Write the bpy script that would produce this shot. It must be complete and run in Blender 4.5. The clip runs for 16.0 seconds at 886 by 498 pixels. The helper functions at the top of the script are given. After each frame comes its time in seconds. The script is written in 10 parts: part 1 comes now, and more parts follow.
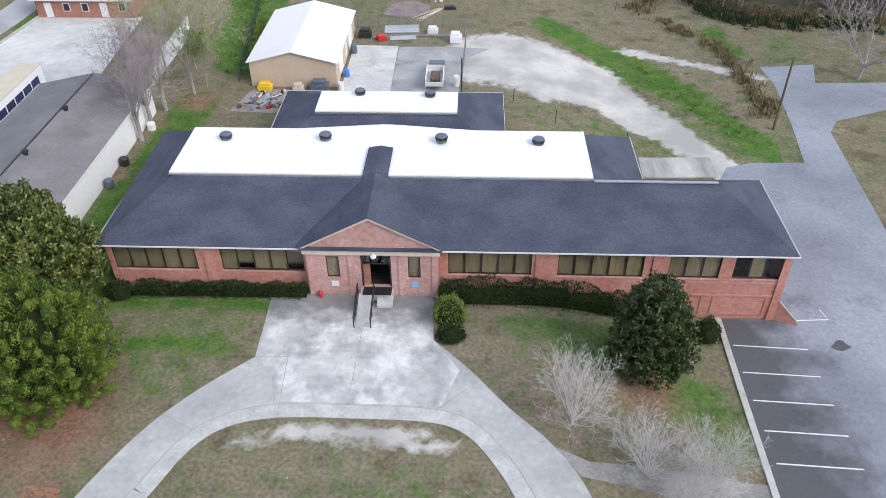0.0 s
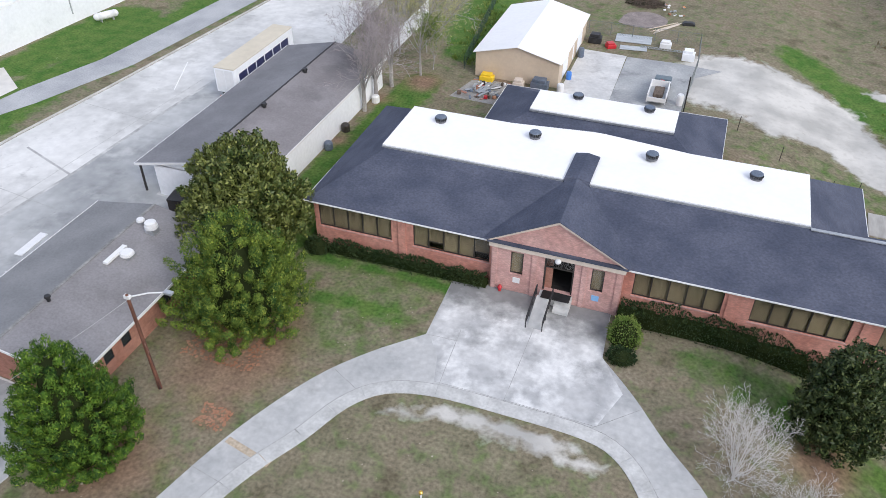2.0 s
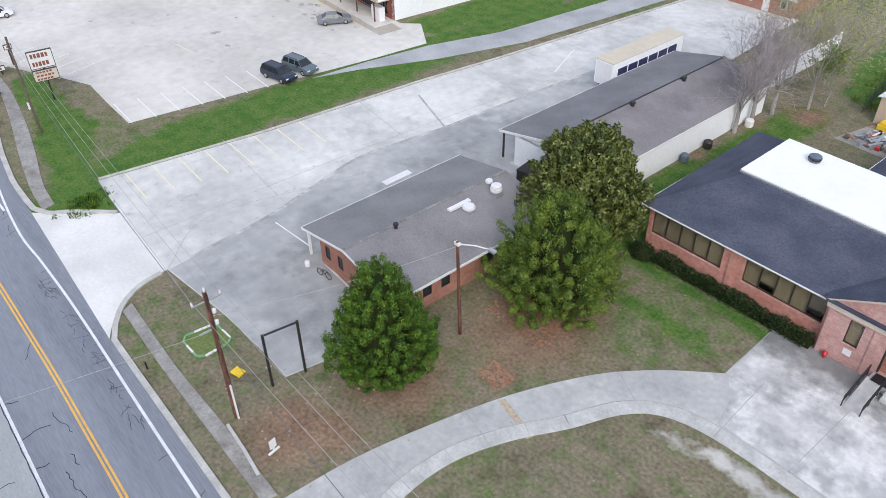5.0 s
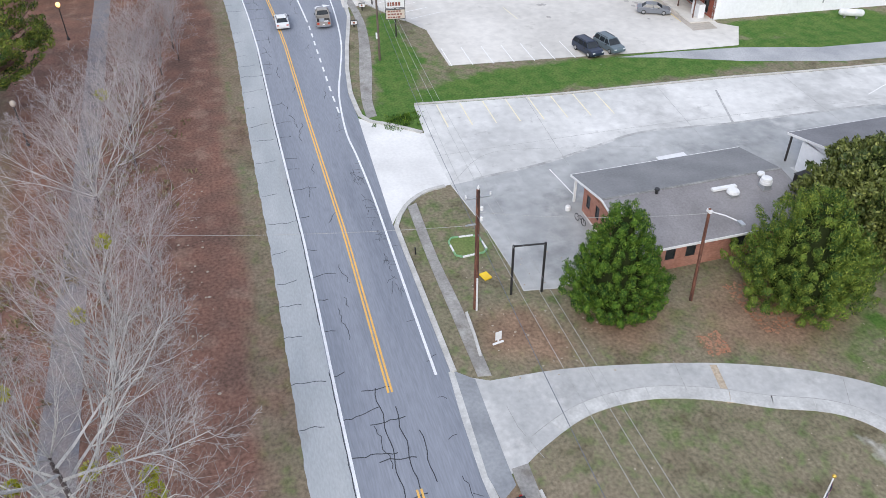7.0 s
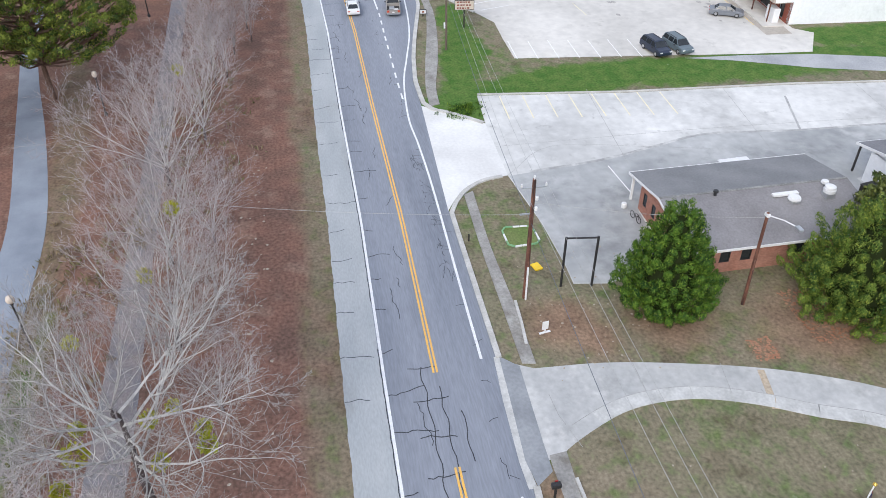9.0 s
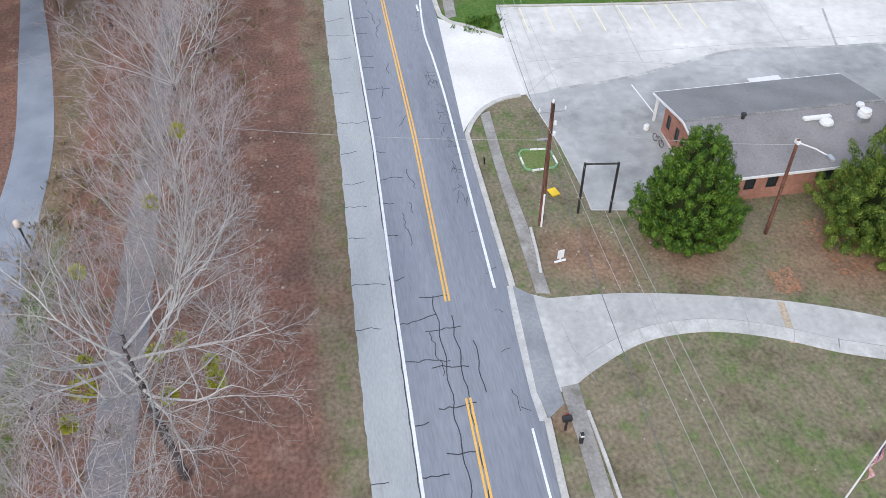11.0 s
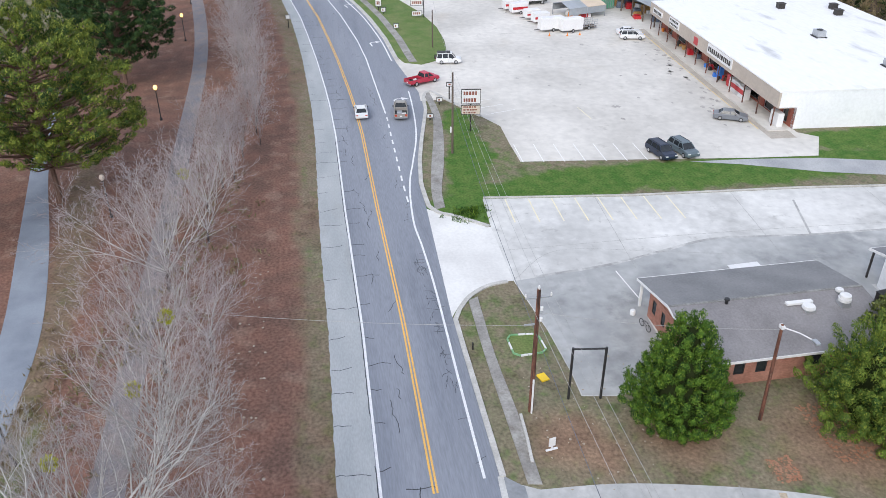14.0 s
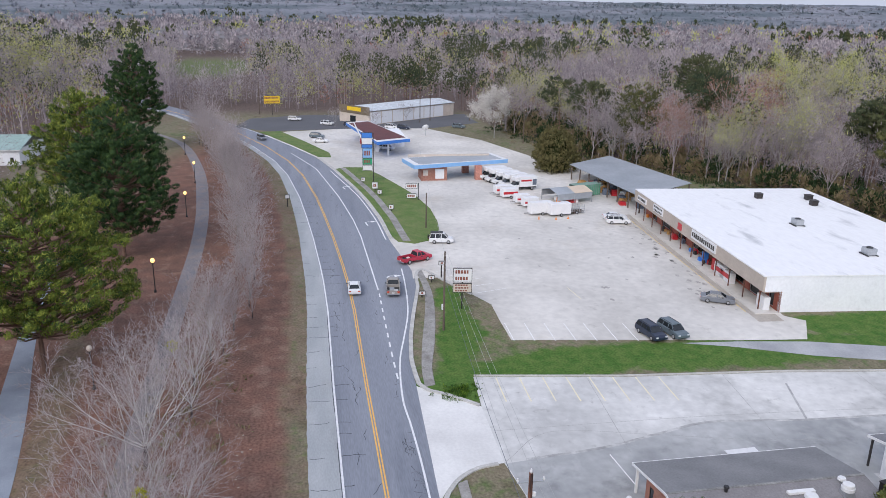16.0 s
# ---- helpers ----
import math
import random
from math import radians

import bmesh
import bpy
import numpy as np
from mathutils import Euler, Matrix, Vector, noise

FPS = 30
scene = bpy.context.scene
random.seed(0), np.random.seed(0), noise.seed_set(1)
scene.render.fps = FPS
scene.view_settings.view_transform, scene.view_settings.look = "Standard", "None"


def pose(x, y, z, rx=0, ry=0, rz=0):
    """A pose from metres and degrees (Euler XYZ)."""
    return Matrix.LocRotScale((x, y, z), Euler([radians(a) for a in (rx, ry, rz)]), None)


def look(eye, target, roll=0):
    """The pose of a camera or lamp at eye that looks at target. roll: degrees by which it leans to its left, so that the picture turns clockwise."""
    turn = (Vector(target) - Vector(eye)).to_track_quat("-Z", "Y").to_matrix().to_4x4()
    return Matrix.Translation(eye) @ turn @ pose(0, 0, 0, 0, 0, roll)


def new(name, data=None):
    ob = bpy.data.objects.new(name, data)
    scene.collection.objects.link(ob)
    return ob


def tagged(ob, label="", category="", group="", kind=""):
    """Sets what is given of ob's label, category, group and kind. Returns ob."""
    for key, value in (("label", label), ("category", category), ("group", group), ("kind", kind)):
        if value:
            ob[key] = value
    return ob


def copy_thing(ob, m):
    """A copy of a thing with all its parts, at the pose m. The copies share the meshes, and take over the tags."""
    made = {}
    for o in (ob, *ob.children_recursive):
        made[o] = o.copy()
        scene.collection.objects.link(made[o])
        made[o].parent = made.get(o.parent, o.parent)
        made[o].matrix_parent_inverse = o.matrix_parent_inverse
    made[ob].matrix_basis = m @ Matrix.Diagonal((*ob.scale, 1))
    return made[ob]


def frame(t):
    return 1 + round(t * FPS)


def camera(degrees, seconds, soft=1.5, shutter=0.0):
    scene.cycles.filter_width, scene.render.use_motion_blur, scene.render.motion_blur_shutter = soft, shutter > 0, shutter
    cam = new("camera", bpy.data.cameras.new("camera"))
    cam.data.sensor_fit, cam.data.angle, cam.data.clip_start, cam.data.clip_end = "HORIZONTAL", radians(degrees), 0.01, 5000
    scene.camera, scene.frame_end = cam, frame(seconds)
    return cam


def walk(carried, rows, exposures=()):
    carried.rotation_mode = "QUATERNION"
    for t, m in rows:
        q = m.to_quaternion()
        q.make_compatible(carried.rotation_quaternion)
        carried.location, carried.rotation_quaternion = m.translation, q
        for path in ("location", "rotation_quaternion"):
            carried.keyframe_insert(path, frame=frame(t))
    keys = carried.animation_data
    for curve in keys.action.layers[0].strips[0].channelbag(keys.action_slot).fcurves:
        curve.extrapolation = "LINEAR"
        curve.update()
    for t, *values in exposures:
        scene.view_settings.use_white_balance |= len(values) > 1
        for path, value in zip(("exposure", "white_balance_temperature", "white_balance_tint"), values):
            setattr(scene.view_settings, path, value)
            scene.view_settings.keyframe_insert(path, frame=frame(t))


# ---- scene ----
cam = camera(59.8, 16.0, soft=0.75)
PATH = [
    (0, (-0.221, 0.065, 39.989), (-0.287, 1.643, 38.762), -0.5),
    (0.5, (-0.218, 0.095, 39.969), (-0.382, 1.667, 38.744), -0.0),
    (1, (-0.217, 0.104, 39.965), (-0.501, 1.659, 38.74), 0.0),
    (1.5, (-0.216, 0.104, 39.966), (-0.632, 1.629, 38.741), -0.2),
    (2, (-0.216, 0.104, 39.966), (-0.753, 1.591, 38.741), 0.2),
    (2.5, (-0.217, 0.104, 39.966), (-0.871, 1.543, 38.741), 0.5),
    (3, (-0.218, 0.105, 39.964), (-0.988, 1.486, 38.74), 0.7),
    (3.2, (-0.216, 0.103, 39.966), (-1.034, 1.457, 38.742), 0.8),
    (5.3, (0.924, -0.651, 39.845), (-0.353, 0.291, 38.627), -1.1),
    (5.5, (1.416, -0.873, 39.864), (0.1, 0.012, 38.645), -1.1),
    (6, (3.17, -1.81, 39.752), (1.773, -1.044, 38.543), -0.7),
    (6.5, (5.597, -2.911, 39.542), (4.126, -2.291, 38.337), -0.7),
    (7, (8.081, -3.776, 39.427), (6.54, -3.338, 38.229), -0.6),
    (7.5, (9.801, -4.141, 39.508), (8.241, -3.767, 38.313), -0.1),
    (8, (10.407, -4.136, 39.479), (8.836, -3.81, 38.286), -0.2),
    (10.3, (7.331, -3.538, 39.473), (5.805, -3.293, 38.204), -0.3),
    (10.5, (7.295, -3.463, 39.463), (5.805, -3.219, 38.152), -0.0),
    (11, (7.448, -3.299, 39.481), (6.024, -3.073, 38.095), -0.6),
    (11.5, (7.481, -3.177, 39.464), (6.059, -2.957, 38.075), -1.2),
    (12, (7.381, -3.211, 39.453), (5.928, -2.985, 38.097), -1.3),
    (12.5, (7.351, -3.246, 39.442), (5.841, -2.997, 38.154), -0.7),
    (13, (7.378, -3.072, 39.534), (5.817, -2.801, 38.313), 0.1),
    (13.5, (7.391, -3.07, 39.538), (5.76, -2.782, 38.417), 0.1),
    (14, (7.46, -3.056, 39.563), (5.758, -2.758, 38.556), -0.2),
    (14.5, (7.456, -3.057, 39.561), (5.699, -2.748, 38.657), -0.3),
    (15, (7.438, -3.06, 39.555), (5.636, -2.737, 38.751), 0.2),
    (15.5, (7.435, -3.061, 39.554), (5.59, -2.722, 38.862), 0.5),
    (16, (7.436, -3.061, 39.555), (5.557, -2.711, 38.966), 1.1),
]
walk(cam, [(t, look(eye, target, roll)) for t, eye, target, roll in PATH], [(0.0, 0.38, 6500, 10), (5.5, 0.30, 6500, 10), (8.0, 0.40, 6500, 9), (12.0, 0.43, 6500, 9), (14.0, 0.35, 6500, 9), (15.0, 0.27, 6500, 9), (15.5, 0.20, 6550, 9), (16.0, 0.08, 6380, 13)])

# ---- light: a bright overcast afternoon ----
world = bpy.data.worlds.new("overcast")
scene.world = world
world.use_nodes = True
wn = world.node_tree.nodes
wl = world.node_tree.links
sky = wn.new("ShaderNodeTexSky")
sky.sky_type = "NISHITA"
sky.sun_disc = False
sky.sun_elevation, sky.sun_rotation = radians(35.8), radians(123)
sky.air_density, sky.dust_density, sky.ozone_density = 1.0, 3.0, 1.0
haze = wn.new("ShaderNodeMixRGB")
haze.inputs[0].default_value = 0.72
haze.inputs[2].default_value = (7.3, 8.0, 9.9, 1)
wl.new(sky.outputs[0], haze.inputs[1])
wl.new(haze.outputs[0], wn["Background"].inputs[0])
wn["Background"].inputs[1].default_value = 0.095
sun_data = bpy.data.lights.new("sun", "SUN")
sun_data.energy, sun_data.angle, sun_data.color = 1.62, radians(32), (1.0, 0.97, 0.93)
sun = new("sun", sun_data)
sun.matrix_world = look((84, -54, 72), (0, 0, 0))


# ---- materials ----
def mat(name, c1, c2=None, scale=0.5, fine=6.0, rough=0.8, bump=0.0, metal=0.0, vary=0.25, per_object=0.0, spec=0.5, stretch=None, contrast=(0.35, 0.65), dirt=None):
    """Two tones in broad patches, finer grain over them, and a fine relief; dirt: stains of a colour (scale, from, to, amount) with ragged edges."""
    m = bpy.data.materials.new(name)
    m.use_nodes = True
    n, l = m.node_tree.nodes, m.node_tree.links
    b = n["Principled BSDF"]
    b.inputs["Roughness"].default_value, b.inputs["Metallic"].default_value = rough, metal
    b.inputs["Specular IOR Level"].default_value = spec
    c2 = c2 or tuple(0.8 * v for v in c1)
    g = n.new("ShaderNodeNewGeometry")
    where = g.outputs["Position"]
    if stretch:
        mp = n.new("ShaderNodeMapping")
        mp.inputs["Scale"].default_value = stretch
        l.new(where, mp.inputs[0])
        where = mp.outputs[0]
    a = n.new("ShaderNodeTexNoise")
    a.inputs["Scale"].default_value, a.inputs["Detail"].default_value = scale, 8.0
    f = n.new("ShaderNodeTexNoise")
    f.inputs["Scale"].default_value, f.inputs["Detail"].default_value = fine, 3.0
    l.new(where, a.inputs["Vector"])
    l.new(where, f.inputs["Vector"])
    r = n.new("ShaderNodeMapRange")
    r.inputs[1].default_value, r.inputs[2].default_value = contrast
    l.new(a.outputs["Fac"], r.inputs[0])
    mix = n.new("ShaderNodeMixRGB")
    mix.inputs[1].default_value, mix.inputs[2].default_value = (*c1, 1), (*c2, 1)
    l.new(r.outputs[0], mix.inputs[0])
    for k, (stain_c, size, lo, hi, much) in enumerate(dirt or ()):
        shift = n.new("ShaderNodeMapping")
        shift.inputs["Location"].default_value = (17.3 * k + 5, 9.1 * k, 3.0)
        l.new(where, shift.inputs[0])
        e = n.new("ShaderNodeTexNoise")
        e.inputs["Scale"].default_value, e.inputs["Detail"].default_value, e.inputs["Roughness"].default_value = size, 10.0, 0.62
        l.new(shift.outputs[0], e.inputs["Vector"])
        q = n.new("ShaderNodeMapRange")
        for i, t in enumerate((lo, hi, 0.0, much)):
            q.inputs[i + 1].default_value = t
        l.new(e.outputs["Fac"], q.inputs[0])
        over = n.new("ShaderNodeMixRGB")
        over.inputs[2].default_value = (*stain_c, 1)
        l.new(q.outputs[0], over.inputs[0])
        l.new(mix.outputs[0], over.inputs[1])
        mix = over
    v = n.new("ShaderNodeMapRange")
    v.inputs[1].default_value, v.inputs[2].default_value = 0.25, 0.75
    v.inputs[3].default_value, v.inputs[4].default_value = 1 - vary, 1 + vary
    l.new(f.outputs["Fac"], v.inputs[0])
    mul = n.new("ShaderNodeVectorMath")
    mul.operation = "SCALE"
    l.new(mix.outputs[0], mul.inputs[0])
    l.new(v.outputs[0], mul.inputs["Scale"])
    out = mul.outputs[0]
    if per_object:
        o = n.new("ShaderNodeObjectInfo")
        p = n.new("ShaderNodeMapRange")
        p.inputs[3].default_value, p.inputs[4].default_value = 1 - per_object, 1 + per_object
        l.new(o.outputs["Random"], p.inputs[0])
        again = n.new("ShaderNodeVectorMath")
        again.operation = "SCALE"
        l.new(out, again.inputs[0])
        l.new(p.outputs[0], again.inputs["Scale"])
        out = again.outputs[0]
    l.new(out, b.inputs["Base Color"])
    if bump:
        u = n.new("ShaderNodeBump")
        u.inputs["Strength"].default_value, u.inputs["Distance"].default_value = bump, 0.05
        l.new(f.outputs["Fac"], u.inputs["Height"])
        l.new(u.outputs[0], b.inputs["Normal"])
    return m


def grime(m, axis, clean, foul, c, size, much):
    """Adds ragged stains of the colour c that gather from clean to foul along an axis."""
    n, l = m.node_tree.nodes, m.node_tree.links
    b = n["Principled BSDF"]
    g = n.new("ShaderNodeNewGeometry")
    xyz = n.new("ShaderNodeSeparateXYZ")
    l.new(g.outputs["Position"], xyz.inputs[0])
    e = n.new("ShaderNodeTexNoise")
    e.inputs["Scale"].default_value, e.inputs["Detail"].default_value, e.inputs["Roughness"].default_value = size, 9.0, 0.6
    l.new(g.outputs["Position"], e.inputs["Vector"])
    where = n.new("ShaderNodeMapRange")
    for i, t in enumerate((clean, foul, 0.0, 0.62)):
        where.inputs[i + 1].default_value = t
    l.new(xyz.outputs[axis], where.inputs[0])
    both = n.new("ShaderNodeMath")
    l.new(where.outputs[0], both.inputs[0])
    l.new(e.outputs["Fac"], both.inputs[1])
    fac = n.new("ShaderNodeMapRange")
    for i, t in enumerate((0.62, 0.95, 0.0, much)):
        fac.inputs[i + 1].default_value = t
    l.new(both.outputs[0], fac.inputs[0])
    mix = n.new("ShaderNodeMixRGB")
    mix.inputs[2].default_value = (*c, 1)
    l.new(fac.outputs[0], mix.inputs[0])
    l.new(b.inputs["Base Color"].links[0].from_socket, mix.inputs[1])
    l.new(mix.outputs[0], b.inputs["Base Color"])
    return m


def leaf_mat(name, c1, c2, c3, rough=0.7, scale=0.35, soft=0.0):
    """Foliage: each leaf its own tone, in drifts of two colours."""
    m = bpy.data.materials.new(name)
    m.use_nodes = True
    n, l = m.node_tree.nodes, m.node_tree.links
    b = n["Principled BSDF"]
    b.inputs["Roughness"].default_value = rough
    b.inputs["Specular IOR Level"].default_value = 0.25 if rough < 0.95 else 0.0
    g = n.new("ShaderNodeNewGeometry")
    a = n.new("ShaderNodeTexNoise")
    a.inputs["Scale"].default_value = scale
    l.new(g.outputs["Position"], a.inputs["Vector"])
    r = n.new("ShaderNodeMapRange")
    r.inputs[1].default_value, r.inputs[2].default_value = 0.38, 0.62
    l.new(a.outputs["Fac"], r.inputs[0])
    mix = n.new("ShaderNodeMixRGB")
    mix.inputs[1].default_value, mix.inputs[2].default_value = (*c1, 1), (*c2, 1)
    l.new(r.outputs[0], mix.inputs[0])
    pick = n.new("ShaderNodeMath")
    pick.operation = "POWER"
    pick.inputs[1].default_value = 4.0
    l.new(g.outputs["Random Per Island"], pick.inputs[0])
    mix2 = n.new("ShaderNodeMixRGB")
    mix2.inputs[2].default_value = (*c3, 1)
    l.new(pick.outputs[0], mix2.inputs[0])
    l.new(mix.outputs[0], mix2.inputs[1])
    l.new(mix2.outputs[0], b.inputs["Base Color"])
    return m


def brick_mat(name, c1, c2, mortar, axis="x"):
    """Brick courses in mortar, at real size, on upright walls that run along x or y."""
    m = mat(name, c1, c2, scale=0.4, fine=2.5, rough=0.85, vary=0.18)
    n, l = m.node_tree.nodes, m.node_tree.links
    b = n["Principled BSDF"]
    tone = b.inputs["Base Color"].links[0].from_socket
    g = n.new("ShaderNodeNewGeometry")
    s = n.new("ShaderNodeSeparateXYZ")
    l.new(g.outputs["Position"], s.inputs[0])
    add = n.new("ShaderNodeMath")
    l.new(s.outputs[0], add.inputs[0])
    l.new(s.outputs[1], add.inputs[1])
    c = n.new("ShaderNodeCombineXYZ")
    l.new(add.outputs[0], c.inputs[0])
    l.new(s.outputs[2], c.inputs[1])
    t = n.new("ShaderNodeTexBrick")
    t.inputs["Scale"].default_value = 1.0
    t.inputs["Brick Width"].default_value, t.inputs["Row Height"].default_value = 0.205, 0.068
    t.inputs["Mortar Size"].default_value = 0.008
    t.inputs["Color1"].default_value, t.inputs["Color2"].default_value = (0.85, 0.85, 0.85, 1), (1.15, 1.1, 1.1, 1)
    t.inputs["Mortar"].default_value = (*mortar, 1)
    l.new(c.outputs[0], t.inputs["Vector"])
    mul = n.new("ShaderNodeMixRGB")
    mul.blend_type = "MULTIPLY"
    mul.inputs[0].default_value = 1.0
    l.new(tone, mul.inputs[1])
    l.new(t.outputs["Color"], mul.inputs[2])
    l.new(mul.outputs[0], b.inputs["Base Color"])
    return m


ASPHALT = mat("asphalt", (0.215, 0.235, 0.278), (0.275, 0.295, 0.34), scale=0.25, fine=9, rough=0.85, bump=0.15, vary=0.14, stretch=(0.10, 1, 1), dirt=[((0.15, 0.165, 0.20), 0.5, 0.52, 0.72, 0.6)])
SHOULDER = mat("worn_asphalt", (0.36, 0.385, 0.40), (0.455, 0.475, 0.485), scale=0.3, fine=9, rough=0.88, bump=0.15, vary=0.1, stretch=(0.3, 1, 1), dirt=[((0.28, 0.275, 0.26), 0.45, 0.56, 0.75, 0.5)])
LOT_ASPHALT = grime(mat("lot_asphalt", (0.22, 0.238, 0.272), (0.33, 0.355, 0.40), scale=0.1, fine=3, rough=0.8, bump=0.1, vary=0.16, dirt=[((0.13, 0.14, 0.16), 0.2, 0.57, 0.72, 0.55)]), 0, 28.5, 20.0, (0.075, 0.075, 0.08), 0.3, 0.85)
PATH_ASPHALT = mat("path_asphalt", (0.22, 0.25, 0.30), (0.29, 0.325, 0.38), scale=0.3, fine=10, rough=0.85, bump=0.1, vary=0.12)
CONCRETE = mat("weathered_concrete", (0.40, 0.405, 0.405), (0.55, 0.55, 0.54), scale=0.22, fine=2.2, rough=0.85, bump=0.12, vary=0.12, dirt=[((0.26, 0.25, 0.24), 0.33, 0.56, 0.75, 0.45), ((0.66, 0.65, 0.63), 0.5, 0.56, 0.7, 0.5)])
APRON = grime(mat("stained_concrete", (0.40, 0.405, 0.41), (0.60, 0.60, 0.595), scale=0.3, fine=1.6, rough=0.85, bump=0.12, vary=0.16, contrast=(0.36, 0.66), dirt=[((0.80, 0.80, 0.79), 0.3, 0.47, 0.62, 0.85), ((0.24, 0.24, 0.24), 0.4, 0.56, 0.7, 0.6)]), 1, 40.5, 45.2, (0.14, 0.14, 0.14), 0.5, 0.75)
PALE = mat("pale_concrete", (0.67, 0.665, 0.65), (0.80, 0.795, 0.775), scale=0.2, fine=3, rough=0.85, vary=0.06, dirt=[((0.48, 0.46, 0.43), 0.3, 0.58, 0.78, 0.5)])
LOT = mat("parking_concrete", (0.50, 0.50, 0.49), (0.69, 0.685, 0.665), scale=0.07, fine=0.9, rough=0.85, bump=0.08, vary=0.12, dirt=[((0.33, 0.33, 0.325), 0.11, 0.54, 0.7, 0.6), ((0.76, 0.755, 0.74), 0.16, 0.55, 0.66, 0.5), ((0.28, 0.275, 0.27), 0.9, 0.6, 0.72, 0.45)])
LOT2 = mat("store_lot_concrete", (0.54, 0.52, 0.485), (0.72, 0.695, 0.65), scale=0.06, fine=0.8, rough=0.85, bump=0.08, vary=0.1, dirt=[((0.50, 0.44, 0.36), 0.07, 0.55, 0.7, 0.45), ((0.36, 0.34, 0.31), 0.5, 0.6, 0.74, 0.5)])
OLDCONC = mat("old_sidewalk", (0.25, 0.24, 0.225), (0.38, 0.37, 0.35), scale=0.4, fine=5, rough=0.9, bump=0.15, vary=0.2, dirt=[((0.16, 0.14, 0.115), 0.7, 0.54, 0.68, 0.6)])
PALE_SLAB = mat("border_concrete", (0.45, 0.45, 0.44), (0.60, 0.60, 0.585), scale=0.8, fine=5, rough=0.88, bump=0.1, vary=0.12)
KERB = mat("kerb_concrete", (0.45, 0.44, 0.415), (0.58, 0.57, 0.545), scale=0.8, fine=6, rough=0.88, bump=0.1, vary=0.15)
WHITE_LINE = mat("white_road_paint", (0.84, 0.85, 0.86), (0.72, 0.73, 0.75), scale=1.5, fine=12, rough=0.7, vary=0.1)
FADED_LINE = mat("faded_road_paint", (0.90, 0.90, 0.89), (0.78, 0.78, 0.77), scale=0.8, fine=8, rough=0.8, vary=0.15)
YELLOW_LINE = mat("yellow_road_paint", (0.88, 0.50, 0.10), (0.74, 0.44, 0.13), scale=1.5, fine=12, rough=0.7, vary=0.1)
FADED_YELLOW = mat("faded_yellow_paint", (0.84, 0.77, 0.52), (0.74, 0.70, 0.56), scale=0.6, fine=8, rough=0.8, vary=0.1)
CRACK = mat("tar_crack", (0.035, 0.04, 0.05), (0.06, 0.065, 0.075), scale=2, fine=9, rough=0.9)
PALE_JOINT = mat("grey_joint", (0.30, 0.30, 0.29), (0.42, 0.42, 0.41), scale=0.5, fine=4, rough=0.95)
JOINT = mat("dark_joint", (0.19, 0.19, 0.185), (0.3, 0.3, 0.29), scale=0.8, fine=6, rough=0.95)
BRICK = brick_mat("pink_brick", (0.50, 0.225, 0.175), (0.58, 0.29, 0.235), (0.92, 0.9, 0.88))
PALE_BRICK = brick_mat("pale_pink_brick", (0.50, 0.295, 0.265), (0.58, 0.37, 0.34), (0.95, 0.93, 0.92))
RED_BRICK = brick_mat("red_brick", (0.35, 0.165, 0.12), (0.42, 0.225, 0.17), (0.95, 0.92, 0.9))
SHINGLE = mat("dark_slate_shingles", (0.052, 0.062, 0.096), (0.085, 0.095, 0.135), scale=0.35, fine=5, rough=0.85, bump=0.25, vary=0.24, stretch=(1, 1, 2.5))
BROWN_SHINGLE = mat("grey_brown_shingles", (0.205, 0.195, 0.20), (0.265, 0.255, 0.262), scale=0.3, fine=6, rough=0.88, bump=0.2, vary=0.14, dirt=[((0.15, 0.14, 0.14), 0.25, 0.56, 0.75, 0.5)])
DARK_SHINGLE = mat("grey_shingles", (0.195, 0.198, 0.205), (0.245, 0.247, 0.253), scale=0.3, fine=6, rough=0.88, bump=0.2, vary=0.12)
MEMBRANE = mat("white_roof_membrane", (0.90, 0.90, 0.90), (0.86, 0.86, 0.865), scale=0.2, fine=2, rough=0.6, vary=0.03)
STAINED_MEMBRANE = mat("stained_white_membrane", (0.88, 0.885, 0.89), (0.56, 0.57, 0.58), scale=0.3, fine=1.6, rough=0.6, vary=0.05, stretch=(0.35, 1, 1), contrast=(0.6, 0.74))
WHITE = mat("white_paint", (0.80, 0.80, 0.80), (0.74, 0.745, 0.755), scale=0.5, fine=4, rough=0.6, vary=0.05)
WHITE_WALL = mat("white_painted_wall", (0.84, 0.86, 0.89), (0.88, 0.895, 0.92), scale=0.25, fine=2.5, rough=0.7, vary=0.05, dirt=[((0.62, 0.64, 0.66), 0.5, 0.58, 0.75, 0.5)])
CREAM = mat("cream_trim", (0.66, 0.58, 0.50), (0.60, 0.52, 0.45), scale=0.6, fine=4, rough=0.7, vary=0.08)
TAN = mat("tan_metal_siding", (0.60, 0.49, 0.375), (0.65, 0.54, 0.42), scale=0.3, fine=3, rough=0.6, vary=0.05, dirt=[((0.45, 0.36, 0.28), 0.4, 0.58, 0.75, 0.4)])
BEIGE = mat("beige_fascia", (0.46, 0.40, 0.345), (0.52, 0.455, 0.395), scale=0.3, fine=2.5, rough=0.75, vary=0.08)
METAL = mat("grey_metal_roof", (0.33, 0.36, 0.39), (0.41, 0.44, 0.47), scale=0.15, fine=1.5, rough=0.5, metal=0.2, vary=0.08)
GALV = mat("galvanised_steel", (0.50, 0.52, 0.54), (0.42, 0.44, 0.46), scale=2, fine=10, rough=0.45, metal=0.6, vary=0.1)
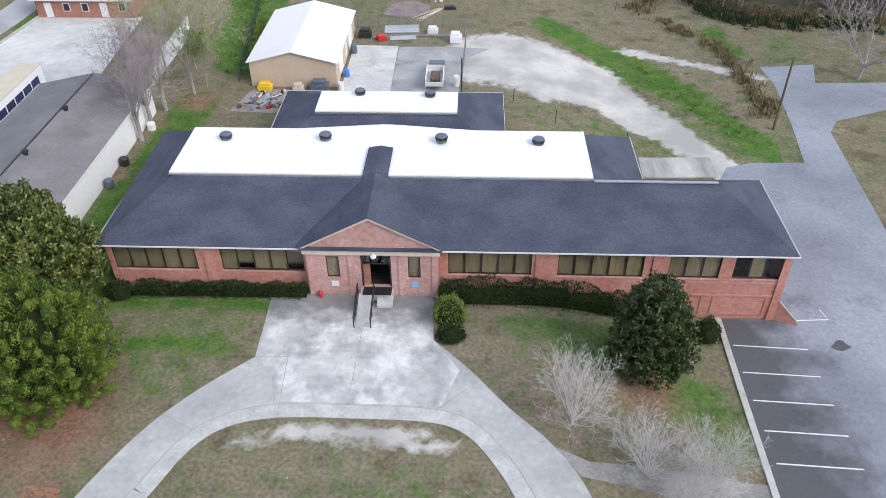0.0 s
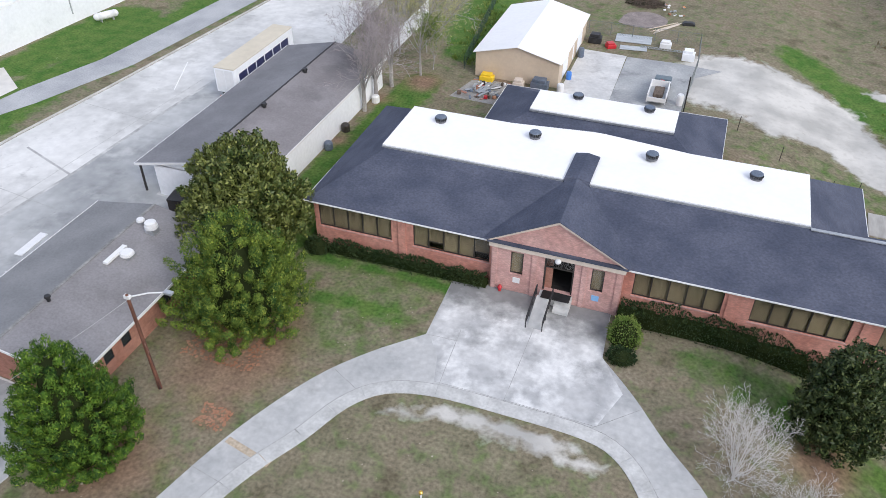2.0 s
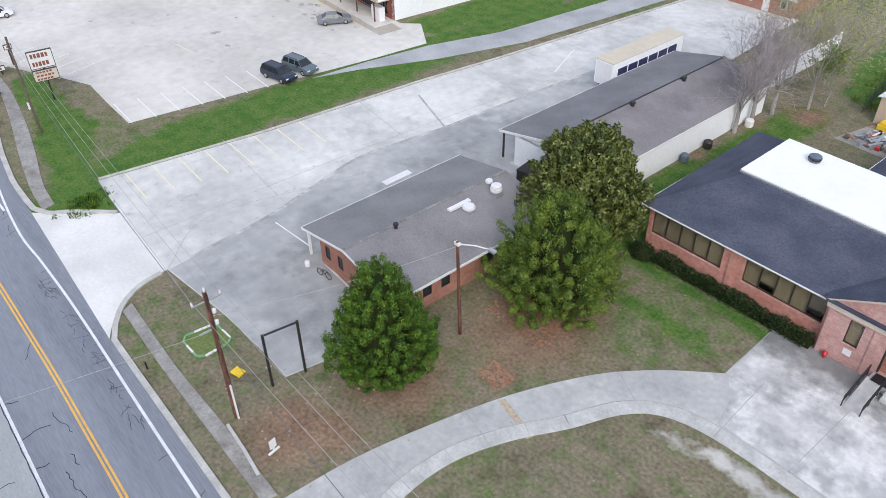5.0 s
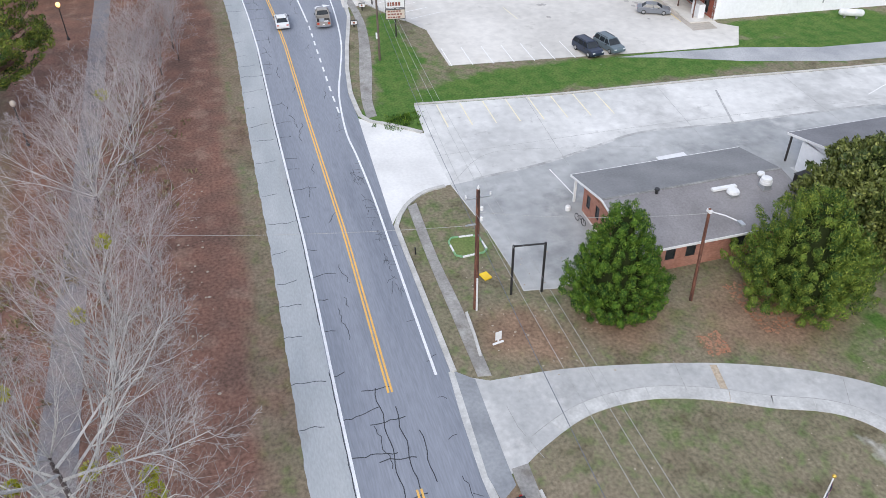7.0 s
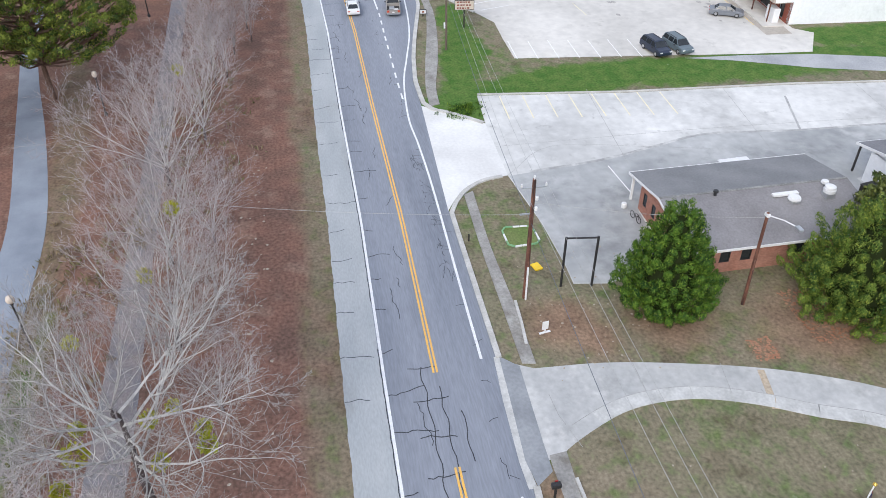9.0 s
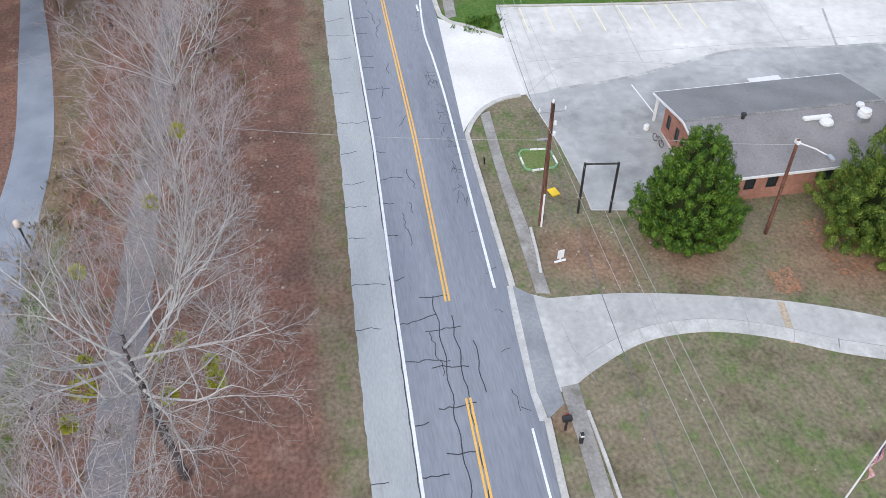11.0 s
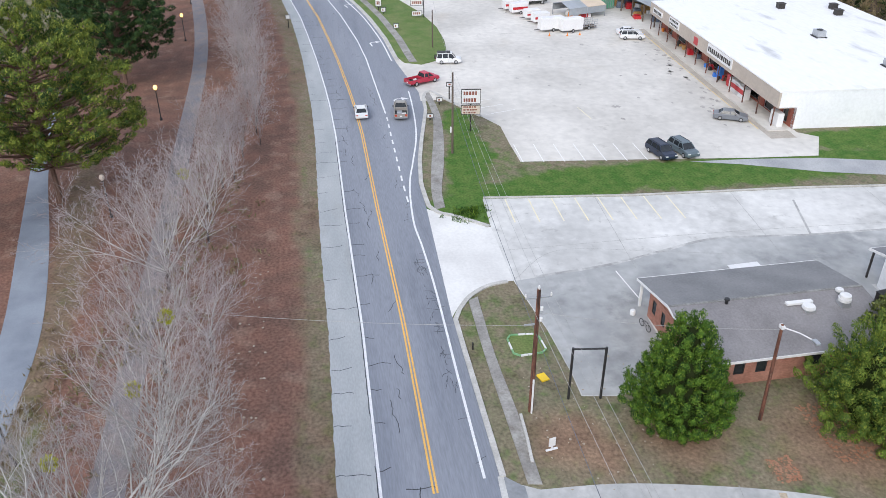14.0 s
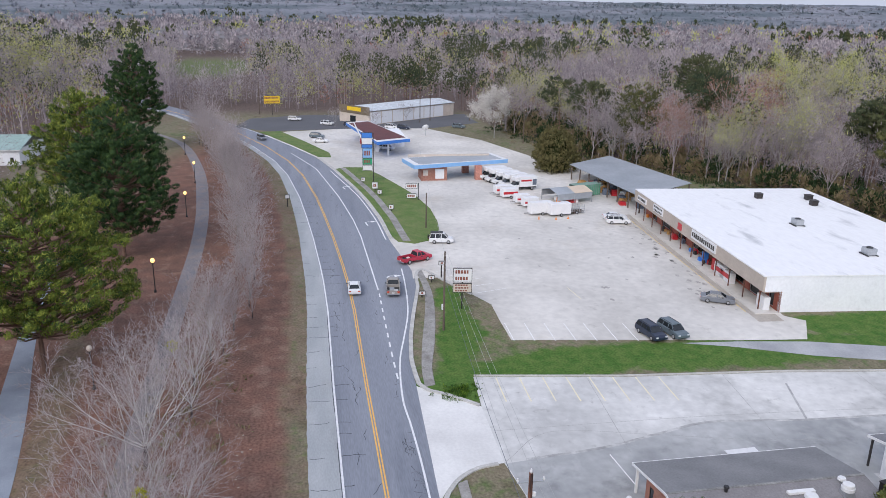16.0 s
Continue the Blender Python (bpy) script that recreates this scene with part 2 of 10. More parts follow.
DARK = mat("dark_bronze_frame", (0.028, 0.024, 0.022), (0.04, 0.035, 0.032), scale=2, fine=10, rough=0.5, vary=0.15)
BLACK = mat("black_metal", (0.018, 0.018, 0.02), (0.03, 0.03, 0.032), scale=3, fine=12, rough=0.5, vary=0.2)
# For rooms and sheds: the lack of light indoors is put into this near-black.
INSIDE = mat("unlit_dark_interior", (0.018, 0.016, 0.015), (0.03, 0.027, 0.025), scale=0.6, fine=3, rough=0.9)
BLIND = mat("tan_window_blind", (0.32, 0.255, 0.165), (0.26, 0.205, 0.13), scale=1.0, fine=5, rough=0.8, vary=0.1, per_object=0.22, stretch=(3, 3, 0.4))
POLE_WOOD = mat("creosoted_pole", (0.09, 0.036, 0.025), (0.20, 0.085, 0.055), scale=1.5, fine=9, rough=0.9, vary=0.3, stretch=(3, 3, 0.5), dirt=[((0.03, 0.022, 0.02), 1.2, 0.5, 0.62, 0.8), ((0.30, 0.20, 0.16), 1.6, 0.6, 0.7, 0.6)])
GREY_WOOD = mat("grey_wooden_pole", (0.10, 0.075, 0.06), (0.16, 0.125, 0.10), scale=1.5, fine=9, rough=0.9, vary=0.2, stretch=(4, 4, 0.4))
RUBBER = mat("tyre_rubber", (0.02, 0.02, 0.021), (0.032, 0.032, 0.033), scale=5, fine=20, rough=0.85)
CHROME = mat("alloy", (0.55, 0.56, 0.58), (0.48, 0.49, 0.5), scale=5, fine=20, rough=0.3, metal=0.8, vary=0.05)
RED = mat("red_paint", (0.55, 0.03, 0.04), (0.48, 0.025, 0.035), scale=1, fine=8, rough=0.35, vary=0.06)
ORANGE = mat("orange_plastic", (0.85, 0.28, 0.03), (0.75, 0.24, 0.03), scale=2, fine=8, rough=0.5)
BLUE = mat("blue_panel", (0.05, 0.20, 0.62), (0.06, 0.23, 0.66), scale=1, fine=6, rough=0.45, vary=0.05)
SKYBLUE = mat("light_blue_fascia", (0.22, 0.45, 0.78), (0.27, 0.5, 0.8), scale=0.6, fine=5, rough=0.45, vary=0.06)
GREEN = mat("green_panel", (0.03, 0.32, 0.16), (0.04, 0.36, 0.18), scale=1, fine=6, rough=0.5)
YELLOW = mat("yellow_plastic", (0.90, 0.62, 0.03), (0.82, 0.55, 0.03), scale=1, fine=8, rough=0.5, vary=0.06)
STEELBLUE = mat("blue_grey_plastic", (0.10, 0.13, 0.18), (0.14, 0.17, 0.22), scale=1, fine=8, rough=0.5)
MULCH = mat("bare_red_clay", (0.33, 0.15, 0.085), (0.40, 0.22, 0.14), scale=0.9, fine=6, rough=0.95, bump=0.3, vary=0.2)
HAY = mat("stacked_hay", (0.42, 0.24, 0.09), (0.5, 0.3, 0.12), scale=1, fine=9, rough=0.95, bump=0.3, vary=0.25)
BARK = mat("pine_bark", (0.14, 0.085, 0.06), (0.20, 0.125, 0.095), scale=1.2, fine=8, rough=0.95, bump=0.4, vary=0.25)
MYRTLE_TWIGS = mat("pale_grey_twigs", (0.50, 0.48, 0.465), (0.62, 0.60, 0.58), scale=0.6, fine=5, rough=0.9, vary=0.15)
DARK_TRUNK = mat("dark_trunk_bark", (0.06, 0.045, 0.045), (0.10, 0.08, 0.078), scale=1.2, fine=8, rough=0.95, bump=0.4, vary=0.25)
GREY_BARK = mat("grey_bark", (0.27, 0.255, 0.245), (0.39, 0.37, 0.355), scale=0.5, fine=5, rough=0.9, vary=0.22)
PALE_BARK = mat("pale_limbs", (0.40, 0.39, 0.375), (0.55, 0.54, 0.52), scale=0.6, fine=5, rough=0.9, vary=0.2)
MAUVE_BARK = mat("mauve_twigs", (0.32, 0.27, 0.28), (0.43, 0.37, 0.38), scale=0.12, fine=3, rough=0.9, vary=0.2)
CEDAR = leaf_mat("cedar_foliage", (0.012, 0.048, 0.008), (0.066, 0.145, 0.015), (0.19, 0.29, 0.032), scale=1.2)
CEDAR_OLIVE = leaf_mat("olive_cedar_foliage", (0.018, 0.062, 0.011), (0.11, 0.175, 0.026), (0.28, 0.33, 0.05), scale=0.6)
MAGNOLIA = leaf_mat("magnolia_leaves", (0.045, 0.075, 0.02), (0.10, 0.125, 0.03), (0.30, 0.32, 0.10), rough=0.4)
DARK_MAGNOLIA = leaf_mat("dark_magnolia_leaves", (0.02, 0.04, 0.014), (0.04, 0.06, 0.02), (0.15, 0.18, 0.06), rough=0.4)
HEDGE = leaf_mat("hedge_leaves", (0.018, 0.040, 0.014), (0.030, 0.052, 0.018), (0.052, 0.082, 0.028))
BUSH = leaf_mat("bright_bush_leaves", (0.11, 0.19, 0.035), (0.17, 0.24, 0.05), (0.30, 0.35, 0.10))
PINE = leaf_mat("pine_needles", (0.02, 0.06, 0.014), (0.14, 0.19, 0.028), (0.33, 0.36, 0.06), scale=0.45)
DARK_PINE = leaf_mat("dark_pine_needles", (0.025, 0.055, 0.028), (0.065, 0.10, 0.045), (0.12, 0.155, 0.07), scale=0.6)
TWIGS = mat("mauve_grey_twigs", (0.30, 0.26, 0.262), (0.43, 0.38, 0.38), scale=0.12, fine=3, rough=0.9, vary=0.25)
BARE_WOODS = leaf_mat("bare_woods", (0.17, 0.15, 0.175), (0.47, 0.42, 0.425), (0.34, 0.295, 0.31), scale=0.085)
BUDDING = leaf_mat("budding_woods", (0.46, 0.48, 0.16), (0.34, 0.31, 0.18), (0.52, 0.55, 0.20), scale=0.04)
RUSTY = leaf_mat("rusty_woods", (0.36, 0.165, 0.125), (0.36, 0.22, 0.17), (0.25, 0.15, 0.12), scale=0.06)
FAR_PINE = leaf_mat("far_pines", (0.035, 0.055, 0.03), (0.075, 0.085, 0.036), (0.12, 0.135, 0.06), scale=0.05)
PARK_PINE = leaf_mat("park_pine_needles", (0.009, 0.034, 0.013), (0.036, 0.08, 0.024), (0.10, 0.16, 0.04), scale=0.45)
FAR_CANOPY = leaf_mat("far_canopy", (0.17, 0.17, 0.165), (0.29, 0.265, 0.28), (0.25, 0.23, 0.24), scale=0.012)
# Woods beyond about a kilometre: the air's blue-grey haze is painted into the leaf colour.
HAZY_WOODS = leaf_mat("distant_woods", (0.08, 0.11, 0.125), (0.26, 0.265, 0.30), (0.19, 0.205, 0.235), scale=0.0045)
MISTLETOE = leaf_mat("mistletoe", (0.30, 0.32, 0.02), (0.42, 0.40, 0.03), (0.46, 0.46, 0.07))
DRY_LEAF = leaf_mat("dry_undergrowth", (0.20, 0.15, 0.09), (0.26, 0.20, 0.12), (0.14, 0.15, 0.05))


def glass_mat():
    m = bpy.data.materials.new("window_glass")
    m.use_nodes = True
    b = m.node_tree.nodes["Principled BSDF"]
    b.inputs["Base Color"].default_value = (0.75, 0.78, 0.78, 1)
    b.inputs["Transmission Weight"].default_value, b.inputs["Roughness"].default_value, b.inputs["IOR"].default_value = 1.0, 0.03, 1.45
    return m


GLASS = glass_mat()
CAR_GLASS = mat("tinted_car_glass", (0.02, 0.025, 0.03), (0.03, 0.035, 0.04), scale=3, fine=10, rough=0.08, vary=0.05)


def paint(name, c):
    return mat(name, c, tuple(0.92 * v for v in c), scale=1.5, fine=9, rough=0.3, vary=0.03)


# ---- builders ----
def link(name, bm, m, smooth=False):
    me = bpy.data.meshes.new(name)
    bmesh.ops.recalc_face_normals(bm, faces=bm.faces)
    bm.to_mesh(me)
    bm.free()
    me.materials.append(m)
    if smooth:
        me.polygons.foreach_set("use_smooth", [True] * len(me.polygons))
    return new(name, me)


def raw(name, verts, faces, m):
    me = bpy.data.meshes.new(name)
    me.from_pydata(verts, [], faces)
    me.materials.append(m)
    return new(name, me)


def under(ob, parent):
    ob.parent = parent
    return ob


def part(name, bm, m, parent, label="", smooth=False):
    ob = link(name, bm, m, smooth)
    ob.parent = parent
    if label:
        ob["label"] = label
    return ob


def thing(name, label, category, at=(0, 0, 0), rz=0.0, group="", kind=""):
    ob = new(name)
    ob.empty_display_size = 0.3
    ob.matrix_basis = pose(*at, 0, 0, rz)
    return tagged(ob, label, category, group, kind)


def box(bm, x0, x1, y0, y1, z0, z1):
    p = [bm.verts.new((x, y, z)) for z in (z0, z1) for x, y in ((x0, y0), (x1, y0), (x1, y1), (x0, y1))]
    for f in ((3, 2, 1, 0), (4, 5, 6, 7), (0, 1, 5, 4), (1, 2, 6, 5), (2, 3, 7, 6), (3, 0, 4, 7)):
        bm.faces.new([p[i] for i in f])
    return p


def boxes(*rows):
    bm = bmesh.new()
    for r in rows:
        box(bm, *r)
    return bm


def each(name, rows, m, parent, label=""):
    """A part of its own for each box."""
    return [part(name, boxes(r), m, parent, label) for r in rows]


def soft_box(x0, x1, y0, y1, z0, z1, r=0.03):
    bm = boxes((x0, x1, y0, y1, z0, z1))
    bmesh.ops.bevel(bm, geom=bm.edges[:], offset=r, segments=2, affect="EDGES", profile=0.5)
    return bm


def prism(bm, pts, z0, z1):
    a = [bm.verts.new((x, y, z0)) for x, y in pts]
    b = [bm.verts.new((x, y, z1)) for x, y in pts]
    k = len(pts)
    bm.faces.new(a[::-1])
    bm.faces.new(b)
    for i in range(k):
        bm.faces.new((a[i], a[(i + 1) % k], b[(i + 1) % k], b[i]))


def face(bm, *pts):
    return bm.faces.new([bm.verts.new(p) for p in pts])


def tube(bm, p0, p1, r0, r1=None, n=8, caps=True):
    p0, p1 = Vector(p0), Vector(p1)
    r1 = r0 if r1 is None else r1
    q = (p1 - p0).to_track_quat("Z", "Y")
    a, b = [], []
    for i in range(n):
        w = 2 * math.pi * i / n
        d = q @ Vector((math.cos(w), math.sin(w), 0))
        a.append(bm.verts.new(p0 + r0 * d))
        b.append(bm.verts.new(p1 + r1 * d))
    for i in range(n):
        bm.faces.new((a[i], a[(i + 1) % n], b[(i + 1) % n], b[i]))
    if caps:
        bm.faces.new(a[::-1])
        bm.faces.new(b)


def pipe(bm, pts, r, n=6):
    """One unbroken round bar through pts."""
    rings = []
    for i, p in enumerate(pts):
        d = Vector(pts[min(i + 1, len(pts) - 1)]) - Vector(pts[max(i - 1, 0)])
        q = d.to_track_quat("Z", "Y")
        rings.append([bm.verts.new(Vector(p) + q @ Vector((r * math.cos(2 * math.pi * k / n), r * math.sin(2 * math.pi * k / n), 0))) for k in range(n)])
    for a, b in zip(rings, rings[1:]):
        for k in range(n):
            bm.faces.new((a[k], a[(k + 1) % n], b[(k + 1) % n], b[k]))


def lathe(bm, cx, cy, rows, n=16):
    rings = [[bm.verts.new((cx + r * math.cos(2 * math.pi * i / n), cy + r * math.sin(2 * math.pi * i / n), z)) for i in range(n)] for r, z in rows]
    for lo, hi in zip(rings, rings[1:]):
        for i in range(n):
            bm.faces.new((lo[i], lo[(i + 1) % n], hi[(i + 1) % n], hi[i]))
    bm.faces.new(rings[0][::-1])
    bm.faces.new(rings[-1])


def step(a, b, v):
    s = np.clip((v - a) / (b - a), 0, 1)
    return s * s * (3 - 2 * s)


def lie(x, y):
    """The height of the ground: level round the road, falling to the lower car park, rising to wooded hills far off."""
    far = np.hypot(np.asarray(x) + 20.0, np.asarray(y) - 20.0)
    return -2.3 * step(4.0, 19.0, np.asarray(x, float)) * (1 - step(150, 400, far)) + 74.0 * step(500, 3600, far)


def sheet(name, pts, m, lift, label, kind="structure", category="", thick=0.0, parent=None):
    """A paved sheet with the outline pts that follows the ground; thick: it stands that much proud, with edges."""
    bm = bmesh.new()
    f = bm.faces.new([bm.verts.new((x, y, 0)) for x, y in pts])
    f.normal_update()
    if f.normal.z < 0:
        f.normal_flip()
    bmesh.ops.triangulate(bm, faces=[f], ngon_method="EAR_CLIP")
    xs = [p[0] for p in pts]
    for x in np.arange(4.0, 20.0, 1.0):
        if min(xs) < x < max(xs):
            bmesh.ops.bisect_plane(bm, geom=bm.verts[:] + bm.edges[:] + bm.faces[:], plane_co=(x, 0, 0), plane_no=(1, 0, 0))
    if thick:
        out = bmesh.ops.extrude_face_region(bm, geom=bm.faces[:])
        for v in out["geom"]:
            if isinstance(v, bmesh.types.BMVert):
                v.co.z = thick
        for v in bm.verts:
            v.co.z += float(lie(v.co.x, v.co.y)) + (lift if v.co.z > 0 else -0.05)
    else:
        for v in bm.verts:
            v.co.z = float(lie(v.co.x, v.co.y)) + lift
    ob = link(name, bm, m)
    if parent:
        ob.parent = parent
        if label:
            ob["label"] = label
        return ob
    return tagged(ob, label, category or name.replace("_", " "), "", kind)


def ribbon(bm, pts, width, lift, closed=False):
    """A flat strip along pts, following the ground."""
    k = len(pts)
    edge = []
    for i in range(k):
        a = Vector(pts[max(i - 1, 0)] if not closed else pts[i - 1])
        b = Vector(pts[min(i + 1, k - 1)] if not closed else pts[(i + 1) % k])
        d = (b - a).normalized()
        s = Vector((-d.y, d.x)) * width / 2
        p = Vector(pts[i])
        edge.append([bm.verts.new((q.x, q.y, float(lie(q.x, q.y)) + lift)) for q in (p - s, p + s)])
    for i in range(k if closed else k - 1):
        (a, b), (c, d) = edge[i], edge[(i + 1) % k]
        bm.faces.new((a, c, d, b))


def strip(name, pts, width, m, lift, parent, label=""):
    bm = bmesh.new()
    ribbon(bm, pts, width, lift)
    return part(name, bm, m, parent, label)


def kerb(name, pts, width, height, m, label, closed=False):
    """A kerb: a raised bar along pts."""
    bm = bmesh.new()
    ribbon(bm, pts, width, height, closed)
    out = bmesh.ops.extrude_face_region(bm, geom=bm.faces[:])
    for v in out["geom"]:
        if isinstance(v, bmesh.types.BMVert):
            v.co.z -= height + 0.06
    return tagged(link(name, bm, m), label, "kerb", "", "structure")


def smooth_line(pts, k=6):
    """Points along a smooth curve through pts."""
    p = [np.array(q, float) for q in pts]
    p = [2 * p[0] - p[1]] + p + [2 * p[-1] - p[-2]]
    out = []
    for i in range(1, len(p) - 2):
        for j in range(k):
            t = j / k
            out.append(tuple(0.5 * (2 * p[i] + (p[i + 1] - p[i - 1]) * t + (2 * p[i - 1] - 5 * p[i] + 4 * p[i + 1] - p[i + 2]) * t * t + (3 * p[i] - p[i - 1] - 3 * p[i + 1] + p[i + 2]) * t ** 3)))
    return out + [tuple(p[-2])]


# ---- the ground ----
def centre(x):
    """Where the road's centre line lies, by x."""
    return np.interp(-np.asarray(x, float), [-80, 0, 13, 28, 47, 70, 92, 104, 112, 128, 143, 160, 185, 204, 228, 255, 300, 400],
                     [2.0, 2.3, 2.4, 2.6, 3.0, 3.0, 3.2, 3.0, 2.7, 1.9, 0.9, -0.4, -3.3, -7.0, -13.9, -24, -46, -105])


def kerb_line(x):
    """The road's paved edge on the built side."""
    return np.interp(-np.asarray(x, float), [-80, 0, 12, 17.6, 28, 43, 48, 67, 75, 82, 89, 100, 108, 125, 140, 156, 168, 190, 208, 230, 255, 300, 400],
                     [5.6, 5.9, 6.3, 6.7, 7.1, 7.3, 7.4, 8.4, 8.5, 9.4, 10.7, 13.0, 13.6, 12.0, 11.5, 10.1, 8.5, 4.8, 1.0, -7, -17, -39, -98])


def near_line(px, py, pts, widths):
    """1 within the given widths of a line of points, falling to 0."""
    best = np.full(px.shape, -9.0)
    for (ax, ay), (bx, by), wa, wb in zip(pts, pts[1:], widths, widths[1:]):
        t = np.clip(((px - ax) * (bx - ax) + (py - ay) * (by - ay)) / ((bx - ax) ** 2 + (by - ay) ** 2 + 1e-9), 0, 1)
        d = np.hypot(px - ax - t * (bx - ax), py - ay - t * (by - ay))
        w = wa + t * (wb - wa)
        best = np.maximum(best, (w - d) / np.maximum(w, 1.5))
    return best


def ground():
    def axis(lo, hi):
        out = list(np.arange(lo, hi + 0.1, 1.0))
        s = 2.0
        while out[-1] < 4600:
            out.append(out[-1] + s)
            s *= 1.14
        s = 2.0
        while out[0] > -4600:
            out.insert(0, out[0] - s)
            s *= 1.14
        return np.array(out)

    xs, ys = axis(-135, 60), axis(-48, 116)
    gx, gy = np.meshgrid(xs, ys)
    px, py = gx.ravel(), gy.ravel()
    pz = lie(px, py)
    w = len(xs)
    idx = np.arange(len(px)).reshape(gx.shape)
    faces = np.stack([idx[:-1, :-1], idx[:-1, 1:], idx[1:, 1:], idx[1:, :-1]], -1).reshape(-1, 4)
    me = bpy.data.meshes.new("ground")
    me.from_pydata(np.stack([px, py, pz], 1).tolist(), [], faces.tolist())
    # what covers it: straw in the park, lush and dry grass, bare earth, pale sand
    rough = np.array([noise.noise((a * 0.13, b * 0.13, 1.0)) + 0.5 * noise.noise((a * 0.45, b * 0.45, 4.0)) for a, b in zip(px, py)])
    fine = np.array([noise.noise((a * 0.06, b * 0.06, 9.0)) for a, b in zip(px, py)])
    off = py - centre(px)
    edge = np.interp(-px, [0, 34, 49, 78, 106, 300], [-8.7, -8.6, -8.7, -8.8, -8.6, -7.8])
    straw = step(0.5, -0.7, off - edge + 0.8 * rough) * step(-78, -60, py + 4 * fine + 0.20 * np.minimum(px + 60, 0)) * step(-330, -280, px)
    straw *= 1 - np.interp(-px, [34, 44], [0.9, 0.5]) * step(0.1, 0.5, near_line(px, py, [(-10, -26), (-52, -27), (-70, -29), (-95, -33)], [3.2, 2.5, 2.5, 2.0]) + 0.2 * rough)
    straw = np.maximum(straw, (0.3 + 0.4 * rough).clip(0, 1) * step(-5.5, -6.5, off) * step(-16, -12, off) * step(-330, -280, px))
    green = step(-0.1, 0.7, fine * 1.3 + 0.5 * rough) * 0.42 * (1 - 0.6 * step(-4, -6, off) * step(-14, -12, off))
    green = np.maximum(green, step(-0.2, 0.6, near_line(px, py, [(-66, 10), (-72, 22), (-72, 60), (-66, 100)], [5, 5, 5, 6]) + 0.3 * rough))
    green = np.maximum(green, step(-0.2, 0.3, near_line(px, py, [(-32, 46), (-31.6, 62), (-31, 78)], [3.4, 2.6, 2.4])))
    green = np.maximum(green, 0.9 * step(0.0, 0.7, near_line(px, py, [(11, 103), (18, 95), (24.5, 87), (29, 78), (31.5, 71)], [5, 5, 4.5, 3.5, 2]) + 0.3 * rough))
    green = np.maximum(green, 0.9 * step(0.0, 0.7, near_line(px, py, [(-29, 88), (-31, 110), (-34, 150)], [5, 7, 10]) + 0.2 * rough))
    green = np.maximum(green, 0.85 * step(0.0, 0.8, near_line(px, py, [(-28, 44.2), (-14, 44.2)], [1.5, 1.5]) + 0.4 * rough))
    green = np.maximum(green, 0.8 * step(0.0, 0.8, near_line(px, py, [(-24, 40), (-19, 40)], [2.5, 2.5]) + 0.4 * rough))
    green = np.maximum(green, 0.8 * step(0.0, 0.7, near_line(px, py, [(33, 104), (34, 98)], [4, 3]) + 0.3 * rough))
    green = np.maximum(green, 0.5 * step(0.0, 0.3, near_line(px, py, [(-400, -45), (-640, -75)], [40, 48])))
    green = np.maximum(green, 0.95 * step(0.0, 0.6, near_line(px, py, [(-6, -23.2), (-24, -23.6), (-38, -24.6)], [3.2, 2.8, 2.0]) + 0.4 * rough))
    green = np.maximum(green, 0.95 * step(0.0, 0.5, near_line(px, py, [(-79, 65), (-76, 82)], [4.5, 7]) + 0.2 * rough))
    green = np.maximum(green, 0.85 * step(0.0, 0.6, near_line(px, py, [(-72, 13.5), (-84, 16), (-98, 17.5)], [4, 4, 3]) + 0.3 * rough))
    green = np.maximum(green, 0.62 * step(-0.1, 0.7, near_line(px, py, [(3, 42.5), (10, 41), (17, 37), (17.5, 33)], [2.5, 4, 4, 3]) + 0.4 * rough))
    earth = np.zeros_like(px)
    for cx, cy, r in ((-25.8, 26.4, 1.5), (-30.5, 20.5, 4.5), (-27.5, 32.5, 6.0), (-31, 13, 4.0), (-29, 15, 3.0), (12.4, 37.5, 2.6), (-34.2, 62, 1.4), (-34, 72, 1.8), (-31, 78, 3), (-22, 79, 3.5), (-17.0, 8.0, 1.5)):
        earth = np.maximum(earth, step(-0.1, 0.7, 1 - np.hypot(px - cx, py - cy) / r + 0.35 * rough))
    sand = step(-0.1, 0.4, near_line(px, py, [(4, 90), (10, 88), (15, 84), (22, 76), (26, 68)], [9, 9, 5, 2.8, 2.2]) + 0.2 * rough)
    sand = np.maximum(sand, 0.9 * step(0.0, 0.8, near_line(px, py, [(20, 98), (30, 93), (36, 90)], [1.6, 1.6, 1.6]) + 0.3 * rough))
    sand = np.maximum(sand, 0.85 * step(0.0, 0.7, near_line(px, py, [(-15.6, 30.6), (-13.2, 31.6), (-9, 32.0), (-4, 31.6), (0.2, 30.6)], [0.7, 1.2, 1.5, 1.1, 0.6]) + 0.4 * rough))
    layer = me.color_attributes.new("cover", "FLOAT_COLOR", "POINT")
    layer.data.foreach_set("color", np.stack([straw, green, earth, sand], 1).ravel())
    # dark leaf litter under the woods
    bound = np.interp(px, [-330, -306, -262, -235, -195, -162, -124, -57, 80], [58, 64, 66, 70, 76, 100, 113, 131, 140])
    wood = step(-3, 4, py - bound + 3 * rough) * step(-30, -70, px) + step(-306, -318, px)
    wood = np.maximum(wood, step(-60, -76, py - 0.12 * np.minimum(px + 150, 0)) * step(-120, -150, px))
    wood *= 1 - step(0.0, 0.3, 1 - np.hypot((px + 575) / 110, (py + 60) / 40))
    wood = np.clip(wood, 0, 1)
    layer2 = me.color_attributes.new("litter", "FLOAT_COLOR", "POINT")
    layer2.data.foreach_set("color", np.stack([wood, wood, wood, wood], 1).ravel())
    m = bpy.data.materials.new("ground")
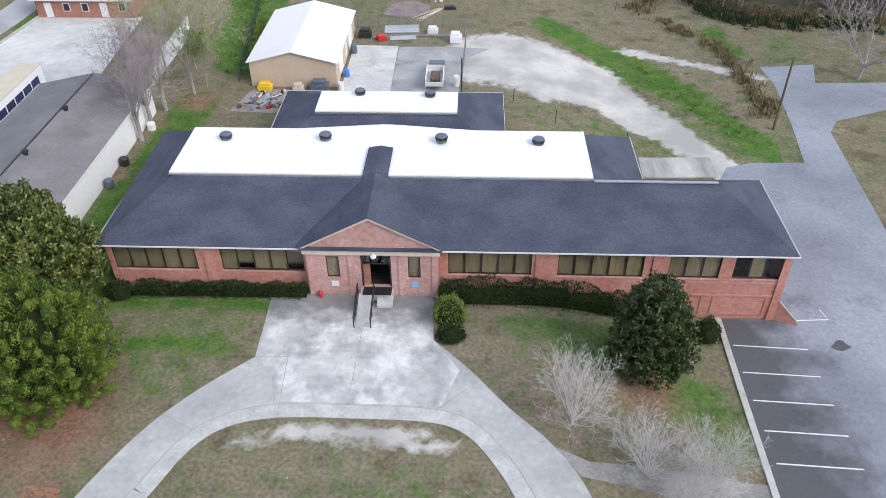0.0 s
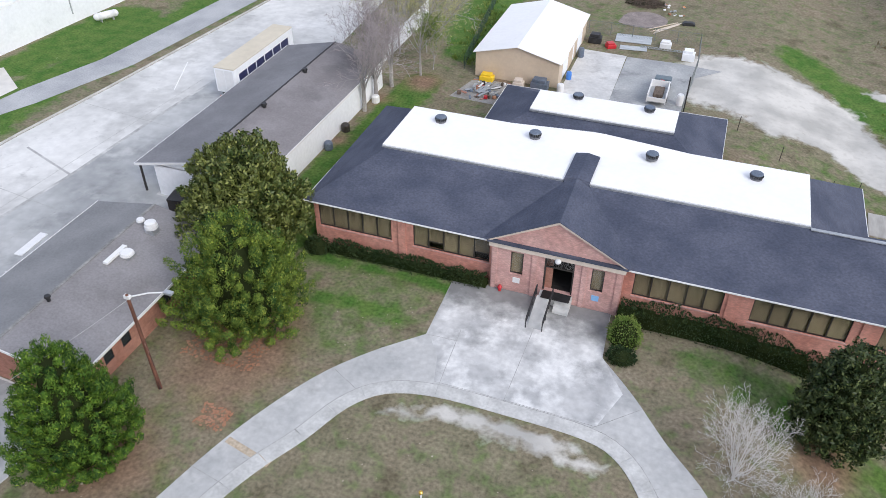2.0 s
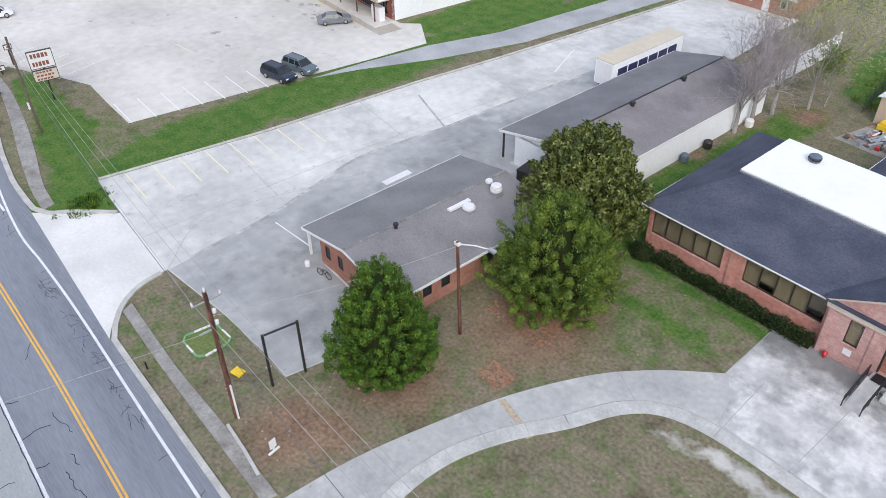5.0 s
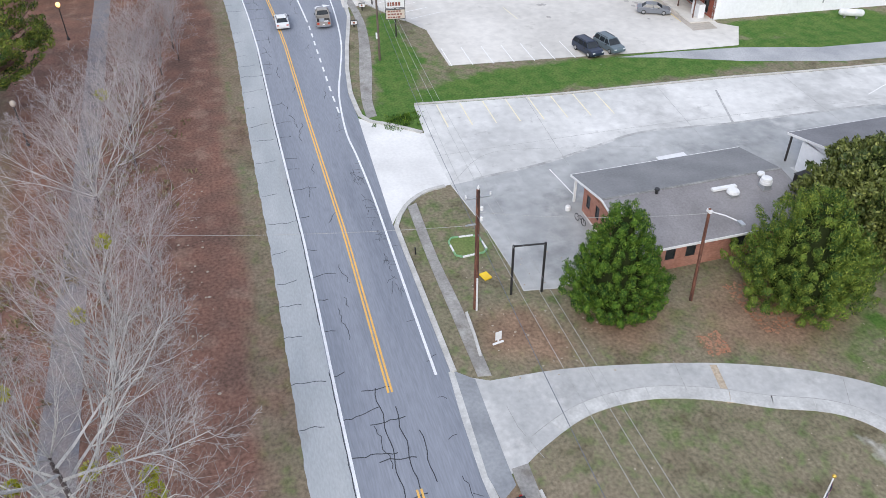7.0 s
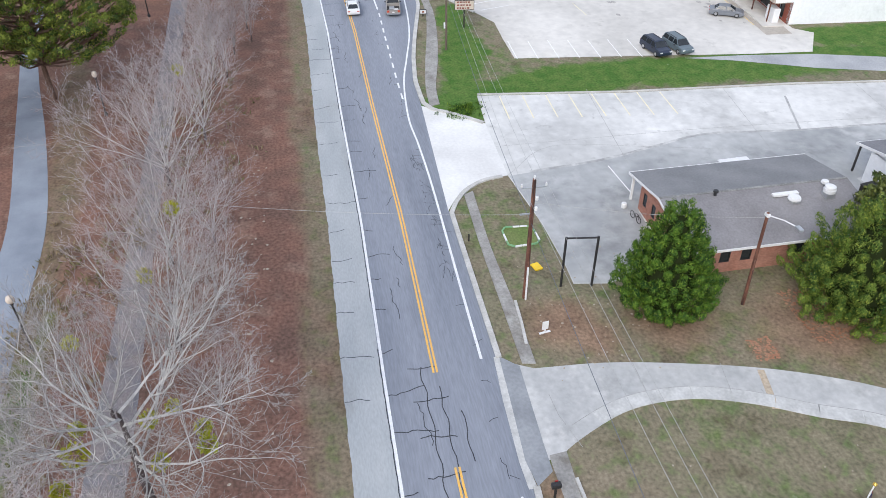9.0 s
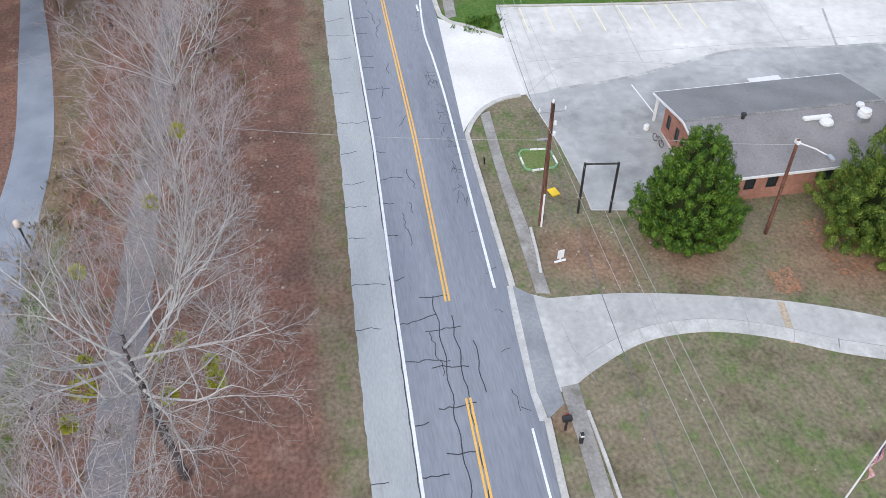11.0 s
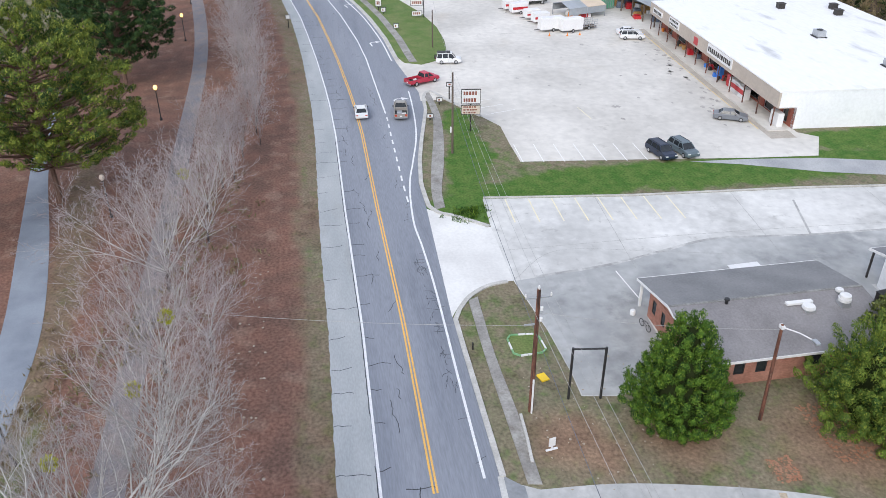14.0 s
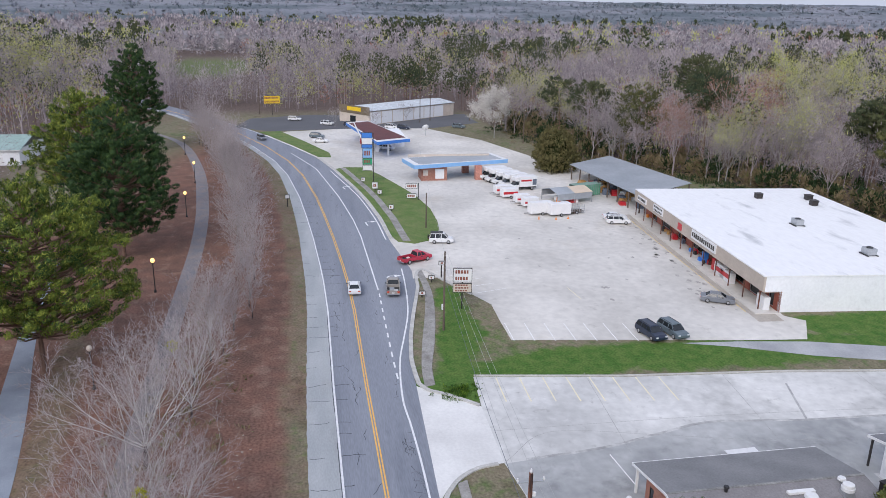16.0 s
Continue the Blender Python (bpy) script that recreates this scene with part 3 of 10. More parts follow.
    m.use_nodes = True
    n, l = m.node_tree.nodes, m.node_tree.links
    b = n["Principled BSDF"]
    b.inputs["Roughness"].default_value = 0.95
    b.inputs["Specular IOR Level"].default_value = 0.15
    at = n.new("ShaderNodeVertexColor")
    at.layer_name = "cover"
    sp = n.new("ShaderNodeSeparateColor")
    l.new(at.outputs[0], sp.inputs[0])
    g = n.new("ShaderNodeNewGeometry")

    def grain(scale, detail=4.0):
        t = n.new("ShaderNodeTexNoise")
        t.inputs["Scale"].default_value, t.inputs["Detail"].default_value = scale, detail
        l.new(g.outputs["Position"], t.inputs["Vector"])
        return t.outputs["Fac"]

    def spread(fac, lo, hi, a=0.0, c=1.0):
        r = n.new("ShaderNodeMapRange")
        for i, v in enumerate((lo, hi, a, c)):
            r.inputs[i + 1].default_value = v
        l.new(fac, r.inputs[0])
        return r.outputs[0]

    def blend(fac, a, c):
        x = n.new("ShaderNodeMixRGB")
        l.new(fac, x.inputs[0])
        for i, v in ((1, a), (2, c)):
            if isinstance(v, tuple):
                x.inputs[i].default_value = (*v, 1)
            else:
                l.new(v, x.inputs[i])
        return x.outputs[0]

    mid, small = grain(0.6), grain(3.6, 12.0)
    dry = blend(spread(mid, 0.35, 0.65), (0.165, 0.152, 0.098), (0.235, 0.212, 0.145))
    lush = blend(spread(mid, 0.35, 0.65), (0.062, 0.142, 0.027), (0.112, 0.18, 0.045))
    dry = blend(spread(grain(0.16, 5.0), 0.42, 0.62), dry, blend(spread(mid, 0.35, 0.65), (0.26, 0.22, 0.16), (0.20, 0.165, 0.115)))
    dry = blend(spread(grain(0.9, 8.0), 0.5, 0.7, 0.0, 0.6), dry, lush)
    dry = blend(spread(grain(0.33, 9.0), 0.56, 0.68, 0.0, 0.7), dry, (0.115, 0.10, 0.062))
    def ragged(fac, size, much):
        """A cover's share with its edge broken up."""
        x = n.new("ShaderNodeMath")
        x.operation = "MULTIPLY_ADD"
        x.inputs[1].default_value, x.inputs[2].default_value = much, -0.5 * much
        l.new(grain(size, 8.0), x.inputs[0])
        y = n.new("ShaderNodeMath")
        l.new(fac, y.inputs[0])
        l.new(x.outputs[0], y.inputs[1])
        return spread(y.outputs[0], 0.28, 0.72)

    col = blend(ragged(sp.outputs[1], 0.7, 1.1), dry, lush)
    litter = blend(spread(grain(0.35), 0.35, 0.65), (0.236, 0.128, 0.096), (0.168, 0.102, 0.08))
    litter = blend(spread(grain(0.42, 8.0), 0.55, 0.68, 0.0, 0.34), litter, (0.40, 0.28, 0.22))
    col = blend(sp.outputs[0], col, litter)
    col = blend(sp.outputs[2], col, blend(spread(mid, 0.4, 0.65), (0.22, 0.145, 0.10), (0.29, 0.195, 0.135)))
    at2 = n.new("ShaderNodeVertexColor")
    at2.layer_name = "litter"
    col = blend(at2.outputs[1], col, blend(spread(mid, 0.35, 0.65), (0.115, 0.085, 0.075), (0.165, 0.125, 0.11)))
    sc = n.new("ShaderNodeVectorMath")
    sc.operation = "SCALE"
    l.new(col, sc.inputs[0])
    l.new(spread(small, 0.3, 0.7, 0.68, 1.32), sc.inputs["Scale"])
    gravel = blend(spread(grain(0.22, 7.0), 0.38, 0.62), (0.42, 0.41, 0.385), (0.63, 0.61, 0.57))
    gravel = blend(spread(grain(1.6, 6.0), 0.52, 0.75, 0.0, 0.35), gravel, (0.36, 0.34, 0.30))
    gravel = blend(ragged(at.outputs[1], 0.9, 1.3), sc.outputs[0], gravel)
    l.new(gravel, b.inputs["Base Color"])
    u = n.new("ShaderNodeBump")
    u.inputs["Strength"].default_value, u.inputs["Distance"].default_value = 0.5, 0.1
    l.new(small, u.inputs["Height"])
    l.new(u.outputs[0], b.inputs["Normal"])
    me.materials.append(m)
    return tagged(new("ground", me), "patchy winter lawn, red pine straw and bare earth", "ground", "", "structure")


ground()


# ---- the road ----
def band(name, xs, lo, hi, m, lift):
    bm = bmesh.new()
    rows = [[bm.verts.new((x, y, float(lie(x, y)) + lift)) for y in (float(lo(x)), float(hi(x)))] for x in xs]
    for a, b in zip(rows, rows[1:]):
        bm.faces.new((a[0], a[1], b[1], b[0]))
    return link(name, bm, m)


RX = list(np.arange(80, -400, -1.0))
road = tagged(band("road", RX, lambda x: centre(x) - 3.75, kerb_line, ASPHALT, 0.02), "cracked grey two-lane asphalt road with painted lines", "road", "", "structure")


def left_edge(x):
    return centre(x) - np.interp(-x, [0, 14, 60, 112, 137, 190, 400], [6.5, 6.4, 6.6, 6.3, 5.9, 5.5, 5.2]) + 0.03 * math.sin(x * 1.7) + 0.025 * math.sin(x * 4.1)


shoulder = band("shoulder", list(np.arange(80, -400, -0.5)), left_edge, lambda x: centre(x) - 3.75, SHOULDER, 0.022)
tagged(shoulder, "pale worn asphalt shoulder with cracks", "shoulder", "", "structure")


def along(f, x0, x1, d=2.0):
    k = max(2, int(abs(x1 - x0) / d) + 1)
    return [(x, float(f(x))) for x in np.linspace(x0, x1, k)]


strip("edge_line", along(lambda x: centre(x) - 3.6, 80, -400), 0.2, WHITE_LINE, 0.027, road)
for x0, x1 in ((80, -19.8), (-27.9, -400)):
    for s in (-0.13, 0.13):
        strip("centre_line", along(lambda x: centre(x) + s, x0, x1), 0.145, YELLOW_LINE, 0.027, road)
outer = smooth_line([(-28.6, 6.05), (-39, 6.3), (-52, 6.65), (-60, 6.65), (-66, 6.55), (-75, 7.4), (-82, 8.8), (-89, 10.2), (-95.4, 11.0), (-103, 11.6), (-109, 11.9)])
strip("edge_line", outer, 0.2, WHITE_LINE, 0.027, road)
strip("edge_line", along(lambda x: np.interp(-x, [-80, 13, 17], [5.3, 5.75, 5.85]), 80, -17), 0.15, WHITE_LINE, 0.027, road)
strip("edge_line", smooth_line([(-125.6, 11.2), (-139.5, 10.7), (-156.4, 9.2), (-168, 7.5), (-189, 3.8)]), 0.24, WHITE_LINE, 0.027, road)
strip("edge_line", smooth_line([(-214, -1), (-232, -8), (-256, -18), (-300, -40)]), 0.24, WHITE_LINE, 0.027, road)


for x0, x1 in ((20, -3), (-8, -31), (-36, -58), (-64, -90)):
    strip("seam", along(lambda x: centre(x) - 3.76 + 0.03 * math.sin(x * 3.1), x0, x1, 0.8), 0.06, CRACK, 0.0262, road)


def lane_line(x):
    return np.interp(-np.asarray(x, float), [60, 76, 90, 98, 115, 128, 140, 160, 192, 213, 240], [6.5, 6.65, 7.0, 7.25, 7.05, 6.9, 6.3, 4.5, 0.3, -5.5, -14])


for x in np.arange(-70.5, -99, -2.9):
    strip("lane_dash", along(lane_line, x, x - 1.5), 0.2, WHITE_LINE, 0.027, road)
strip("lane_line", along(lane_line, -99.5, -215), 0.22, WHITE_LINE, 0.027, road)


def arrow(x, y, rz):
    bm = bmesh.new()
    for pts in (((-1.2, -0.1), (0.5, -0.1), (0.9, 0.25), (0.9, 0.9), (0.7, 0.9), (0.7, 0.35), (0.45, 0.1), (-1.2, 0.1)), ((0.35, 0.85), (1.25, 0.85), (0.8, 1.7))):
        bm.faces.new([bm.verts.new((-1.35 * a, 1.35 * b, 0)) for a, b in pts])
    ob = part("turn_arrow", bm, WHITE_LINE, road)
    ob.matrix_basis = pose(x, y, 0.028, 0, 0, rz)


arrow(-104.5, 9.2, 0)
arrow(-137, 8.6, 6)
arrow(-169, 6.0, 12)


def cracks():
    """Tar-filled cracks: across the lanes from the shoulder, and wandering along them."""
    rng = random.Random(5)
    bm = bmesh.new()

    def run(x, y, ang, length, width):
        pts = [(x, y)]
        a = ang
        for _ in range(max(2, int(length / 0.35))):
            a = ang + rng.uniform(-0.5, 0.5)
            x, y = x + 0.35 * math.cos(a), y + 0.35 * math.sin(a)
            pts.append((x, y))
        ribbon(bm, pts, width, 0.0255)
        return x, y

    x = 20.0
    while x > -160:
        c = float(centre(x))
        x -= rng.uniform(2.2, 5.0)
        if rng.random() < 0.75:
            run(x, c - 6.4, math.pi / 2 + rng.uniform(-0.15, 0.15), rng.uniform(1.2, 2.9), 0.06)
        if rng.random() < 0.8:
            run(x, c - 3.6, math.pi / 2 + rng.uniform(-0.2, 0.2), rng.uniform(1.0, 3.3), 0.075)
        if rng.random() < 0.5:
            run(x + 1.5, c - rng.uniform(0.6, 2.6), math.pi + rng.uniform(-0.25, 0.25), rng.uniform(1.5, 4.5), 0.052)
        if rng.random() < 0.7:
            run(x + rng.uniform(-1, 1), c + rng.uniform(2.2, 3.2), math.pi / 2 + rng.uniform(-0.7, 0.7), rng.uniform(0.5, 1.4), 0.045)
        if rng.random() < 0.3:
            run(x, c + rng.uniform(2.6, 3.3), math.pi + rng.uniform(-0.2, 0.2), rng.uniform(1.0, 3.0), 0.045)
    for x0, x1, o in ((-8, -27, 0.05), (-10, -29, -0.95), (-20, -24.5, 1.15)):
        pts = [(a, float(centre(a)) + o + 0.09 * math.sin(a * 2.1) + rng.uniform(-0.05, 0.05)) for a in np.arange(x0, x1, -0.6)]
        ribbon(bm, pts, 0.07, 0.0255)
    for a in np.arange(-10, -29, -3.1):
        run(a, float(centre(a)) - 1.9, math.pi / 2, rng.uniform(1.6, 2.8), 0.08)
    # crazed patch in the wheel track
    for k in range(46):
        a = rng.uniform(-38, -58)
        run(a, float(centre(a)) + rng.uniform(2.3, 3.3), rng.choice((0, math.pi / 2)) + rng.uniform(-0.3, 0.3), rng.uniform(0.4, 1.3), 0.035)
    ob = part("tar_crack", bm, CRACK, road, "black tar-filled cracks in the road surface")
    return tagged(ob, kind="stuff")


cracks()

# ---- kerbs, pavements, drives and car parks ----
kerb("kerb", along(lambda x: kerb_line(x) + 0.2, -28.5, -47, 1.5) + smooth_line([(-48.6, 8.3), (-50.4, 9.6), (-51.8, 11.6), (-52.2, 13.6)], 3), 0.42, 0.13, KERB, "pale concrete kerb beside the road")
kerb("kerb", along(lambda x: kerb_line(x) + 0.2, 60, -17.5, 1.5), 0.42, 0.13, KERB, "pale concrete kerb beside the road")
kerb("kerb", smooth_line([(-63.2, 14.3), (-64.6, 12.9), (-66.3, 11.0), (-67.3, 9.6), (-69, 8.75)], 4) + along(lambda x: kerb_line(x) + 0.25, -71, -105, 1.5) + smooth_line([(-107.2, 14.2), (-108, 14.9), (-107.6, 15.6), (-104, 17), (-96, 20.6)], 3), 0.5, 0.14, KERB, "pale concrete kerb round the grass verge")
kerb("kerb", along(lambda x: kerb_line(x) + 0.25, -126, -206, 2.0), 0.6, 0.14, KERB, "pale concrete kerb beside the road")
sheet("pavement", smooth_line([(-49.7, 9.3), (-41.7, 9.0), (-34.7, 8.9), (-27.6, 8.8)], 3) + smooth_line([(-27.4, 9.75), (-34.5, 9.9), (-41.6, 9.85), (-50.2, 10.25)], 3), OLDCONC, 0.03, "old stained concrete pavement beside the road", thick=0.04)
sheet("pavement", [(-18.9, 8.3), (-16.3, 8.3), (-10, 8.1), (40, 7.4), (40, 8.6), (-10, 9.15), (-17, 9.35), (-19.7, 9.5), (-19.6, 8.35)], OLDCONC, 0.034, "old stained concrete pavement beside the road")
sheet("pavement_crossing", [(-28.6, 7.35), (-27.4, 8.55), (-24, 8.4), (-20.5, 8.25), (-18.4, 8.2), (-17.5, 7.0), (-19.5, 6.75), (-24.5, 7.1)], mat("wet_grey_concrete", (0.24, 0.255, 0.275), (0.31, 0.325, 0.345), scale=0.5, fine=4, rough=0.7, vary=0.1), 0.034, "smooth dark grey strip of paving across the driveway mouth", category="pavement")
sheet("gutter", [(-28.6, 6.95), (-24.5, 6.6), (-19.5, 6.35), (-17.4, 6.4), (-17.4, 6.95), (-19.5, 6.8), (-24.5, 7.12), (-28.6, 7.4)], PALE_SLAB, 0.03, "pale worn concrete gutter at the driveway mouth", category="gutter")
kerb("kerb", smooth_line([(-17.6, 9.45), (-12.4, 9.5), (0, 9.3), (40, 8.8)], 4), 0.2, 0.16, KERB, "low concrete edging between pavement and lawn")
sheet("pavement", smooth_line([(-68.2, 9.3), (-73.2, 9.7), (-81, 11.0), (-88.7, 12.5), (-98, 13.9), (-107.6, 14.05)], 3) + smooth_line([(-107.6, 15.0), (-98, 15.0), (-88.5, 13.9), (-80, 12.4), (-73, 10.9), (-68.5, 10.5)], 3), OLDCONC, 0.03, "old concrete pavement through the grass verge", thick=0.04)
sheet("pavement", along(lambda x: kerb_line(x) + 2.0, -124, -192, 4) + along(lambda x: kerb_line(x) + 3.4, -192, -124, 4), OLDCONC, 0.10, "old concrete pavement through the grass verge", thick=0.04)

drive_out = smooth_line([(-27.0, 9.5), (-26.6, 14.6), (-25.5, 20), (-23.8, 26.0), (-21.3, 31.6), (-18.6, 35.3), (-15.4, 38.5)], 4)
drive_in = smooth_line([(-19.4, 9.0), (-20.6, 11.0), (-22.0, 14.2), (-22.4, 17.1), (-22.1, 20.1), (-20.9, 23.5), (-19.2, 26.8), (-17.8, 30.1), (-15.9, 32.1), (-12.7, 33), (-7.8, 33.1), (-2.4, 32.9), (0, 31.8), (1.8, 29.4), (2.9, 27.2), (4.6, 23.5), (5.6, 20), (6, 15), (4, 9.0)], 4)
drive_right = smooth_line([(-2.7, 40.6), (0.0, 37.7), (2.6, 34.4), (5.6, 31.1), (7.6, 27.4), (9.4, 20), (10.4, 14.6), (11, 9.5)], 4)
sheet("driveway", drive_out + [(-15.6, 45.35), (-2.9, 45.35)] + drive_right + drive_in[::-1] + [(-19.0, 7.0), (-28.3, 7.1)], CONCRETE, 0.025, "curved grey concrete driveway with joints", category="driveway")
sheet("apron", [(-15.6, 45.38), (-15.25, 38.7), (-13.8, 36.6), (-13.2, 34.25), (-1.9, 34.2), (-0.7, 37.6), (-2.65, 40.6), (-2.95, 45.38)], APRON, 0.03, "concrete apron mottled with dark and white stains", category="apron")


kerb("kerb", [(-34.2, 10.05), (-31.5, 9.85), (-29.4, 9.6)], 0.22, 0.16, KERB, "short length of concrete edging beside the pavement")


def gutter():
    g = thing("driveway_border", "pale concrete border slabs along the inside of the driveway", "driveway border", kind="structure")
    for i in range(6, len(drive_in) - 4, 3):
        bm = bmesh.new()
        a = drive_in[i:i + 4]
        pts = []
        for j, p in enumerate(a):
            q = np.array(a[min(j + 1, 3)]) - np.array(a[max(j - 1, 0)])
            q = q / np.hypot(*q)
            pts.append((p[0] - q[1] * 0.55, p[1] + q[0] * 0.55))
        pts[0] = tuple(np.array(pts[0]) + 0.015 * (np.array(pts[1]) - np.array(pts[0])))
        ribbon(bm, pts, 1.1, 0.05)
        out = bmesh.ops.extrude_face_region(bm, geom=bm.faces[:])
        for v in out["geom"]:
            if isinstance(v, bmesh.types.BMVert):
                v.co.z -= 0.09
        part("slab", bm, PALE_SLAB, g)
    return g


gutter()
inner_line = []
for i, p in enumerate(drive_in[4:-4]):
    a, b = np.array(drive_in[i + 3]), np.array(drive_in[i + 5])
    q = (b - a) / np.hypot(*(b - a))
    inner_line.append((p[0] - q[1] * 1.14, p[1] + q[0] * 1.14))
joints = thing("driveway_joints", "dark weathered joints across the concrete driveway", "joint", kind="structure")
for pts in ([(-8.05, 41.8), (-8.1, 38), (-8.2, 33.2)], [(-13.1, 39.8), (-12.9, 36), (-12.7, 33.1)], [(-15.4, 38.5), (-12.9, 38.6)], [(-13.2, 34.3), (-10, 34.35), (-5, 34.3), (-1.8, 34.2)], [(-3.2, 33.0), (0.7, 36.7)], [(-17.2, 31.4), (-20.2, 33)], [(-22.2, 24.2), (-20.6, 24.4)], [(-26.2, 16.5), (-22.4, 16.4)], [(-21.4, 21.9), (-25.0, 22.6)], [(5.0, 31.7), (1.2, 30.3)], [(-19.8, 10.6), (-22.6, 9.9), (-24.5, 9.8)]):
    strip("joint", pts, 0.04, PALE_JOINT, 0.036, joints)
strip("joint", inner_line, 0.05, PALE_JOINT, 0.036, joints)
strip("joint", [(-23.9, 25.1), (-20.4, 24.3)], 0.5, mat("rust_stain", (0.50, 0.40, 0.29), (0.44, 0.38, 0.3), scale=1, fine=5, rough=0.9), 0.0315, joints, "faint rusty stripe across the driveway")

sheet("car_park", [(-52.3, 14.2), (-63.0, 14.5), (-69.8, 15.1), (-67.4, 32), (-65.8, 52), (-64.3, 64), (-60.5, 103), (-46, 103), (-44.5, 80), (-44, 47), (-37, 47), (-36.5, 41.6), (-44, 41), (-44, 24.5), (-36.5, 24), (-34.9, 18), (-35.4, 15.2), (-38, 15.3), (-44, 15.1)], LOT, 0.02, "pale concrete car park with faded stall lines", category="car park")
sheet("car_park_entrance", smooth_line([(-47.4, 7.35), (-49.2, 8.4), (-50.8, 9.8), (-52, 11.8), (-52.3, 14.2)], 3) + [(-63.0, 14.5)] + smooth_line([(-63.2, 14.3), (-64.6, 12.9), (-66.3, 11.0), (-67.3, 9.6), (-68.5, 8.4)], 3), PALE, 0.024, "bright new concrete car park entrance", category="driveway")
sheet("asphalt_patch", [(-52.2, 14.3), (-44, 15.15), (-38, 15.35), (-35.5, 15.3), (-35, 18), (-36.6, 23.9), (-44.2, 24.3), (-44.6, 41.0), (-37, 41.6), (-37.2, 46.8), (-45.6, 47.2), (-45.6, 80), (-52.8, 80), (-54.4, 66), (-55.1, 54.6), (-55.4, 47.2), (-56, 42), (-56.4, 36.2), (-55.7, 33), (-54.8, 29.7), (-53.4, 24), (-52.6, 18)], mat("greyed_asphalt", (0.31, 0.32, 0.325), (0.47, 0.477, 0.475), scale=0.12, fine=0.8, rough=0.85, bump=0.08, vary=0.14, dirt=[((0.19, 0.195, 0.20), 0.25, 0.54, 0.7, 0.6), ((0.56, 0.56, 0.55), 0.3, 0.56, 0.68, 0.5)]), 0.026, "grey older paving beside the brick building", category="car park")
lot_marks = thing("stall_lines", "faded yellow and white stall lines on concrete", "stall line", kind="structure")
for i in range(8):
    x, y = -69.2 + 0.13 * i * 2.6, 15.2 + 2.65 * i + 2.4
    strip("stall_line", [(x, y), (x + 5.6, y - 0.25)], 0.16, FADED_YELLOW, 0.028, lot_marks)
for x0, y0, x1, y1 in ((-52.2, 24.4, -47.0, 24.8), (-50.2, 33.5, -47.3, 33.2), (-60, 73, -57, 66), (-55, 80, -53.5, 70)):
    strip("stall_line", [(x0, y0), (x1, y1)], 0.1, FADED_LINE, 0.029, lot_marks)
for pts in ([(-52.3, 14.2), (-57, 20), (-55, 30), (-53, 38), (-51.5, 47)], [(-69, 28), (-52, 26.5)], [(-67.5, 44), (-52.5, 42)], [(-66, 60), (-48, 58)], [(-58, 14.4), (-57.5, 40), (-55.5, 70)]):
    strip("joint", smooth_line(pts, 5), 0.045, PALE_JOINT, 0.0285, lot_marks)
strip("seam", smooth_line([(-52.6, 16.5), (-53.4, 24), (-54.8, 29.7), (-56.4, 36.2), (-56, 42), (-55.4, 47.2), (-55.1, 54.6), (-54.4, 66), (-52.8, 80)], 6), 0.4, mat("dirty_seam", (0.33, 0.33, 0.325), (0.48, 0.48, 0.47), scale=0.4, fine=2, rough=0.9, vary=0.2, dirt=[((0.62, 0.615, 0.60), 0.3, 0.5, 0.6, 0.7)]), 0.0282, lot_marks, "smudged dark seam between two pours of concrete")
strip("seam", [(-63.2, 49.9), (-59.5, 48.6), (-55.5, 47.2)], 0.25, bpy.data.materials["dirty_seam"], 0.0284, lot_marks)
bw = link("white_board", soft_box(-0.4, 0.4, -1.6, 1.6, 0, 0.09, 0.02), WHITE)
bw.matrix_basis = pose(-50.8, 37.1, 0.03, 0, 0, 2)
tagged(bw, "white board lying on the car park behind the brick building", "board")
kerb("kerb", [(-70.0, 15.2), (-67.6, 32), (-66.0, 52), (-64.5, 64), (-60.7, 103)], 0.22, 0.16, KERB, "low concrete kerb along the grass strip")

sheet("store_lot", [(-79.2, 22.1), (-77.2, 37), (-75.1, 51.3), (-74.2, 60.2), (-80, 64), (-82, 62), (-139, 67), (-146, 86), (-182, 80), (-205, 62), (-235, 54), (-262, 40), (-262, 10), (-257, -8)] + along(lambda x: kerb_line(x) - 0.2, -250, -104, 4) + [(-104, 16.8), (-95.2, 21.0), (-91.6, 22.5), (-85.3, 22.2)], LOT2, 0.021, "wide pale concrete store car park", category="car park")


def island(pts, label):
    return sheet("grass_verge", pts, VERGE, 0.06, label, thick=0.06, category="grass verge")


VERGE = mat("lush_verge_grass", (0.095, 0.17, 0.035), (0.16, 0.20, 0.065), scale=0.3, fine=5, rough=0.95, bump=0.5, vary=0.28)
island(along(lambda x: kerb_line(x) + 0.6, -127.5, -191, 4) + [(-193.2, 8), (-192.5, 12.6), (-182, 16), (-170, 19), (-159.8, 21.4), (-147.0, 22.8), (-137, 22.6), (-130.9, 21.9), (-124.5, 19.5), (-122.4, 16.0), (-124, 13.2)], "lush green grass verge between road and car park")
island(along(lambda x: kerb_line(x) + 0.6, -209, -256, 4) + [(-257, -10), (-235, -2), (-215, 4.5), (-208, 4.8)], "narrow green grass verge between road and car park")
store_marks = thing("store_stall_lines", "worn white stall lines on the store car park", "stall line", kind="structure")
for i in range(8):
    y = 22.4 + 2.62 * i
    strip("stall_line", [(-79.0 + 0.145 * 2.62 * i, y), (-84.8 + 0.145 * 2.62 * i, y + 0.25)], 0.11, FADED_LINE, 0.028, store_marks)
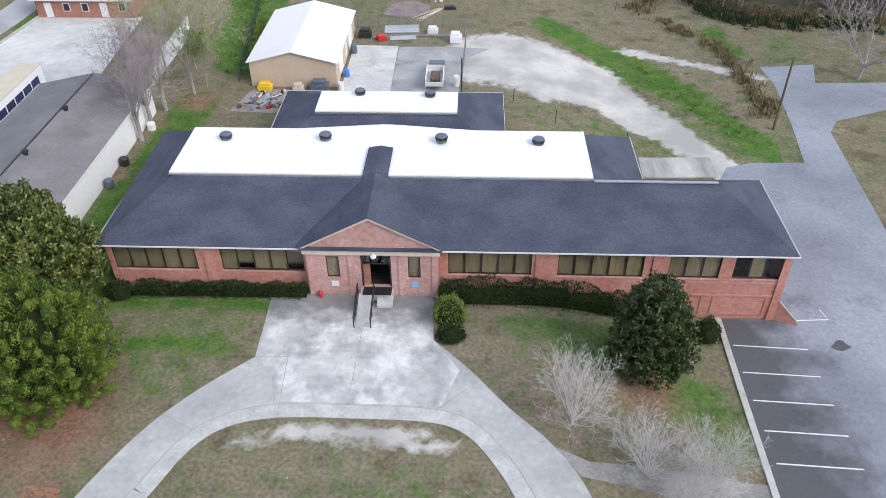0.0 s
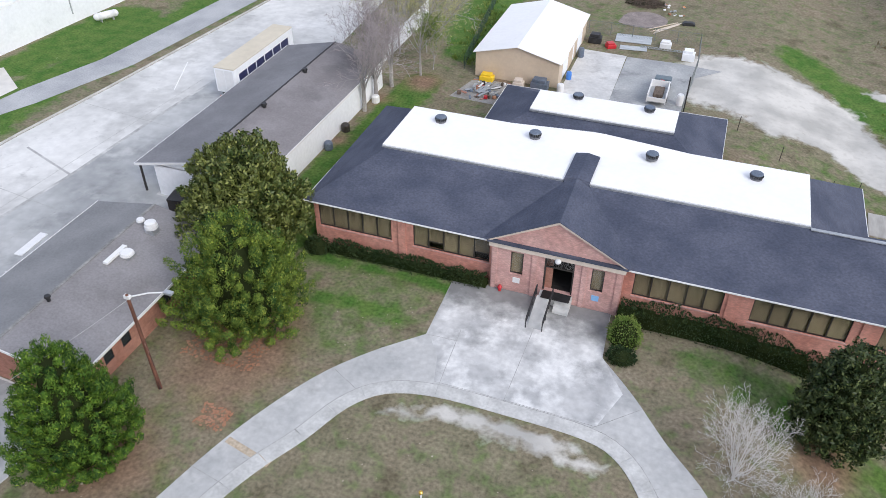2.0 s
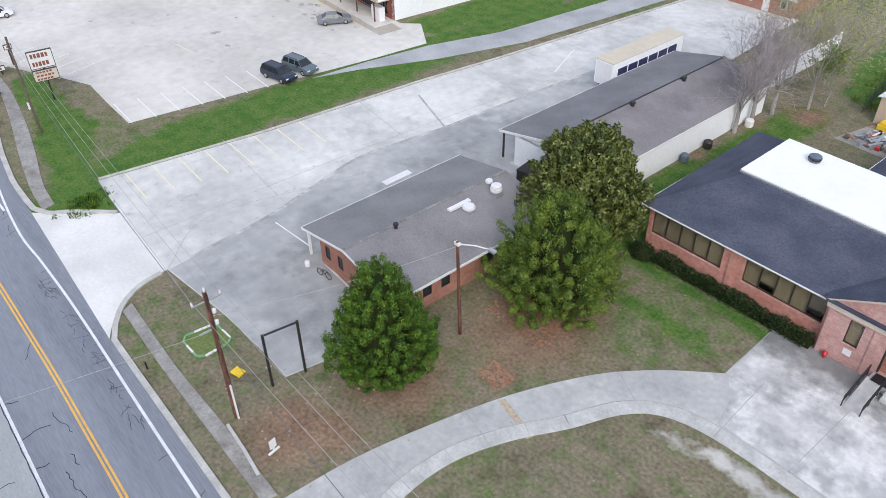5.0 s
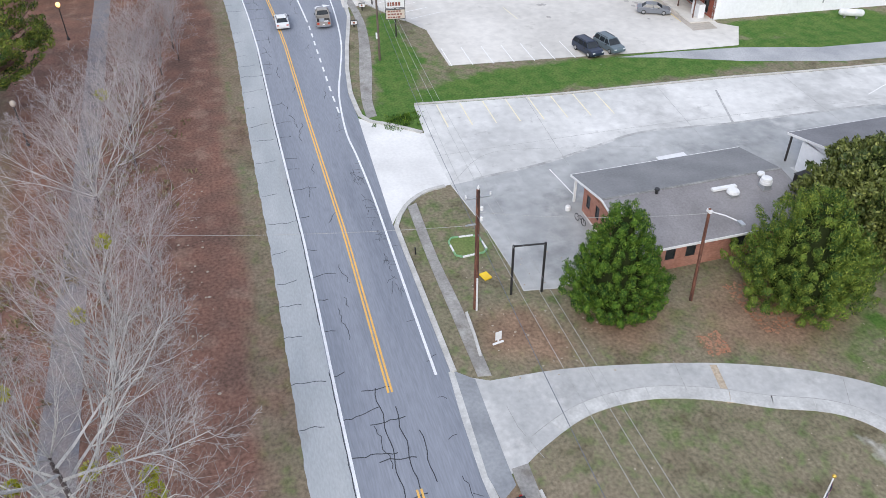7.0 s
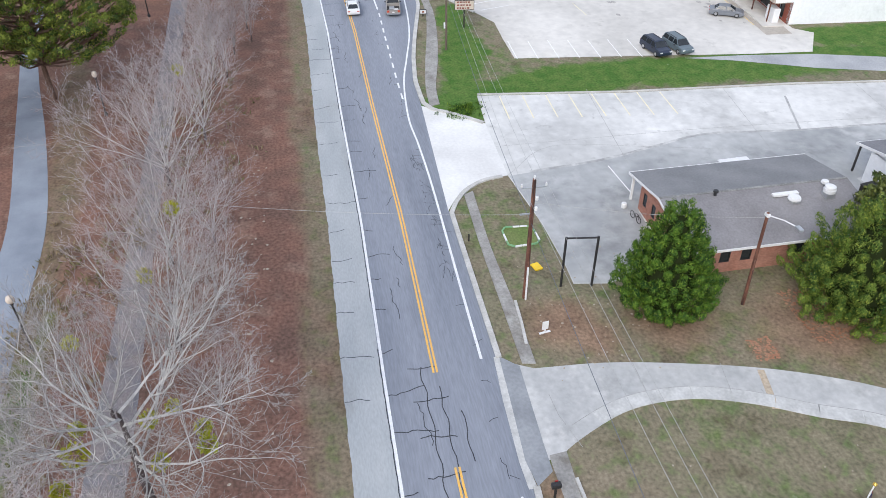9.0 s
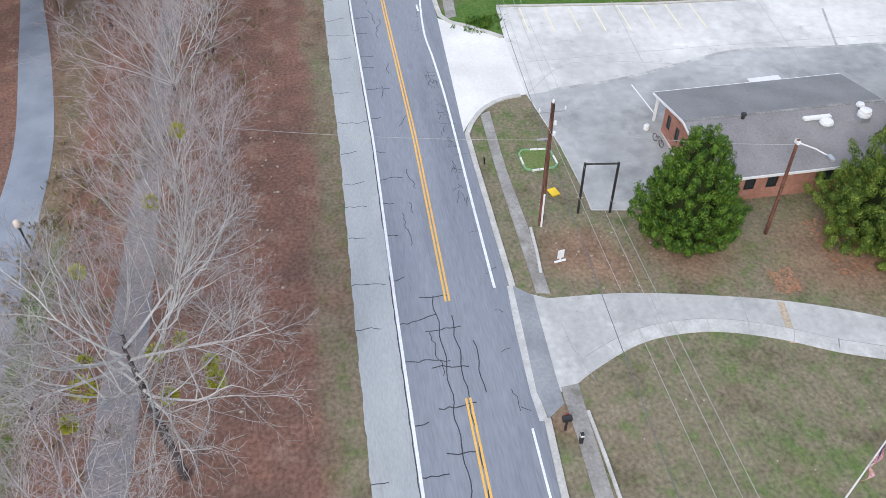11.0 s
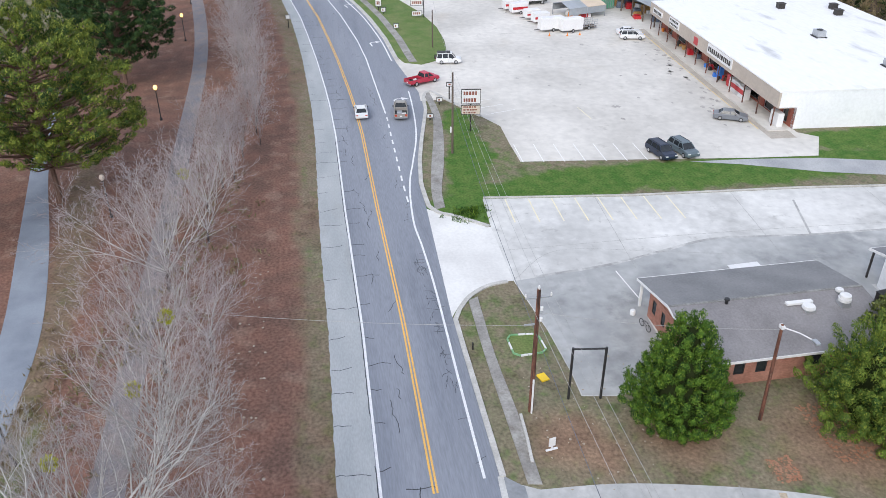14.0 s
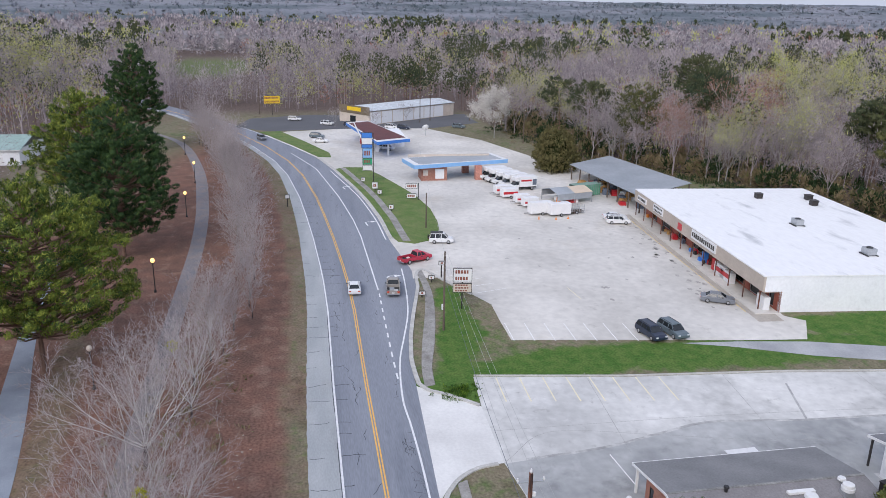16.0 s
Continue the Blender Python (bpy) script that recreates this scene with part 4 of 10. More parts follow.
for i in range(5):
    strip("stall_line", [(-96.5 - 2.6 * i, 21.6 - 1.1 * i), (-97.8 - 2.6 * i, 26.2 - 1.1 * i)], 0.11, FADED_LINE, 0.028, store_marks)
strip("stall_line", [(-84, 57.4), (-100, 58.6), (-120, 60.3), (-138, 62)], 0.16, mat("worn_yellow_paint", (0.78, 0.60, 0.22), (0.66, 0.54, 0.28), scale=0.6, fine=8, rough=0.8, vary=0.1), 0.028, store_marks)
strip("stall_line", [(-92, 36), (-97, 35.6)], 0.14, FADED_YELLOW, 0.028, store_marks)
sheet("store_walk", [(-80.5, 57.25), (-100, 58.75), (-120, 60.45), (-138, 62.1), (-138.3, 66.0), (-80.2, 60.9)], mat("tan_walk_concrete", (0.40, 0.36, 0.31), (0.50, 0.455, 0.40), scale=0.3, fine=2.5, rough=0.85, vary=0.12), 0.0255, "tan concrete walk along the shop front", category="pavement")
stain = random.Random(3)
stains = bmesh.new()
for k in range(70):
    cx = stain.uniform(-132, -84)
    cy = (58.6 + (-83 - cx) * 0.085 - stain.uniform(1, 5.5)) if k < 56 else stain.uniform(30, 52)
    r = stain.uniform(0.15, 0.5)
    stains.faces.new([stains.verts.new((cx + r * stain.uniform(0.6, 1.2) * 1.5 * math.cos(w), cy + r * stain.uniform(0.6, 1.2) * math.sin(w), 0.0265)) for w in np.arange(0, 6.2, 0.7)])
tagged(part("oil_stain", stains, mat("oil_stain", (0.33, 0.315, 0.295), (0.46, 0.44, 0.415), scale=0.9, fine=6, rough=0.7), store_marks, "dark oil drips on the concrete"), kind="stuff")
sheet("gravel_lane", [(-75.4, 43), (-74.8, 51), (-73.5, 60), (-70.5, 70), (-67.5, 100), (-65, 150), (-60, 150), (-62.5, 100), (-65.8, 70), (-69.5, 58), (-73.5, 49)], mat("grey_gravel", (0.33, 0.34, 0.36), (0.45, 0.46, 0.47), scale=0.25, fine=6, rough=0.95, bump=0.3, vary=0.2), 0.018, "grey gravel lane through the grass", category="lane")

# the lower car park and the lane behind it
sheet("lower_car_park", [(19.9, 45.9), (24.3, 46.2), (24.4, 57), (24.9, 66.5), (26.2, 68.9), (29, 69.9), (34.5, 70), (35.8, 78.5), (36.9, 88.5), (36.5, 93.3), (43.6, 94.3), (42, 88.9), (60, 89.5), (60, 81), (47.7, 82), (41.1, 79.2), (39.5, 76.6), (38, 58.2), (44, 30), (60, 8.6), (19.4, 8.6), (19.6, 30)], LOT_ASPHALT, 0.02, "patched grey asphalt car park and lane", category="car park")
kerb("kerb", [(19.75, 46), (19.55, 38), (19.4, 30), (19.2, 9)], 0.45, 0.14, KERB, "pale concrete kerb between lawn and car park")
lower_marks = thing("lower_stall_lines", "white stall lines on grey asphalt", "stall line", kind="structure")
for y in (43.0, 40.2, 37.5, 34.8, 32.1, 29.4, 26.7):
    strip("stall_line", [(20.2, y), (25.75, y - 0.3)], 0.11, WHITE_LINE, 0.028, lower_marks)
strip("stall_line", [(25.4, 45.9), (28.5, 46.1), (28.2, 47.3)], 0.11, WHITE_LINE, 0.028, lower_marks)
for cx, cy, r in ((28.4, 43.2, 0.7), (23.0, 36.0, 0.9), (33.2, 36.5, 0.6), (22.0, 38.9, 0.6), (22.8, 33.3, 0.8)):
    bm = bmesh.new()
    bm.faces.new([bm.verts.new((cx + r * (1 + 0.3 * math.sin(3 * w + cx)) * math.cos(w), cy + 0.7 * r * (1 + 0.3 * math.sin(2 * w + cy)) * math.sin(w), -2.3 + 0.026)) for w in np.arange(0, 6.2, 0.45)])
    part("tar_patch", bm, mat("tar_patch", (0.075, 0.08, 0.095), (0.10, 0.105, 0.12), scale=2, fine=8, rough=0.6), lower_marks, "dark tar patch")
sheet("concrete_slab", [(17.2, 66.6), (24.8, 67.0), (24.9, 70.8), (17.4, 70.5)], mat("streaked_slab", (0.30, 0.29, 0.27), (0.55, 0.54, 0.51), scale=0.5, fine=3, rough=0.9, vary=0.15, stretch=(1, 0.25, 1)), 0.04, "old streaked concrete slab on the grass", thick=0.05, category="slab")
sheet("footpath", [(5.4, 31.3), (7.0, 29.2), (13.3, 28.6), (19.3, 28.4), (19.4, 30.4), (13, 30.8), (7.6, 30.4)], OLDCONC, 0.022, "narrow old concrete footpath over the lawn", category="path")
sheet("yard_pad", [(-15.3, 80.0), (-9.5, 80.0), (-9.6, 93.6), (-15.3, 93.9)], mat("yard_concrete", (0.52, 0.52, 0.515), (0.66, 0.655, 0.64), scale=0.3, fine=2.5, rough=0.85, vary=0.1, dirt=[((0.30, 0.29, 0.28), 0.35, 0.54, 0.7, 0.7)]), 0.03, "stained pale concrete pad beside the metal shed", category="concrete pad")
sheet("yard", [(-9.5, 80.0), (-1.5, 80.0), (-1.0, 90), (2, 93), (-4, 93.6), (-9.5, 93.4)], mat("yard_asphalt", (0.30, 0.31, 0.32), (0.42, 0.43, 0.43), scale=0.25, fine=4, rough=0.85, vary=0.12, dirt=[((0.17, 0.175, 0.18), 0.3, 0.54, 0.68, 0.7), ((0.55, 0.55, 0.54), 0.4, 0.58, 0.7, 0.5)]), 0.025, "grey paved yard behind the school", category="yard")

# the park's paths
LEAFY_PATH = mat("littered_asphalt", (0.20, 0.20, 0.22), (0.27, 0.23, 0.22), scale=0.5, fine=5, rough=0.9, bump=0.2, vary=0.25)
sheet("park_path", smooth_line([(40, -24.5), (0, -25.4), (-25, -26.2), (-40, -27.1), (-52, -28.0), (-68, -31.3), (-85, -35.6), (-100, -38.6), (-118, -40)], 5) + smooth_line([(-119, -42.6), (-100, -40.8), (-85, -37.8), (-68, -34.4), (-52, -31.3), (-40, -30.6), (-25, -30), (0, -29), (40, -27.5)], 5), PATH_ASPHALT, 0.025, "smooth grey asphalt park path", category="path")
sheet("park_path", smooth_line([(40, -17.6), (0, -17.6), (-25, -17.4), (-45, -18.2), (-70, -18.8), (-100, -19.6), (-130, -20.6), (-160, -23.2), (-195, -28.2), (-235, -38), (-265, -55)], 4) + smooth_line([(-266, -58), (-237, -41), (-196, -31), (-160, -25.8), (-130, -23), (-100, -21.9), (-70, -21), (-45, -20.4), (-25, -20), (0, -20), (40, -20)], 4), LEAFY_PATH, 0.024, "grey asphalt park path strewn with twigs", category="path")
sheet("park_lane", [(-60, -48), (-78, -44.5), (-100, -47), (-130, -52), (-130, -58), (-100, -53), (-78, -50.5), (-60, -54)], ASPHALT, 0.02, "dark asphalt park lane", category="road")


# ---- walls with openings ----
def wall_x(bm, x0, x1, y0, y1, z0, z1, holes):
    """A wall along x from y0 to y1 thick, with holes (x0, x1, z0, z1)."""
    holes = sorted(holes)
    at = x0
    for a, b, lo, hi in holes:
        if a > at:
            box(bm, at, a, y0, y1, z0, z1)
        if lo > z0:
            box(bm, a, b, y0, y1, z0, lo)
        if hi < z1:
            box(bm, a, b, y0, y1, hi, z1)
        at = b
    if at < x1:
        box(bm, at, x1, y0, y1, z0, z1)


def wall_y(bm, x0, x1, y0, y1, z0, z1, holes):
    holes = sorted(holes)
    at = y0
    for a, b, lo, hi in holes:
        if a > at:
            box(bm, x0, x1, at, a, z0, z1)
        if lo > z0:
            box(bm, x0, x1, a, b, z0, lo)
        if hi < z1:
            box(bm, x0, x1, a, b, hi, z1)
        at = b
    if at < y1:
        box(bm, x0, x1, at, y1, z0, z1)


def slopes(name, faces, m, parent, label="", thick=0.14):
    """Roof planes with thickness."""
    bm = bmesh.new()
    for f in faces:
        face(bm, *f)
    bmesh.ops.remove_doubles(bm, verts=bm.verts, dist=0.01)
    bmesh.ops.recalc_face_normals(bm, faces=bm.faces)
    if sum(f.normal.z for f in bm.faces) < 0:
        bmesh.ops.reverse_faces(bm, faces=bm.faces)
    out = bmesh.ops.extrude_face_region(bm, geom=bm.faces[:])
    for v in out["geom"]:
        if isinstance(v, bmesh.types.BMVert):
            v.co.z += thick
    return part(name, bm, m, parent, label)


def window_x(parent, x0, x1, y, z0, z1, panes, raised=(), label="dark-framed window with tan blinds", dark=()):
    """A window in a wall that faces -y, its face at y: frame and mullions, panes and blinds behind them. raised: panes whose blind is half up; dark: with none."""
    f = 0.07
    bm = bmesh.new()
    w = (x1 - x0) / panes
    box(bm, x0, x1, y, y + 0.1, z0, z0 + f)
    box(bm, x0, x1, y, y + 0.1, z1 - f, z1)
    for i in range(panes + 1):
        s = 0.1 if 0 < i < panes else f
        a = x0 + i * w - (s / 2 if 0 < i < panes else (0 if i == 0 else s))
        box(bm, a, a + s, y + 0.002, y + 0.098, z0 + f, z1 - f)
    win = part("window", bm, DARK, parent, label)
    for i in range(panes):
        a, b = x0 + i * w + 0.06, x0 + (i + 1) * w - 0.06
        g = part("pane", boxes((a, b, y + 0.045, y + 0.053, z0 + f, z1 - f)), GLASS, win)
        g.visible_shadow = False
        if i not in dark:
            lo = z0 + f + (0.62 if i in raised else 0.0)
            part("blind", boxes((a - 0.02, b + 0.02, y + 0.11, y + 0.125, lo, z1 - f)), BLIND, win)
            if i in raised:
                part("sash_rail", boxes((a, b, y + 0.02, y + 0.09, lo - 0.03, lo + 0.03)), DARK, win)
    part("window_sill", boxes((x0 - 0.08, x1 + 0.08, y - 0.16, y, z0 - 0.1, z0 - 0.005)), PALE_BRICK, win)
    return win


# ---- the school ----
def school():
    s = thing("school_building", "long single-storey pink brick school with dark hipped roof", "building")
    groups = ((-27.85, -21.3, 5, (), ()), (-19.4, -12.95, 5, (1, 4), ()), (-1.75, 4.65, 5, (), ()), (6.65, 13.15, 5, (), ()), (15.05, 18.95, 3, (), ()), (19.95, 23.7, 3, (), (0, 2)))
    holes = [(a, b, 1.75, 3.87) for a, b, *_ in groups]
    bm = bmesh.new()
    wall_x(bm, -28.25, -12.6, 46.1, 46.42, -0.5, 4.38, holes[:2])
    wall_x(bm, -2.5, 24.0, 46.1, 46.42, -3.0, 4.38, holes[2:])
    box(bm, -28.25, -27.93, 46.42, 62.5, -0.5, 4.38)
    box(bm, 23.68, 24.0, 46.42, 55.3, -3.0, 4.38)
    box(bm, 14.3, 23.68, 55.0, 55.3, -3.0, 4.38)
    box(bm, 13.6, 13.92, 55.0, 62.2, -3.0, 4.38)
    box(bm, -27.93, 13.92, 62.2, 62.5, -3.0, 4.38)
    part("wall", bm, BRICK, s, "weathered pink brick wall")
    bm = bmesh.new()
    each("pilaster", [(x - 0.32, x + 0.32, 46.0, 46.1, -1.5 if x > 5 else 0, 4.35) for x in (-20.35, 5.25, 14.1)] + [(23.5, 24.1, 45.98, 46.1, -2.8, 4.35)], BRICK, s)
    box(bm, 14.45, 23.48, 46.05, 46.1, 0.08, 0.2)
    box(bm, 14.45, 23.48, 46.06, 46.1, 1.36, 1.46)
    part("brick_course", bm, PALE_BRICK, s, "projecting brick course")
    bm = bmesh.new()
    for a, b in ((15.2, 18.0), (18.9, 23.0)):
        for z in (-0.12, -2.0):
            box(bm, a, b, 46.06, 46.1, z, z + 0.1)
        for x in (a, b):
            box(bm, x, x + 0.08, 46.065, 46.1, -1.9, -0.12)
    part("brick_panel", bm, RED_BRICK, s)
    # Room surfaces share the near-black that stands for unlit depth behind the windows.
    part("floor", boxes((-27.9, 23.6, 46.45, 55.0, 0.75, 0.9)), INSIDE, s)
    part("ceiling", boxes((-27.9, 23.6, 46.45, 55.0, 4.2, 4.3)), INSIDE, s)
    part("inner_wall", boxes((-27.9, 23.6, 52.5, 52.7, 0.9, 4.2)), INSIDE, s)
    for a, b, k, up, dark in groups:
        window_x(s, a, b, 46.2, 1.75, 3.87, k, up, dark=dark)
    each("lintel", [*[(a - 0.1, b + 0.1, 46.05, 46.1, 3.89, 4.2) for a, b, *_ in groups]], PALE_BRICK, s)
    # roof
    e, t, f = 4.46, 7.46, 0.0
    slopes("roof", [
        ((-28.7, 45.45, e), (24.25, 45.45, e), (19.05, 50.65, t), (-23.6, 50.65, t)),
        ((24.25, 45.45, e), (24.25, 55.85, e), (19.05, 50.65, t)),
        ((24.25, 55.85, e), (14.4, 55.85, e), (9.25, 50.65, t), (19.05, 50.65, t)),
        ((14.4, 55.85, e), (14.4, 63.0, e), (9.25, 57.9, t), (9.25, 50.65, t)),
        ((14.4, 63.0, e), (-28.9, 63.0, e), (-23.8, 57.9, t), (9.25, 57.9, t)),
        ((-28.9, 63.0, e), (-28.7, 45.45, e), (-23.6, 50.65, t), (-23.8, 57.9, t)),
        ((-23.6, 50.65, t), (9.25, 50.65, t), (9.25, 57.9, t), (-23.8, 57.9, t)),
    ], SHINGLE, s, "dark slate-blue asphalt shingle roof", 0.05)
    each("fascia", [(-28.72, -12.85, 45.40, 45.45, e - 0.07, e + 0.05), (-2.35, 24.27, 45.40, 45.45, e - 0.07, e + 0.05), (24.25, 24.3, 45.4, 55.85, e - 0.07, e + 0.05), (14.4, 14.45, 55.85, 63, e - 0.07, e + 0.05), (-28.78, -28.72, 45.4, 63.0, e - 0.07, e + 0.05)], WHITE, s, "white painted eaves board")
    each("soffit", [(-28.7, -12.85, 45.46, 46.09, e - 0.1, e - 0.04), (-2.35, 24.2, 45.46, 46.09, e - 0.1, e - 0.04)], CREAM, s)
    # flat white roof, gently crowned at the back, and its coping
    bm = bmesh.new()
    crown = [(x, 0.5 * max(0.0, 1 - abs(x + 7.3) / 7.6)) for x in np.linspace(-23.9, 9.35, 34)]
    rows = [[bm.verts.new((x, y, t + 0.28 + c * step(55.0, 58.0, y))) for x, c in crown] for y in (50.85, 53.0, 55.2, 56.6, 58.05)]
    low = [[bm.verts.new((x, y, t + 0.05)) for x, c in crown] for y in (50.85, 58.05)]
    for a, b in zip(rows, rows[1:]):
        for i in range(33):
            bm.faces.new((a[i], a[i + 1], b[i + 1], b[i]))
    for hi, lo in ((rows[0], low[0]), (rows[-1], low[1])):
        for i in range(33):
            bm.faces.new((hi[i], lo[i], lo[i + 1], hi[i + 1]))
    for i in (0, 33):
        bm.faces.new([low[0][i]] + [r[i] for r in rows] + [low[1][i]])
    part("flat_roof", bm, MEMBRANE, s, "bright white flat roof membrane")
    each("coping", [(-23.9, -8.6, 50.72, 50.84, t + 0.05, t + 0.2), (-6.5, 9.4, 50.72, 50.84, t + 0.05, t + 0.2), (9.4, 18.9, 50.5, 50.8, t + 0.05, t + 0.13)], GALV, s, "grey metal coping along the white roof")
    # entrance block
    bm = bmesh.new()
    wall_x(bm, -12.6, -2.5, 45.4, 45.75, -0.3, 4.2, [(-11.05, -10.05, 1.8, 3.9), (-8.4, -6.1, 0.9, 4.15), (-4.8, -3.85, 1.85, 3.92)])
    box(bm, -12.6, -12.3, 45.75, 46.6, -0.3, 4.2)
    box(bm, -2.8, -2.5, 45.75, 46.6, -0.3, 4.2)
    part("entrance_wall", bm, PALE_BRICK, s, "pale pink brick entrance front")
    each("entrance_pilaster", [(x - 0.02, x + 0.38, 45.32, 45.4, 0.0, 4.2) for x in (-12.5, -9.35, -5.5, -2.95)], PALE_BRICK, s)
    part("cornice", boxes((-12.75, -2.35, 45.15, 45.75, 4.2, 4.66)), CREAM, s, "cream painted entrance cornice")
    part("cornice_flashing", boxes((-12.9, -2.2, 45.02, 45.75, 4.66, 4.84)), SHINGLE, s, "dark shingled ledge over the cornice")
    bm = bmesh.new()
    tri = ((-12.4, 4.84), (-2.7, 4.84), (-7.55, 7.5))
    a = [bm.verts.new((x, 45.3, z)) for x, z in tri]
    b = [bm.verts.new((x, 45.6, z)) for x, z in tri]
    bm.faces.new(a)
    bm.faces.new(b[::-1])
    for i in range(3):
        bm.faces.new((a[i], a[(i + 1) % 3], b[(i + 1) % 3], b[i]))
    part("pediment", bm, PALE_BRICK, s, "triangular pale brick pediment")
    for x0, x1 in ((-12.95, -7.55), (-2.15, -7.55)):
        bm = bmesh.new()
        p = [(x0, 4.86), (x1, 7.72), (x1, 7.5), (x0, 4.66)]
        q = [bm.verts.new((x, 45.05, z)) for x, z in p]
        r = [bm.verts.new((x, 45.3, z)) for x, z in p]
        bm.faces.new(q)
        bm.faces.new(r[::-1])
        for i in range(4):
            bm.faces.new((q[i], q[(i + 1) % 4], r[(i + 1) % 4], r[i]))
        part("raking_trim", bm, CREAM, s)
    slopes("entrance_roof", [
        ((-13.0, 45.0, 4.8), (-7.55, 45.0, 7.72), (-7.55, 50.6, 7.98), (-8.55, 50.6, 7.47), (-13.0, 46.05, 4.8)),
        ((-2.1, 45.0, 4.8), (-2.1, 46.05, 4.8), (-6.55, 50.6, 7.47), (-7.55, 50.6, 7.98), (-7.55, 45.0, 7.72)),
        ((-8.55, 50.6, 7.47), (-7.55, 50.6, 7.98), (-7.55, 50.78, 8.02), (-8.55, 50.78, 7.84)),
        ((-6.55, 50.6, 7.47), (-6.55, 50.78, 7.84), (-7.55, 50.78, 8.02), (-7.55, 50.6, 7.98)),
        ((-8.55, 50.78, 7.84), (-7.55, 50.78, 8.02), (-7.5, 54.7, 8.06), (-8.5, 54.7, 7.88)),
        ((-6.55, 50.78, 7.84), (-6.5, 54.7, 7.88), (-7.5, 54.7, 8.06), (-7.55, 50.78, 8.02)),
    ], SHINGLE, s, "dark shingle roof of the entrance", 0.05)
    for a, b, z0, z1 in ((-11.05, -10.05, 1.8, 3.9), (-4.8, -3.85, 1.85, 3.92)):
        window_x(s, a, b, 45.5, z0, z1, 1, label="narrow dark window")
    # the doorway: an open doorway with frame, its gloom put into the lobby's colour
    bm = boxes((-8.4, -8.28, 45.46, 45.62, 0.9, 4.15), (-6.22, -6.1, 45.46, 45.62, 0.9, 4.15), (-8.28, -6.22, 45.46, 45.62, 4.03, 4.15), (-8.28, -6.22, 45.48, 45.6, 3.1, 3.2))
    part("door_jamb", boxes((-8.42, -7.78, 45.78, 45.98, 0.88, 4.2)), RED_BRICK, s, "red brick return beside the door")
    d = part("door_frame", bm, DARK, s, "dark metal entrance door frame")
    part("pane", boxes((-8.28, -6.22, 45.52, 45.53, 3.2, 4.03)), GLASS, d)
    part("lobby", boxes((-8.9, -8.4, 45.8, 49, 0.6, 4.2), (-6.1, -5.6, 45.8, 49, 0.6, 4.2), (-8.9, -5.6, 49, 49.2, 0.6, 4.2), (-8.9, -5.6, 45.8, 49, 4.2, 4.3), (-8.9, -5.6, 45.76, 49, 0.6, 0.88)), INSIDE, s, "lobby inside the open door, coloured near-black as if unlit")
    each("door_step", [(-8.5, -6.0, 44.75, 45.4, 0.0, 0.82), (-7.2, -6.0, 44.35, 44.75, 0.0, 0.52), (-7.2, -6.0, 43.95, 44.35, 0.0, 0.27)], CONCRETE, s)
    part("doormat", boxes((-8.3, -6.1, 44.5, 45.38, 0.83, 0.9)), BLACK, s, "black rubber doormat on the landing")
    # bulkhead rail at the lower corner
    bm = bmesh.new()
    q = [bm.verts.new((x, y - dy, z)) for dy in (0.0, 0.2) for x, y, z in ((24.02, 46.2, -2.45), (25.8, 45.55, -2.45), (25.8, 45.55, -2.15), (24.02, 46.2, -0.3))]
    for f in ((0, 1, 2, 3), (7, 6, 5, 4), (0, 4, 5, 1), (1, 5, 6, 2), (2, 6, 7, 3), (3, 7, 4, 0)):
        bm.faces.new([q[i] for i in f])
    part("stair_wall", bm, BRICK, s, "sloping brick wing wall at the lower corner")
    bm = bmesh.new()
    q = [bm.verts.new((x, y - dy, z)) for dy in (-0.03, 0.23) for x, y, z in ((24.02, 46.2, -0.3), (25.86, 45.53, -2.17), (25.86, 45.53, -2.05), (24.02, 46.2, -0.18))]
    for f in ((0, 1, 2, 3), (7, 6, 5, 4), (0, 4, 5, 1), (1, 5, 6, 2), (2, 6, 7, 3), (3, 7, 4, 0)):
        bm.faces.new([q[i] for i in f])
    part("stair_coping", bm, KERB, s, "pale concrete coping of the wing wall")
    # rear wing
    slopes("rear_roof", [
        ((-19.6, 60.8, 3.3), (3.1, 60.8, 3.3), (-1.6, 65.4, 5.3), (-14.9, 65.4, 5.3)),
        ((3.1, 60.8, 3.3), (3.1, 74, 3.3), (-1.6, 69.3, 5.3), (-1.6, 65.4, 5.3)),
        ((3.1, 74, 3.3), (-19.6, 74, 3.3), (-14.9, 69.3, 5.3), (-1.6, 69.3, 5.3)),
        ((-19.6, 74, 3.3), (-19.6, 60.8, 3.3), (-14.9, 65.4, 5.3), (-14.9, 69.3, 5.3)),
        ((-14.9, 65.4, 5.3), (-1.6, 65.4, 5.3), (-1.6, 69.3, 5.3), (-14.9, 69.3, 5.3)),
    ], SHINGLE, s, "dark slate-blue shingle roof of the rear wing", 0.05)
    each("rear_fascia", [(3.1, 3.14, 63.1, 74, 3.15, 3.38), (-19.64, -19.6, 63.1, 74, 3.15, 3.38), (-19.6, 3.1, 74, 74.04, 3.15, 3.38)], WHITE, s)
    part("rear_flat_roof", boxes((-15.0, -1.5, 65.3, 69.5, 5.3, 5.62)), MEMBRANE, s, "bright white flat roof membrane")
    part("rear_coping", boxes((-15.0, -1.5, 65.2, 65.29, 5.34, 5.52)), GALV, s)
    part("rear_wall", boxes((-19.0, -18.7, 62.6, 73.4, -0.5, 3.25), (2.3, 2.6, 62.6, 73.4, -2.0, 3.25), (-18.7, 2.3, 73.1, 73.4, -1.0, 3.25)), BRICK, s)
